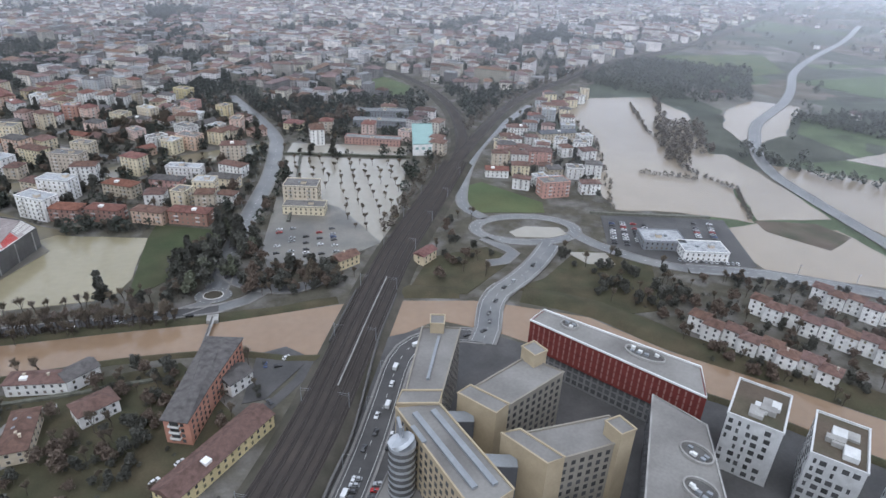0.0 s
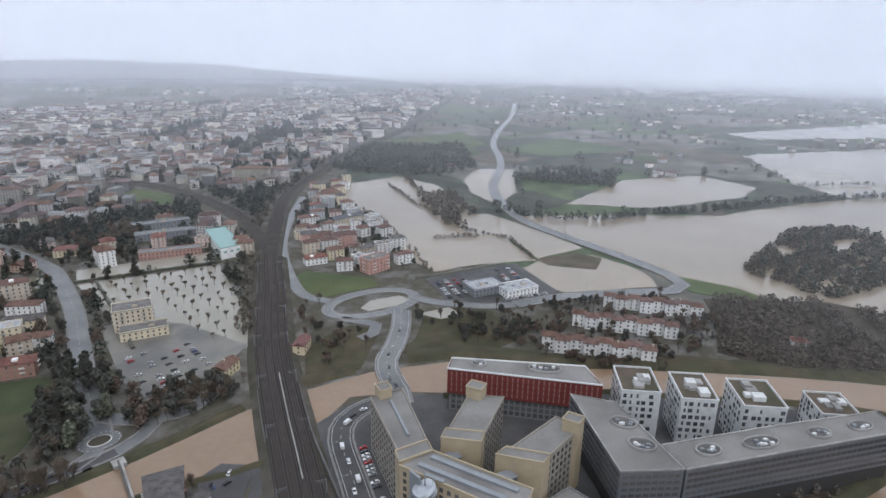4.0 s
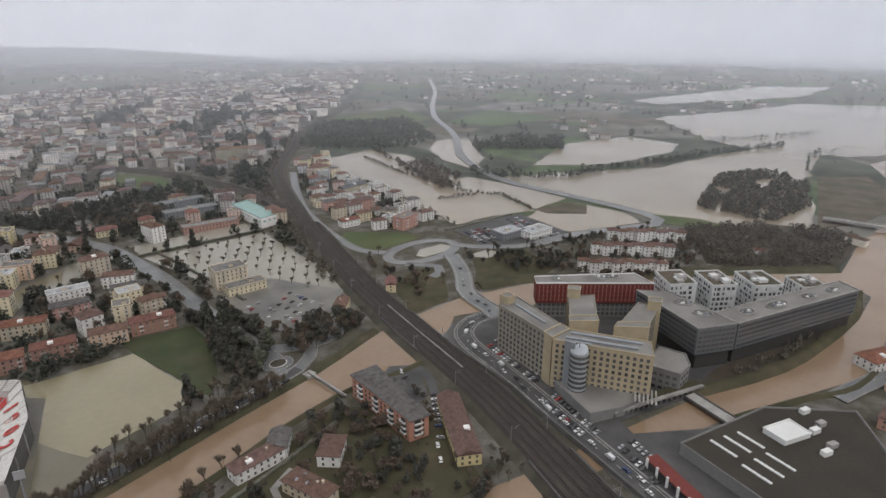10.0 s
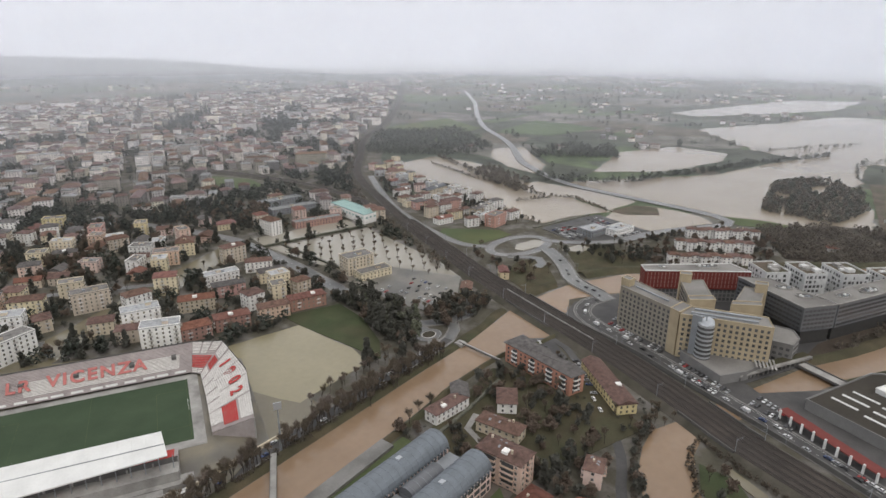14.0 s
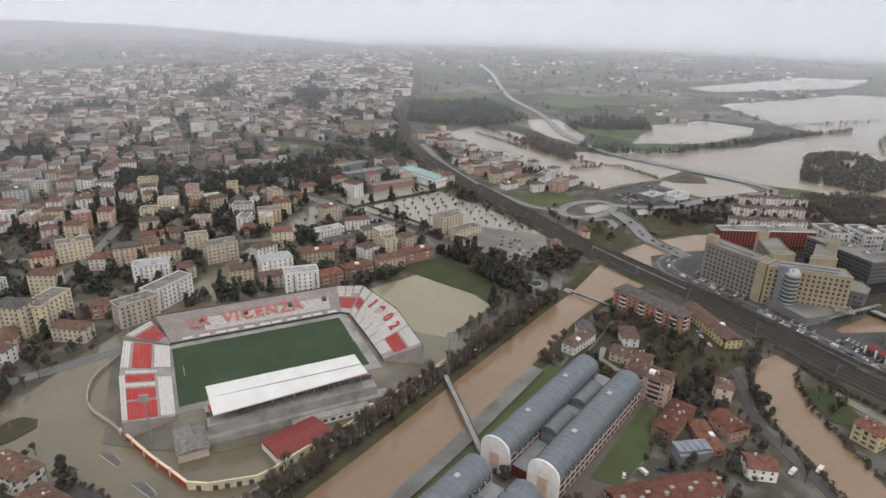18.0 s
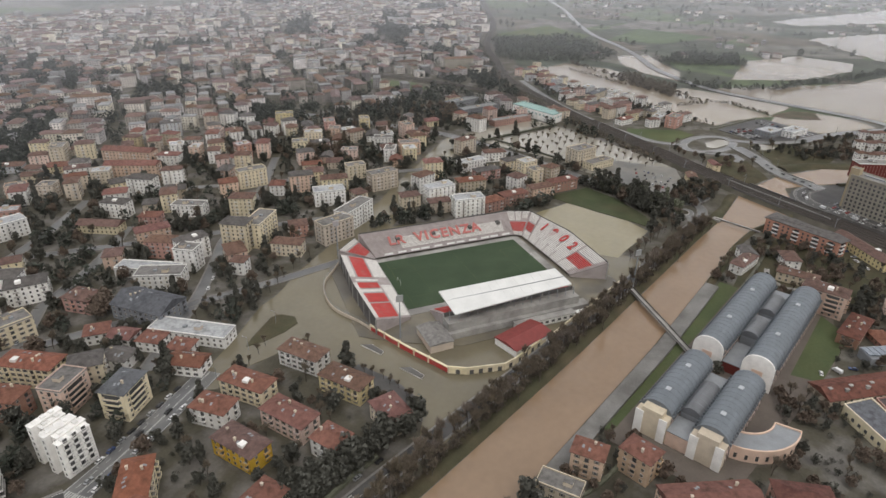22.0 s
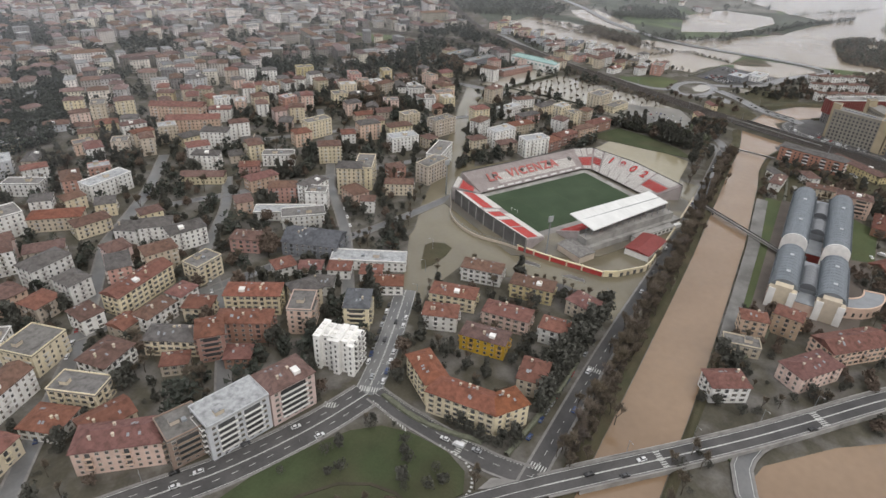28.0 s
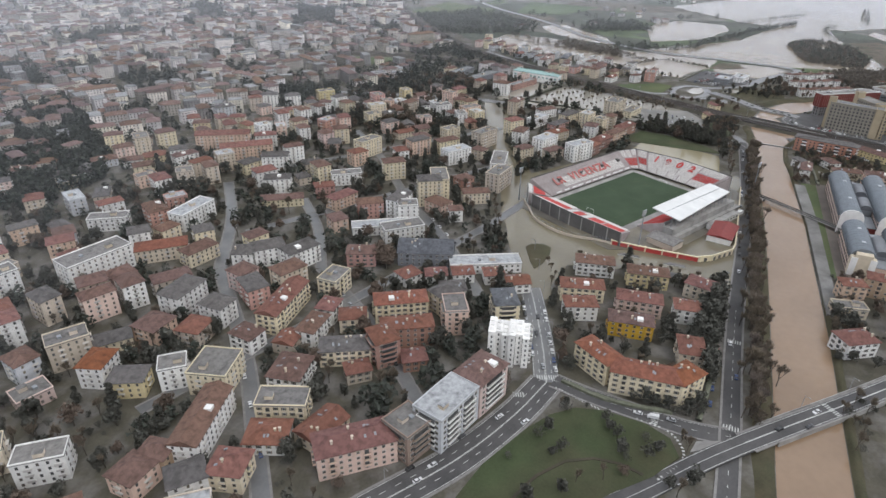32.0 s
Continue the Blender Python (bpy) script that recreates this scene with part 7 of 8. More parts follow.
# scattered farms and hamlets east of the railway
for k in range(2600):
    x, y = rs.uniform(350, 3800), rs.uniform(-100, 3600)
    v = noise.noise((x * 0.004, y * 0.004, 4.0))
    if left_of_railway(x, y) or v < 0.12 or not clear(x, y, 8):
        continue
    FAR_SPOTS.append((x, y, rs.uniform(10, 22), rs.uniform(8, 12), 2, rs.uniform(0, 180), 2000))
for k in range(160):
    x, y = rs.uniform(430, 1100), rs.uniform(-90, -32)
    if clear(x, y, 7):
        FAR_SPOTS.append((x, y, rs.uniform(10, 20), rs.uniform(8, 12), 2, rs.uniform(-20, 20), 900))
for x, y, w, d, fl, rot, near in FAR_SPOTS:
    h = 3.1 * fl + 0.6
    m = pose(x, y, 0, 0, 0, rot)
    far_walls.box(-w / 2, w / 2, -d / 2, d / 2, 0, h, 0, m)
    if rs.random() < 0.30:
        far_flats.box(-w / 2, w / 2, -d / 2, d / 2, h, h + 0.8, 0, m)
    else:
        sh, _ = hip_roof(w, d, h)
        far_roofs.add([tuple(m @ Vector(q)) for q in sh.v], sh.f)
    if near < 1100:
        for (cx, cy), turn, length in facades(w, d):
            if faces_open(x, y, rot, turn):
                fm = m @ pose(cx, cy, 0, 0, 0, turn)
                for f_ in range(fl):
                    for i in range(int(length / 3.4)):
                        u = (i + 0.5) * 3.4 - length / 2
                        far_glass.add([tuple(fm @ Vector(q)) for q in ((u - 0.6, -0.06, 3.1 * f_ + 1.3), (u + 0.6, -0.06, 3.1 * f_ + 1.3), (u + 0.6, -0.06, 3.1 * f_ + 2.8), (u - 0.6, -0.06, 3.1 * f_ + 2.8))], [(0, 1, 2, 3)])
far = tagged(new("distant_town", far_walls.mesh("distant_town", [M_FARWALL])), "distant dense town of plastered houses with tiled roofs", "town", "", "stuff")
part("roofs", far_roofs.mesh("far_roofs", [M_FARROOF]), far)
part("flat_roofs", far_flats.mesh("far_flats", [M_FARFLAT]), far)
part("windows", far_glass.mesh("far_windows", [M_GLASS]), far)

# ---- trees ----
def bare_tree(seed, h, spread_):
    """Trunk and limbs, and a haze of fine twigs."""
    rr = random.Random(seed)
    trunk, twigs = Shape(), Shape()

    def limb(p, d, L, r, depth):
        q = p + d * L
        if depth < 3:
            trunk.tube(p, q, r, r * 0.62, 5 if depth < 2 else 3)
        if depth == 3:
            for k in range(11):
                e = (d + Vector((rr.gauss(0, 0.45), rr.gauss(0, 0.45), rr.gauss(0.35, 0.4)))).normalized()
                t = q - d * L * rr.random() * 0.8
                side = e.cross(Vector((rr.random() - 0.5, rr.random() - 0.5, rr.random()))).normalized() * 0.10
                end = t + e * rr.uniform(0.9, 2.0) * h / 11
                twigs.add([tuple(t - side), tuple(t + side), tuple(end)], [(0, 1, 2)])
                t2 = t.lerp(end, 0.5)
                e2 = (e + Vector((rr.gauss(0, 0.7), rr.gauss(0, 0.7), rr.gauss(0, 0.5)))).normalized()
                twigs.add([tuple(t2 - side * 0.7), tuple(t2 + side * 0.7), tuple(t2 + e2 * 0.9 * h / 11)], [(0, 1, 2)])
            return
        for k in range(4 if depth == 0 else 3):
            a = rr.uniform(0, math.tau)
            e = (d * (0.75 if depth else 0.9) + Vector((math.cos(a), math.sin(a), 0.1)) * spread_ * rr.uniform(0.5, 1.0)).normalized()
            e = (e + Vector((0, 0, 0.62))).normalized()
            limb(p + d * L * rr.uniform(0.65, 1.0), e, L * rr.uniform(0.55, 0.75), r * 0.55, depth + 1)

    limb(Vector((0, 0, -0.2)), Vector((0, 0, 1)), h * 0.37, h * 0.020, 0)
    return trunk.mesh("trunk", [M_BARK]), twigs.mesh("crown", [M_TWIGS])


def leafy_tree(seed, h, wide, material, cone=False, n=380):
    """A tapered trunk with a crown of many small leaf sprays in uneven clumps."""
    rr = random.Random(seed)
    trunk, crown = Shape(), Shape()
    trunk.tube((0, 0, -0.2), (0, 0, h * 0.8), h * 0.025, h * 0.008, 6)
    for k in range(5):
        a, z = rr.uniform(0, math.tau), h * rr.uniform(0.3, 0.6)
        trunk.tube((0, 0, z), (math.cos(a) * wide * 0.6, math.sin(a) * wide * 0.6, z + h * 0.15), h * 0.012, h * 0.004, 4)
    clumps = []
    for k in range(16):
        a = rr.uniform(0, math.tau)
        if cone:
            t = rr.uniform(0.05, 1.0)
            z, rad = h * (0.12 + 0.86 * t), wide * (1 - t) ** 0.8 * rr.uniform(0.3, 0.9)
            cr = wide * (0.18 + 0.35 * (1 - t))
        else:
            z, rad, cr = h * rr.uniform(0.38, 0.88), wide * rr.uniform(0.1, 0.75), wide * rr.uniform(0.3, 0.5)
            rad *= 1.0 - max(0, z / h - 0.65)
        clumps.append((Vector((math.cos(a) * rad, math.sin(a) * rad, z)), cr))
    for k in range(n):
        p, cr = clumps[k % len(clumps)]
        d = Vector((rr.gauss(0, 1), rr.gauss(0, 1), rr.gauss(0, 0.8))).normalized()
        q = p + d * cr * rr.uniform(0.55, 1.05)
        u = d.cross(Vector((rr.random() - 0.5, rr.random() - 0.5, rr.random() - 0.5))).normalized() * rr.uniform(0.6, 1.15) * h / 10
        w = (d * 0.5 + u.cross(d) + Vector((0, 0, 0.2))).normalized() * rr.uniform(0.5, 1.0) * h / 10
        crown.add([tuple(q - u), tuple(q + u), tuple(q + w * 1.3)], [(0, 1, 2)])
    return trunk.mesh("trunk", [M_BARK]), crown.mesh("crown", [material])


TREES = {
    "bare": [bare_tree(k, h, sp) for k, h, sp in ((1, 14, 0.8), (2, 15.5, 0.7), (3, 12.5, 0.85), (4, 16, 0.65))],
    "small": [bare_tree(k, h, 0.9) for k, h in ((5, 6.0), (6, 6.8), (7, 5.4))],
    "green": [leafy_tree(k, h, w, M_LEAF) for k, h, w in ((8, 10, 4.2), (9, 12, 4.6), (10, 8, 3.6))],
    "cone": [leafy_tree(k, h, w, M_LEAF, True) for k, h, w in ((11, 14, 3.4), (12, 17, 3.8))],
    "bush": [leafy_tree(k, h, w, M_LEAF, n=170) for k, h, w in ((15, 4, 2.6), (16, 5, 2.4), (17, 3, 2.2))],
    "russet": [leafy_tree(k, h, w, M_RUSSET) for k, h, w in ((13, 10, 4.4), (14, 12, 5.0))],
}
TREE_WORDS = {"bare": "tall bare winter tree with fine twigs", "small": "small bare tree standing in flood water", "green": "dark evergreen tree with a dense crown",
              "cone": "tall dark conifer in a garden", "bush": "dark rounded evergreen shrub", "russet": "tree with a russet winter crown"}
rt = random.Random(5)
TREE_COUNT, SPARE = 0, []


def tree(kind, x, y, z=0.0, scale=1.0, group="garden trees"):
    global TREE_COUNT
    tr, cr = rt.choice(TREES[kind])
    TREE_COUNT += 1
    if TREE_COUNT > 180:
        SPARE.append((tr, cr, pose(x, y, z, 0, 0, rt.uniform(0, 360)) @ Matrix.Scale(scale * rt.uniform(0.8, 1.2), 4)))
        return None
    m = pose(x, y, z, 0, 0, rt.uniform(0, 360)) @ Matrix.Scale(scale * rt.uniform(0.8, 1.2), 4)
    ob = thing("tree", m, TREE_WORDS[kind], "tree", group)
    part("trunk", tr, ob)
    part("crown", cr, ob)
    return ob


def row(kind, pts, step, group, jitter=1.0, scale=1.0, z=0.3):
    for (ax, ay), (bx, by) in zip(pts, pts[1:]):
        L = math.hypot(bx - ax, by - ay)
        for k in range(int(L / step)):
            t = (k + 0.5) * step / L
            tree(kind, ax + (bx - ax) * t + rt.uniform(-jitter, jitter), ay + (by - ay) * t + rt.uniform(-jitter, jitter), z, scale)


row("bare", [(-500, 294), (-412, 296), (-200, 297.5), (-70, 302)], 5.2, "riverside trees", 1.8, 1.05, 0.8)
row("bare", [(-165, 318), (-60, 324)], 7.0, "riverside trees", 2.5, 0.85)
for i in range(9):
    for j in range(10):
        u, v = i / 8, j / 9
        x, y = 4 + 92 * u + (-34 + 6 * u) * (1 - v) * 0 + 2 * rt.uniform(-1, 1), 410 + 145 * v - 26 * u
        if inside(x, y, [(0, 566), (104, 542), (70, 400), (54, 376), (30, 376), (2, 420)]) and not inside(x, y, [(-30, 480), (30, 480), (40, 380), (-30, 380)]):
            tree("small", x, y, 0.1, 1.35, "car park trees")
for k in range(170):
    x, y = rt.uniform(-108, -20), rt.uniform(318, 425)
    if inside(x, y, [(-55, 420), (-24, 396), (-40, 342), (-72, 318), (-79, 345), (-61, 380)]):
        tree(rt.choice(("green", "green", "cone")), x, y, 0, 1.05, "park trees")
for k in range(60):
    tree(rt.choice(("bare", "bare", "russet", "green")), rt.uniform(-34, 24), rt.uniform(318, 346), 0, 0.8, "thicket")
for k in range(45):
    x, y = rt.uniform(76, 140), rt.uniform(318, 420)
    if clear(x, y, 2) and x > 74 + (y - 320) * 0.42:
        tree(rt.choice(("bare", "russet", "green")), x, y, 0, 0.7, "thicket")
for k in range(60):
    x, y = rt.uniform(170, 232), rt.uniform(262, 340)
    if clear(x, y, 2):
        tree(rt.choice(("green", "bare", "green")), x, y, 0, 0.75, "bank trees")
for k in range(36):
    x, y = rt.uniform(-420, -372), rt.uniform(318, 345)
    if clear(x, y, 1.5):
        tree("green", x - 40, y - 2, 0, 0.85, "garden trees")
row("green", [(-484, 317), (-454, 317.5), (-405, 316), (-384, 317)], 5.2, "garden trees", 1.6, 1.25)
row("green", [(-458, 323), (-400, 323)], 7.0, "garden trees", 2, 1.2)
row("green", [(-508, 346), (-508, 325), (-499, 317)], 5.5, "garden trees", 1.2, 0.72)
row("bush", [(-510, 350), (-510, 322), (-500, 314)], 3.0, "garden trees", 1.0, 1.0)
for x, y in ((-392, 245), (-390, 252), (-396, 240), (-400, 246), (-428, 247)):
    tree("green", x, y, 0, 1.0, "garden trees")
for x, y in ((-478, 256), (-484, 252), (-490, 249), (-502, 253), (-472, 245), (-468, 250)):
    tree("bare", x, y, 0.3, 0.8, "bank trees")
    tree("bush", x + 2, y - 3, 0.3, 1.1, "bank trees")
for x, y, kind_, k_ in ((-135, 181, "cone", 0.85), (-127, 174, "cone", 0.8), (-131, 187, "green", 0.9), (-124, 181, "green", 1.0), (-73, 204, "green", 0.9), (-70, 210, "green", 0.7), (-111, 197, "green", 0.8), (-104, 190, "bare", 0.7), (-96, 200, "russet", 0.8),
                        (-89, 240, "green", 0.8), (-140, 262, "bare", 0.9), (-130, 264, "bare", 1.0), (-121, 263, "bare", 0.8), (-148, 262, "russet", 0.8), (-60, 158, "bare", 0.7), (-52, 153, "bare", 0.7), (-44, 151, "bare", 0.6), (-66, 162, "russet", 0.6),
                        (-92, 112, "green", 0.8), (-85, 109, "russet", 0.8), (-83, 120, "bare", 0.8), (-74, 115, "russet", 0.7), (-163, 114, "bare", 0.8), (-160, 108, "bare", 0.8), (-144, 128, "bare", 0.6), (-122, 141, "bare", 0.6), (-80, 212, "bare", 0.7), (-70, 250, "green", 0.7)):
    tree(kind_, x, y, 0, k_, "river garden trees")
for x, y in ((-449, 527), (-446, 522), (-442, 530), (-452, 520)):
    tree("russet", x, y, 0, 1.3, "russet trees")
for k in range(60):
    x, y = rt.uniform(-170, -40), rt.uniform(140, 262)
    if clear(x, y, 2.0):
        tree(rt.choice(("green", "bare", "russet")), x, y, 0, 0.65, "garden trees")
for k in range(260):
    x, y = rt.uniform(-680, -60), rt.uniform(330, 720)
    if clear(x, y, 2.2) and left_of_railway(x, y):
        tree(rt.choice(("green", "green", "cone", "bare", "russet")), x, y, 0, 0.75, "garden trees")
for x, y, kind_, k_ in ((-536, 355, "green", 0.75), (-539, 351, "bush", 1.3), (-531, 358, "bush", 1.2), (-548, 348, "green", 0.8), (-551, 345, "bush", 1.3), (-548, 381, "green", 0.7), (-553, 384, "bush", 1.3), (-558, 372, "bush", 1.2), (-562, 375, "green", 0.7), (-531, 377, "bush", 1.1), (-536, 339, "bush", 1.3), (-540, 333, "green", 0.7), (-545, 337, "bush", 1.2), (-566, 352, "bare", 0.8), (-572, 362, "bare", 0.7), (-560, 345, "russet", 0.7), (-590, 378, "green", 0.7), (-572, 392, "bush", 1.2), (-580, 366, "green", 0.8)):
    tree(kind_, x, y, 0.4, k_, "park trees")
row("bare", [(-436, 409), (-392, 425)], 9.0, "street trees", 1.5, 0.6)
row("bare", [(-452, 430), (-380, 466), (-300, 500)], 11.0, "street trees", 1.5, 0.65)
row("small", [(-379, 410), (-392, 396), (-380, 374), (-374, 350), (-379, 324)], 6.0, "street trees", 1, 1.3)

# a second, denser row on the river's edge, and the tall clumps of the town
for k in range(270):
    x = rt.uniform(-505, -66)
    tree("bare", x, 297 + 3 * rt.gauss(0, 1) + (x + 300) * 0.015, 0.5, rt.uniform(0.7, 1.0), "riverside trees")
for poly_, kinds, n_ in (([(-140, 744), (-100, 749), (-104, 701), (-165, 628), (-192, 636), (-184, 677)], ("bare", "bare", "russet"), 110), ([(70, 713), (134, 738), (34, 648), (19, 658)], ("bare", "russet"), 60),
                         ([(120, 867), (148, 866), (87, 793), (58, 790)], ("green",), 30), ([(-54, 421), (-24, 396), (-37, 352), (-68, 320), (-78, 345), (-60, 380)], ("green", "green", "cone", "bare"), 60)):
    xs_, ys_ = [q[0] for q in poly_], [q[1] for q in poly_]
    while n_ > 0:
        x, y = rt.uniform(min(xs_), max(xs_)), rt.uniform(min(ys_), max(ys_))
        if inside(x, y, poly_):
            n_ -= 1
            if clear(x, y, 1.0):
                tree(rt.choice(kinds), x, y, 0, rt.uniform(0.8, 1.1), "park trees")
# garden shrubs and trees between the houses
for k in range(5000):
    x, y = rt.uniform(-690, 60), rt.uniform(315, 800)
    if clear(x, y, 0.8) and left_of_railway(x, y):
        tree(rt.choice(("green", "green", "green", "green", "bush", "bush", "bush", "bush", "cone", "bare", "bare", "russet")), x, y, 0, rt.uniform(0.5, 1.05), "garden trees")
for k in range(900):
    x, y = rt.uniform(165, 400), rt.uniform(425, 780)
    if inside(x, y, [(168, 486), (196, 425), (262, 430), (300, 560), (330, 640), (400, 780), (340, 770), (232, 640)]) and clear(x, y, 0.8):
        tree(rt.choice(("bush", "green", "green", "bare")), x, y, 0, rt.uniform(0.5, 0.85), "garden trees")
for k in range(420):
    x, y = rt.uniform(195, 350), rt.uniform(170, 290)
    if clear(x, y, 1.0):
        tree(rt.choice(("bush", "bush", "bare", "russet", "green")), x, y, 0, rt.uniform(0.5, 0.8), "garden trees")
for k in range(1300):
    x, y = rt.uniform(-430, -20), rt.uniform(130, 256)
    if clear(x, y, 0.8):
        tree(rt.choice(("green", "bush", "bush", "bare", "russet")), x, y, 0, rt.uniform(0.5, 0.8), "garden trees")


def merged(name, pairs, material, label):
    """Many trees and bushes of one look as one mesh."""
    V, F, k = [], [], 0
    cache = {}
    for me, m in pairs:
        if me.name not in cache:
            co = np.empty(len(me.vertices) * 3)
            me.vertices.foreach_get("co", co)
            cache[me.name] = (co.reshape(-1, 3), [tuple(q.vertices) for q in me.polygons])
        co, faces = cache[me.name]
        A = np.array(m)
        V.append(co @ A[:3, :3].T + A[:3, 3])
        F += [tuple(i + k for i in f) for f in faces]
        k += len(co)
    if V:
        tagged(new(name, raw(name, np.concatenate(V).tolist(), F, [material])), label, "trees", "", "stuff")


merged("garden_trunks", [(a, m) for a, b, m in SPARE], M_BARK, "trunks of the garden trees between houses")
for key, material, label in ((M_LEAF.name, M_LEAF, "dark evergreen crowns and shrubs between houses"), (M_TWIGS.name, M_TWIGS, "bare brown twigs of garden trees"), (M_RUSSET.name, M_RUSSET, "russet crowns of garden trees")):
    merged("garden_" + key, [(b, m) for a, b, m in SPARE if b.materials[0].name == key], material, label)

# hedges and beds
def hedge(pts, half, height, label):
    s = Shape()
    line = smooth_line(pts, 2.5)
    n = len(line)
    for j, (o, z) in enumerate(((-half, 0.0), (-half * 0.9, height * 0.8), (0, height), (half * 0.9, height * 0.8), (half, 0.0))):
        for i, q in enumerate(line):
            a_, b_ = Vector(line[max(i - 1, 0)]), Vector(line[min(i + 1, n - 1)])
            d_ = (b_ - a_).normalized()
            w_ = 1 + 0.35 * noise.noise((q[0] * 0.6, q[1] * 0.6, j * 3.1))
            s.v.append((q[0] - d_.y * o * w_, q[1] + d_.x * o * w_, z * w_))
    for j in range(4):
        for i in range(n - 1):
            b0 = j * n + i
            s.f.append((b0, b0 + 1, b0 + n + 1, b0 + n)[::-1])
            s.s.append(0)
    return tagged(new("hedge", s.mesh("hedge", [M_LEAF])), label, "hedge", "hedges")


hedge([(-8, 578), (50, 566), (110, 551)], 1.3, 2.4, "long clipped dark hedge beside the flooded car park")
hedge([(-6, 420), (0, 470), (8, 570)], 1.2, 2.2, "dark hedge along the wet avenue")
hedge([(-512, 384), (-516, 360), (-512, 330)], 1.1, 2.0, "dark hedge round the corner apartments")
hedge([(-512, 318), (-460, 314), (-414, 316)], 1.2, 2.2, "dark hedge along the riverside street")
hedge([(-400, 250), (-370, 236), (-340, 232)], 1.0, 1.8, "dark garden hedge beside the houses")
hedge([(-150, 244), (-110, 246), (-70, 250)], 1.0, 1.8, "dark garden hedge on the river bank")
hedge([(226, 402), (262, 392), (318, 378)], 1.2, 2.0, "dark hedge behind the car yard")


def street_lamp(x, y, rot, z=0.3):
    ob = thing("street_lamp", pose(x, y, z, 0, 0, rot), "grey steel street lamp beside the road", "street lamp", "street lamps")
    part("pole", LAMP_POLE, ob)
    part("lamp_head", LAMP_HEAD, ob)


LAMP_POLE = Shape().tube((0, 0, 0), (0, 0, 8), 0.12, 0.08).tube((0, 0, 8), (0, 2.2, 8.4), 0.07, 0.05).mesh("lamp_pole", [M_METAL])
LAMP_HEAD = Shape().box(-0.2, 0.2, 2.0, 3.0, 8.3, 8.5).mesh("lamp_head", [M_CONCRETE])
for pts, off_, step_, z_ in ((BRIDGE, 6.4, 28, 2.2), ([(45, 244), (22, 188), (-5, 130), (-32, 72)], -6.6, 26, 0.5), ([(-690, 470), (-582, 412), (-516, 391)], 8.8, 26, 0.3), ([(-516, 391), (-449, 418), (-371, 451)], -7.2, 28, 0.2),
                             ([(172, 354), (136, 314), (104, 280)], 7.0, 26, 0.9), ([(-47, 335), (-40, 400), (-28, 470), (-16, 600)], 6.8, 30, 0.3), ([(300, 287), (378, 237), (411, 258), (427, 340), (448, 466)], 6.8, 34, 0.9)):
    for (ax, ay), (bx, by) in zip(pts, pts[1:]):
        Lq = math.hypot(bx - ax, by - ay)
        for k in range(int(Lq / step_)):
            t_ = (k + 0.5) * step_ / Lq
            nx, ny = -(by - ay) / Lq, (bx - ax) / Lq
            street_lamp(ax + (bx - ax) * t_ + nx * off_, ay + (by - ay) * t_ + ny * off_, math.degrees(math.atan2(ny, nx)) + (90 if off_ > 0 else -90), z_)

# far woods, hedges and town greenery, too many to count
FAR_TREE = []
for k in range(5):
    rr = random.Random(40 + k)
    v, f = [], []
    for i in range(46):
        a, t = rr.uniform(0, math.tau), rr.random()
        z = 1.2 + 7.5 * t
        rad = 3.4 * math.sqrt(max(0.05, 1 - (2 * t - 0.85) ** 2)) * rr.uniform(0.6, 1.1)
        p = Vector((math.cos(a) * rad, math.sin(a) * rad, z))
        u = Vector((rr.gauss(0, 1), rr.gauss(0, 1), rr.gauss(0, 0.7))).normalized() * 1.5
        w = Vector((rr.gauss(0, 1), rr.gauss(0, 1), rr.gauss(0, 0.7))).normalized() * 1.5
        b = len(v)
        v += [p - u, p + u, p + w * 1.2]
        f.append((b, b + 1, b + 2))
    FAR_TREE.append((v, f))


def woods(name, spots, material, label):
    s = Shape()
    for x, y, sc in spots:
        v, f = rt.choice(FAR_TREE)
        a = rt.uniform(0, math.tau)
        ca, sa = math.cos(a) * sc, math.sin(a) * sc
        s.add([(x + p.x * ca - p.y * sa, y + p.x * sa + p.y * ca, p.z * sc) for p in v], f)
    return tagged(new(name, s.mesh(name, [material])), label, "trees", "", "stuff")


def fill(poly, step, sc):
    xs, ys = [p[0] for p in poly], [p[1] for p in poly]
    out = []
    x = min(xs)
    while x < max(xs):
        y = min(ys)
        while y < max(ys):
            q = (x + rt.uniform(-step, step) * 0.5, y + rt.uniform(-step, step) * 0.5)
            if inside(*q, poly) and noise.noise((q[0] * 0.03, q[1] * 0.03, 8.0)) < 0.3:
                out.append((*q, sc * rt.uniform(0.7, 1.25)))
            y += step
        x += step
    return out


def along(pts, step, sc, jitter=2.0):
    out = []
    for (ax, ay), (bx, by) in zip(pts, pts[1:]):
        L = math.hypot(bx - ax, by - ay)
        for k in range(int(L / step)):
            t = k * step / L
            out.append((ax + (bx - ax) * t + rt.uniform(-jitter, jitter), ay + (by - ay) * t + rt.uniform(-jitter, jitter), sc * rt.uniform(0.6, 1.2)))
    return out


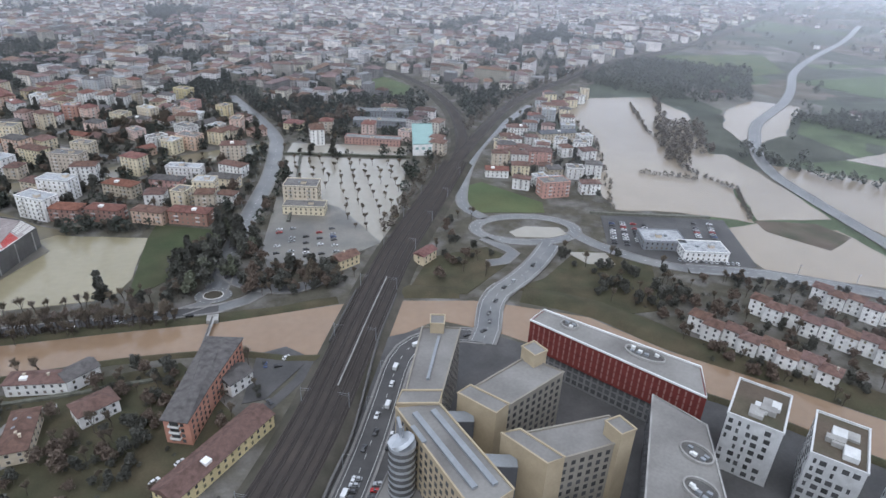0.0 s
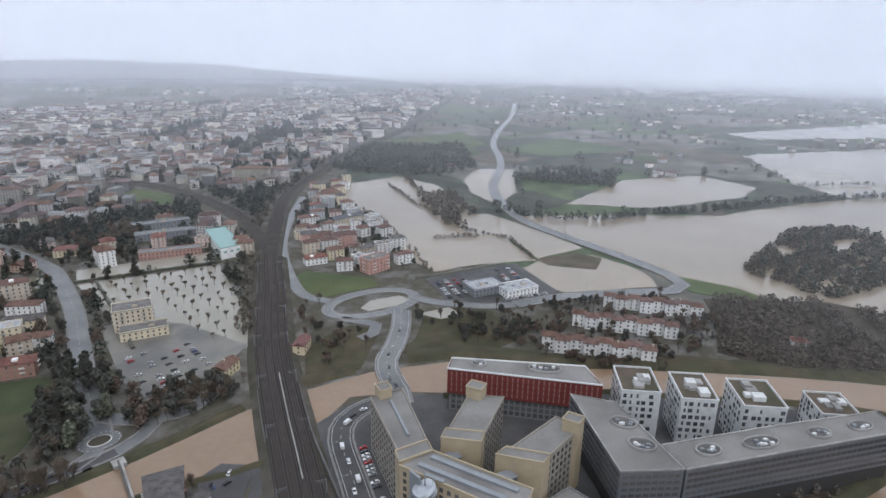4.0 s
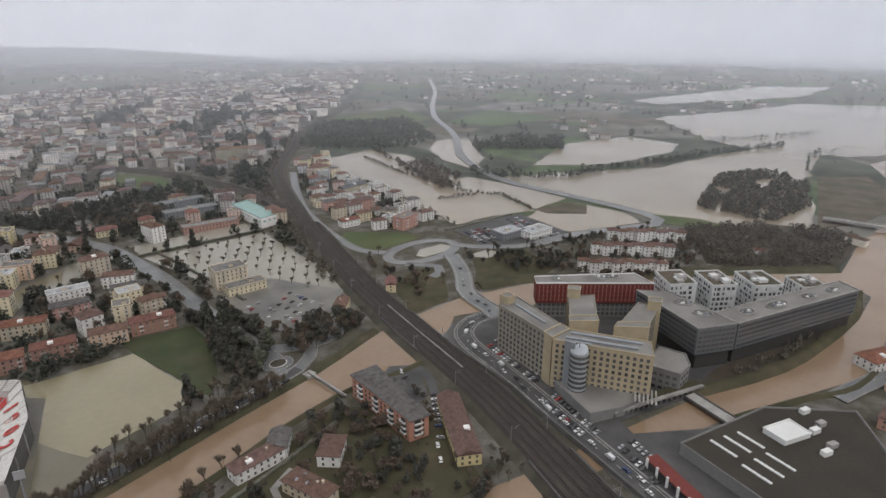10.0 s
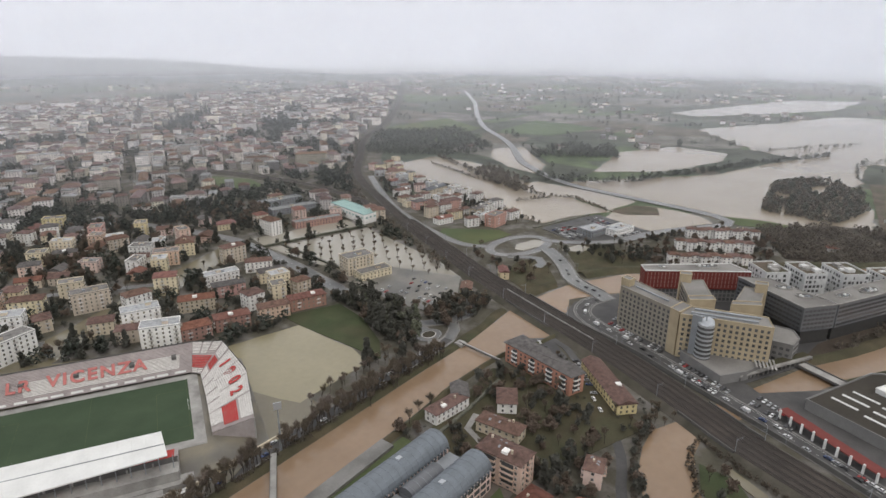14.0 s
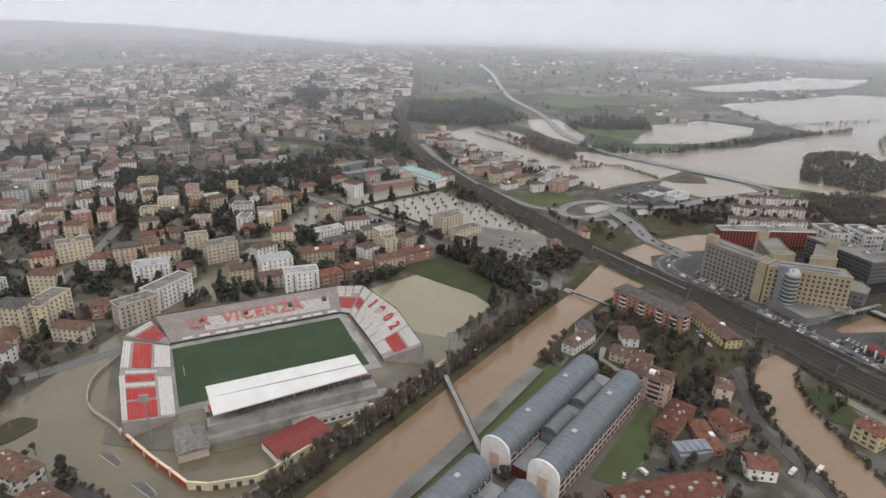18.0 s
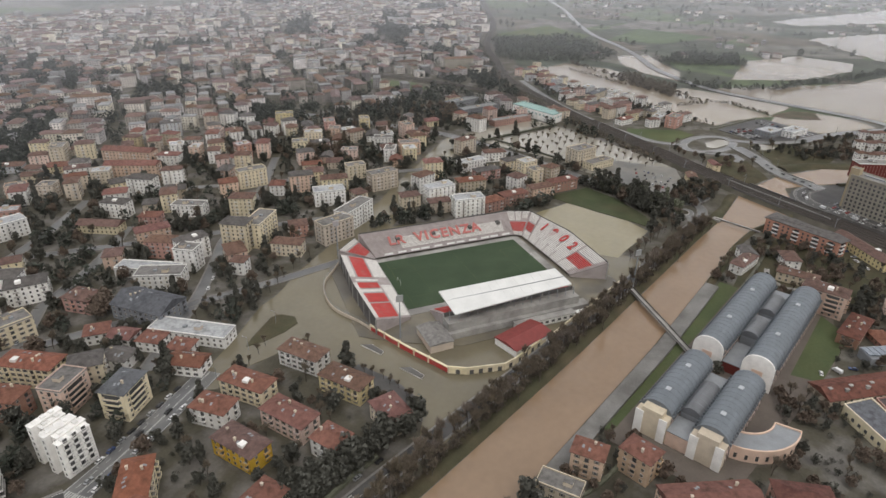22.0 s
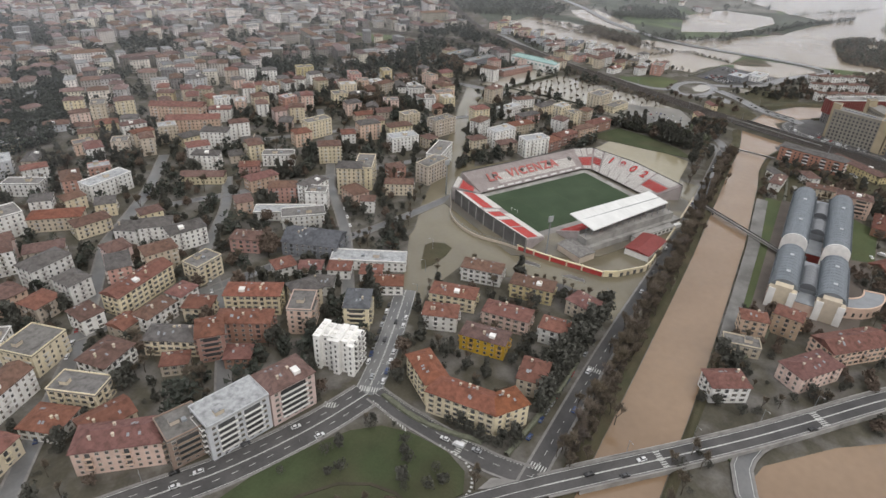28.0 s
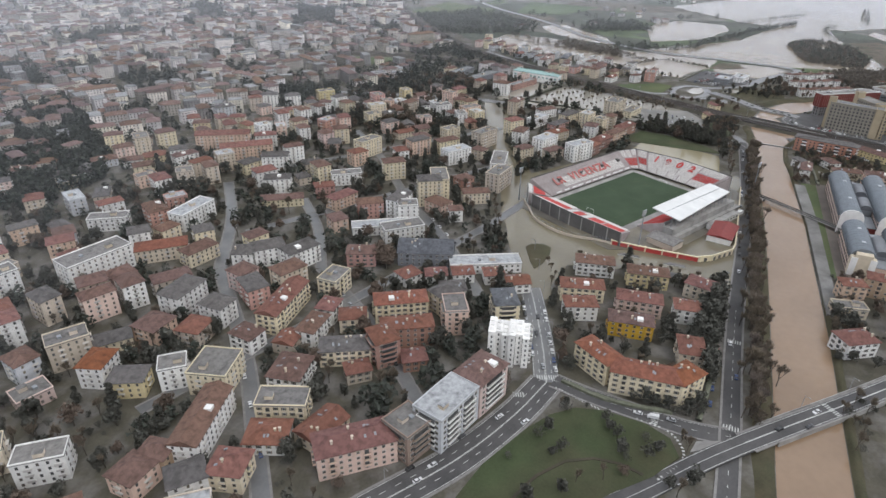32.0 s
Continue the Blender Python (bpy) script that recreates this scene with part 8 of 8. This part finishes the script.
M_FARGREEN = mat("far_woodland", (0.092, 0.098, 0.078), 0.9, spread=0.4, scale=0.05, fine=0.4, bump=0, island=True, spin=0.5)
M_TOWNGREEN = mat("town_garden_leaf", (0.056, 0.062, 0.050), 0.9, spread=0.5, scale=0.05, fine=0.4, bump=0, island=True, spin=0.6)
M_FARBROWN = mat("far_bare_wood", (0.13, 0.11, 0.088), 0.9, spread=0.4, scale=0.05, fine=0.4, bump=0, island=True, spin=0.5)
woods("wood_in_flood", fill([(476, 222), (564, 234), (660, 246), (728, 205), (696, 136), (557, 115), (462, 140)], 6.0, 0.68), M_FARBROWN, "dark leafless wood standing in the flooded fields")
woods("wood_in_flood_evergreens", fill([(476, 222), (564, 234), (660, 246), (728, 205), (696, 136), (557, 115), (462, 140)], 10.0, 0.85), M_FARGREEN, "dark evergreens in the drowned wood")
woods("northern_wood", fill([(430, 880), (638, 1056), (800, 950), (640, 740), (520, 760)], 10.5, 1.25), M_FARGREEN, "dark evergreen wood beside the railway")
woods("town_wood", fill([(-384, 1005), (-318, 1054), (-285, 1030), (-348, 917), (-419, 823), (-463, 816), (-500, 815), (-520, 900)], 6.5, 1.3) + fill([(-410, 1007), (-370, 925), (-404, 842), (-454, 892)], 7, 1.2) + fill([(-332, 1083), (-251, 1111), (-340, 930), (-433, 841), (-500, 832), (-480, 930)], 8, 1.25) + fill([(-292, 1171), (-274, 1058), (-327, 960), (-365, 1003)], 8, 1.2) + fill([(-318, 1306), (-255, 1558), (-171, 1577), (-155, 1355), (-252, 1233)], 10, 1.3) + fill([(-228, 1482), (-148, 1315), (-209, 1194), (-290, 1320)], 8, 1.2) + fill([(678, 1560), (690, 1400), (562, 1240), (520, 1383)], 9, 1.3) + fill([(-54, 1010), (-49, 950), (-114, 821), (-150, 796), (-170, 850)], 7, 1.3), M_TOWNGREEN, "dark evergreen wood among the houses")
woods("estate_trees", fill([(440, 640), (486, 644), (438, 536), (372, 504), (395, 558), (421, 619)], 8, 0.9), M_FARBROWN, "bare trees by the flooded meadow")
woods("hamlet_wood", fill([(621, 655), (690, 655), (760, 655), (790, 560), (698, 505), (640, 590)], 10, 1.2), M_FARGREEN, "wooded hamlet by the ring road")
woods("tree_belt", along([(478, 545), (470, 485), (492, 447), (538, 408), (606, 390), (650, 359), (772, 322), (986, 214)], 4.0, 1.0, 6), M_FARGREEN, "belt of dark trees between flooded fields")
woods("hedge_rows", along([(445, 733), (400, 614), (389, 552)], 4, 0.5, 2) + along([(430, 640), (389, 552), (366, 493)], 4, 1.0, 7) + along([(366, 493), (371, 463), (381, 429), (347, 366)], 3.5, 0.5, 1.5) + along([(317, 482), (363, 455)], 3.5, 0.55, 1) + along([(250, 410), (318, 575), (335, 690)], 8, 0.6, 3)
      + along([(497, 760), (440, 640)], 5, 0.7, 3), M_FARBROWN, "half-drowned bare hedgerows")
woods("park_scrub", fill([(384, 210), (428, 166), (456, 138), (470, 62), (350, 68), (312, 112), (298, 158), (346, 182)], 5.5, 0.7), M_FARBROWN, "brown leafless scrub by the weir")
woods("lake_trees", along([(774, 150), (900, 165), (1000, 120)], 14, 0.7, 1) + along([(942, 334), (1080, 240), (1200, 180)], 9, 0.8, 6) + along([(1100, 60), (1400, 20)], 10, 0.8, 8), M_FARGREEN, "line of trees along the far water")
woods("rail_thicket", along([(60, 395), (100, 470), (140, 560), (165, 640)], 4, 0.7, 5) + along([(190, 640), (270, 760), (400, 890), (560, 1040)], 5, 0.8, 8), M_FARBROWN, "thicket of bare bushes on the railway bank")
M_SCRUB = mat("bank_scrub", (0.092, 0.074, 0.056), 0.9, spread=0.5, scale=0.1, fine=0.8, bump=0, island=True, spin=0.6)
woods("riverside_scrub", along([(-505, 292.5), (-412, 294.5), (-200, 296), (-72, 300)], 1.9, 0.42, 2.2), M_SCRUB, "brown leafless undergrowth along the river bank")
woods("garden_bank_scrub", along([(-58, 135), (-68, 134), (-93, 123), (-114, 107), (-127, 95), (-140, 84)], 1.5, 0.36, 1.8) + along([(-64, 160), (-97, 153), (-119, 142), (-137, 126), (-152, 110), (-168, 94)], 1.6, 0.32, 1.2) + along([(-52, 134), (-61, 118), (-72, 92), (-86, 64)], 1.6, 0.38, 1.5), M_SCRUB, "brown bushes on both banks of the garden river")
woods("point_thicket", along([(306, 52), (245, 50), (160, 70), (110, 92)], 4, 0.6, 4) + fill([(160, 72), (250, 52), (290, 60), (262, 66), (170, 92)], 6, 0.5), M_FARBROWN, "bushes on the river point below the campus")
spots = [(x + rt.uniform(-10, 10), y + rt.uniform(-10, 10), rt.uniform(0.8, 1.5)) for x, y in green_spots for k in range(3)]
for k in range(23000):
    x, y = rt.uniform(-1000, 2600), 420 + 2900 * rt.random() ** 1.5
    if left_of_railway(x, y) and noise.noise((x * 0.006, y * 0.006, 9.0)) > -0.45 and not (x < -0.42 * (y - 150) - 420 and x < -560) and clear(x, y, 2):
        lush = 1.0 + 0.9 * max(0.0, noise.noise((x * 0.011, y * 0.011, 21.0)))
        spots.append((x, y, rt.uniform(0.6, 1.25) * lush))
woods("town_greenery", spots, M_TOWNGREEN, "dark garden trees among the distant houses")
spots = []
for k in range(16000):
    x, y = rt.uniform(450, 4200), rt.uniform(-400, 3900)
    if not left_of_railway(x, y) and abs(noise.noise((x * 0.005, y * 0.005, 6.0))) < 0.07 and clear(x, y, 4):
        spots.append((x, y, rt.uniform(0.7, 1.5)))
woods("field_hedges", spots, M_FARGREEN, "hedges and trees between far fields")


# ---- cars ----
def car_parts(color, van=False):
    L, W, H = (5.2, 2.0, 2.2) if van else (4.3, 1.75, 1.45)
    s = Shape()
    prof = [(-L / 2, 0.35), (L / 2, 0.35), (L / 2, 0.75), (L / 2 - 0.9, 0.95), (-L / 2 + 0.2, 1.0), (-L / 2, 0.8)] if not van else [(-L / 2, 0.4), (L / 2, 0.4), (L / 2, 1.0), (L / 2 - 0.7, 1.3), (L / 2 - 1.2, H), (-L / 2, H)]
    n = len(prof)
    s.add([(x, -W / 2, z) for x, z in prof] + [(x, W / 2, z) for x, z in prof], [tuple(range(n)), tuple(range(2 * n - 1, n - 1, -1))] + [(i, n + i, n + (i + 1) % n, (i + 1) % n) for i in range(n)])
    for a in (-1, 1):
        for b in (-1, 1):
            s.tube((a * L * 0.31, b * (W / 2 - 0.12), 0.33), (a * L * 0.31, b * (W / 2 + 0.02), 0.33), 0.33, 0.33, 10, 1)
    body = s.mesh("body", [color, M_BLACK])
    g_ = Shape()
    x0, x1 = (-L / 2 + 0.35, L / 2 - 1.25) if not van else (L / 2 - 1.6, L / 2 - 0.65)
    z0, z1 = (0.97, H) if not van else (1.25, 1.95)
    g_.add([(x0, -W / 2 + 0.08, z0), (x1, -W / 2 + 0.08, z0), (x1, W / 2 - 0.08, z0), (x0, W / 2 - 0.08, z0),
            (x0 + 0.45, -W / 2 + 0.25, z1), (x1 - 0.75, -W / 2 + 0.25, z1), (x1 - 0.75, W / 2 - 0.25, z1), (x0 + 0.45, W / 2 - 0.25, z1)],
           [(0, 1, 5, 4), (1, 2, 6, 5), (2, 3, 7, 6), (3, 0, 4, 7)], 0)
    k = [g_.v[i] for i in (4, 5, 6, 7)]
    g_.add([(x, y, z + 0.01) for x, y, z in k], [(0, 1, 2, 3)], 1)
    return body, g_.mesh("cabin", [M_GLASS, color]), L, W


CAR_COLOURS = [("white", (0.70, 0.70, 0.70)), ("silver grey", (0.36, 0.37, 0.38)), ("dark grey", (0.06, 0.06, 0.065)), ("black", (0.02, 0.02, 0.022)), ("red", (0.35, 0.02, 0.02)), ("blue", (0.04, 0.07, 0.18))]
CARS = [(w_, *car_parts(mat("car_paint_" + w_.replace(" ", "_"), c_, 0.3, 0.2, spread=0.1, bump=0, spec=0.6))) for w_, c_ in CAR_COLOURS]
VAN = ("white", *car_parts(mat("car_paint_white", (0.7, 0.7, 0.7)), True))
rc = random.Random(3)


def car(x, y, rot, z, van=False):
    word, body, cabin, L, W = VAN if van else CARS[rc.choice((0, 0, 0, 0, 0, 1, 1, 1, 2, 2, 2, 3, 3, 4, 5))]
    ob = thing("van" if van else "car", pose(x, y, z, 0, 0, rot), "%s %s on wet asphalt" % (word, "delivery van" if van else "passenger car"), "van" if van else "car", "cars")
    part("body", body, ob)
    part("cabin", cabin, ob)


def parked(ax, ay, bx, by, n, turn, z=0.2, fill_=0.85):
    for k in range(n):
        if rc.random() < fill_:
            t = (k + 0.5) / n
            car(ax + (bx - ax) * t, ay + (by - ay) * t, turn + rc.uniform(-3, 3), z)


parked(60, 232, 36, 180, 22, 160, 0.35)
parked(54, 240, 30, 184, 20, 160, 0.35)
parked(24, 170, 6, 134, 12, 165, 0.35)
parked(16, 174, 0, 140, 12, 165, 0.35)
parked(4, 122, -12, 96, 9, 165, 0.35)
parked(12, 120, -2, 96, 8, 165, 0.35)
parked(-26, 80, -48, 34, 12, 65, 0.5)
for x, y, a in ((38, 226, 66), (20, 188, 66), (70, 259, -10), (100, 268, 70), (110, 288, 50), (128, 308, 50), (4, 152, 65), (-12, 112, 65), (94, 260, 30), (-3, 134, 65), (-26, 88, 62)):
    car(x, y, a, 0.95 if y > 262 and x > 90 else 0.55)
car(34, 212, 66, 0.55, True), car(10, 166, 64, 0.55, True), car(56, 254, 20, 0.55, True)
for r_ in range(5):
    parked(-16 + r_ * 10, 352 + r_ * 2, -12 + r_ * 9, 410, 11, 10, 0.3, 0.42)
for x, y, a, v in ((42, 238, 64, 1), (26, 196, 66, 0), (14, 172, 64, 0), (2, 148, 64, 0), (-8, 122, 64, 1), (-20, 98, 62, 0), (-36, 64, 62, 0), (28, 206, 246, 0), (-14, 104, 244, 0), (62, 258, 190, 0), (84, 258, 10, 0), (102, 276, 60, 0), (120, 302, 45, 0), (148, 326, 50, 0),
                   (-60, 187, 45, 0), (-52, 195, 45, 0), (-30, 217, 45, 0), (-14, 250, 10, 0), (-10, 256, 40, 0), (-20, 252, 90, 0)):
    car(x, y, a, 0.3 if x < 0 and y > 180 else 0.95 if x > 98 else 0.55, bool(v))
for k in range(26):
    x = rc.uniform(-390, -60)
    car(x, 303 + (x + 300) * 0.012 + rc.choice((-2.6, 2.6)), rc.choice((0, 180)) + rc.uniform(-4, 4), 0.32)
for r_ in range(4):
    parked(218 + r_ * 8, 346 - r_ * 4, 236 + r_ * 7, 386 - r_ * 4, 10, -20, 0.25, 0.85)
parked(286, 345, 300, 375, 8, -20, 0.25)
parked(296, 340, 310, 368, 8, -20, 0.25)
parked(250, 318, 290, 304, 12, 70, 0.2)
parked(-16, 226, -48, 196, 9, 120, 0.3)
for x, y, a in ((-550, 404, -25), (-548, 392, -25), (-505, 396, 25), (-478, 408, 25), (-519, 345, 92), (-517, 330, 92), (-470, 303, 0), (-440, 307, 0), (-495.6, 271, -39), (-483.4, 267.5, 141), (-503.4, 284, 141), (-421.5, 205.5, -42), (-600, 422, -30),
                (-590, 420, 150), (-462, 412, 25), (-618, 436, 150)):
    car(x, y, a, 2.25 if y < 290 else 0.4)
parked(-556, 420, -534, 412, 7, 60, 0.1)
parked(-500, 314, -412, 313, 14, 0, 0.1, 0.6)
car(-519, 338, 95, 0.42, True)
for ax, ay, bx, by, n_ in ((-500, 403, -448, 426, 9), (-508, 388, -452, 411, 8), (-628, 478, -560, 552, 9), (-548, 452, -488, 534, 8), (-420, 470, -365, 530, 6), (-600, 430, -556, 409, 5)):
    parked(ax, ay, bx, by, n_, math.degrees(math.atan2(by - ay, bx - ax)), 0.3, 0.75)
for x, y in ((-206, 176), (-198, 170), (-170, 128), (-160, 120), (-150, 110), (-214, 182)):
    car(x, y, rc.uniform(0, 180), 0.2, rc.random() < 0.3)
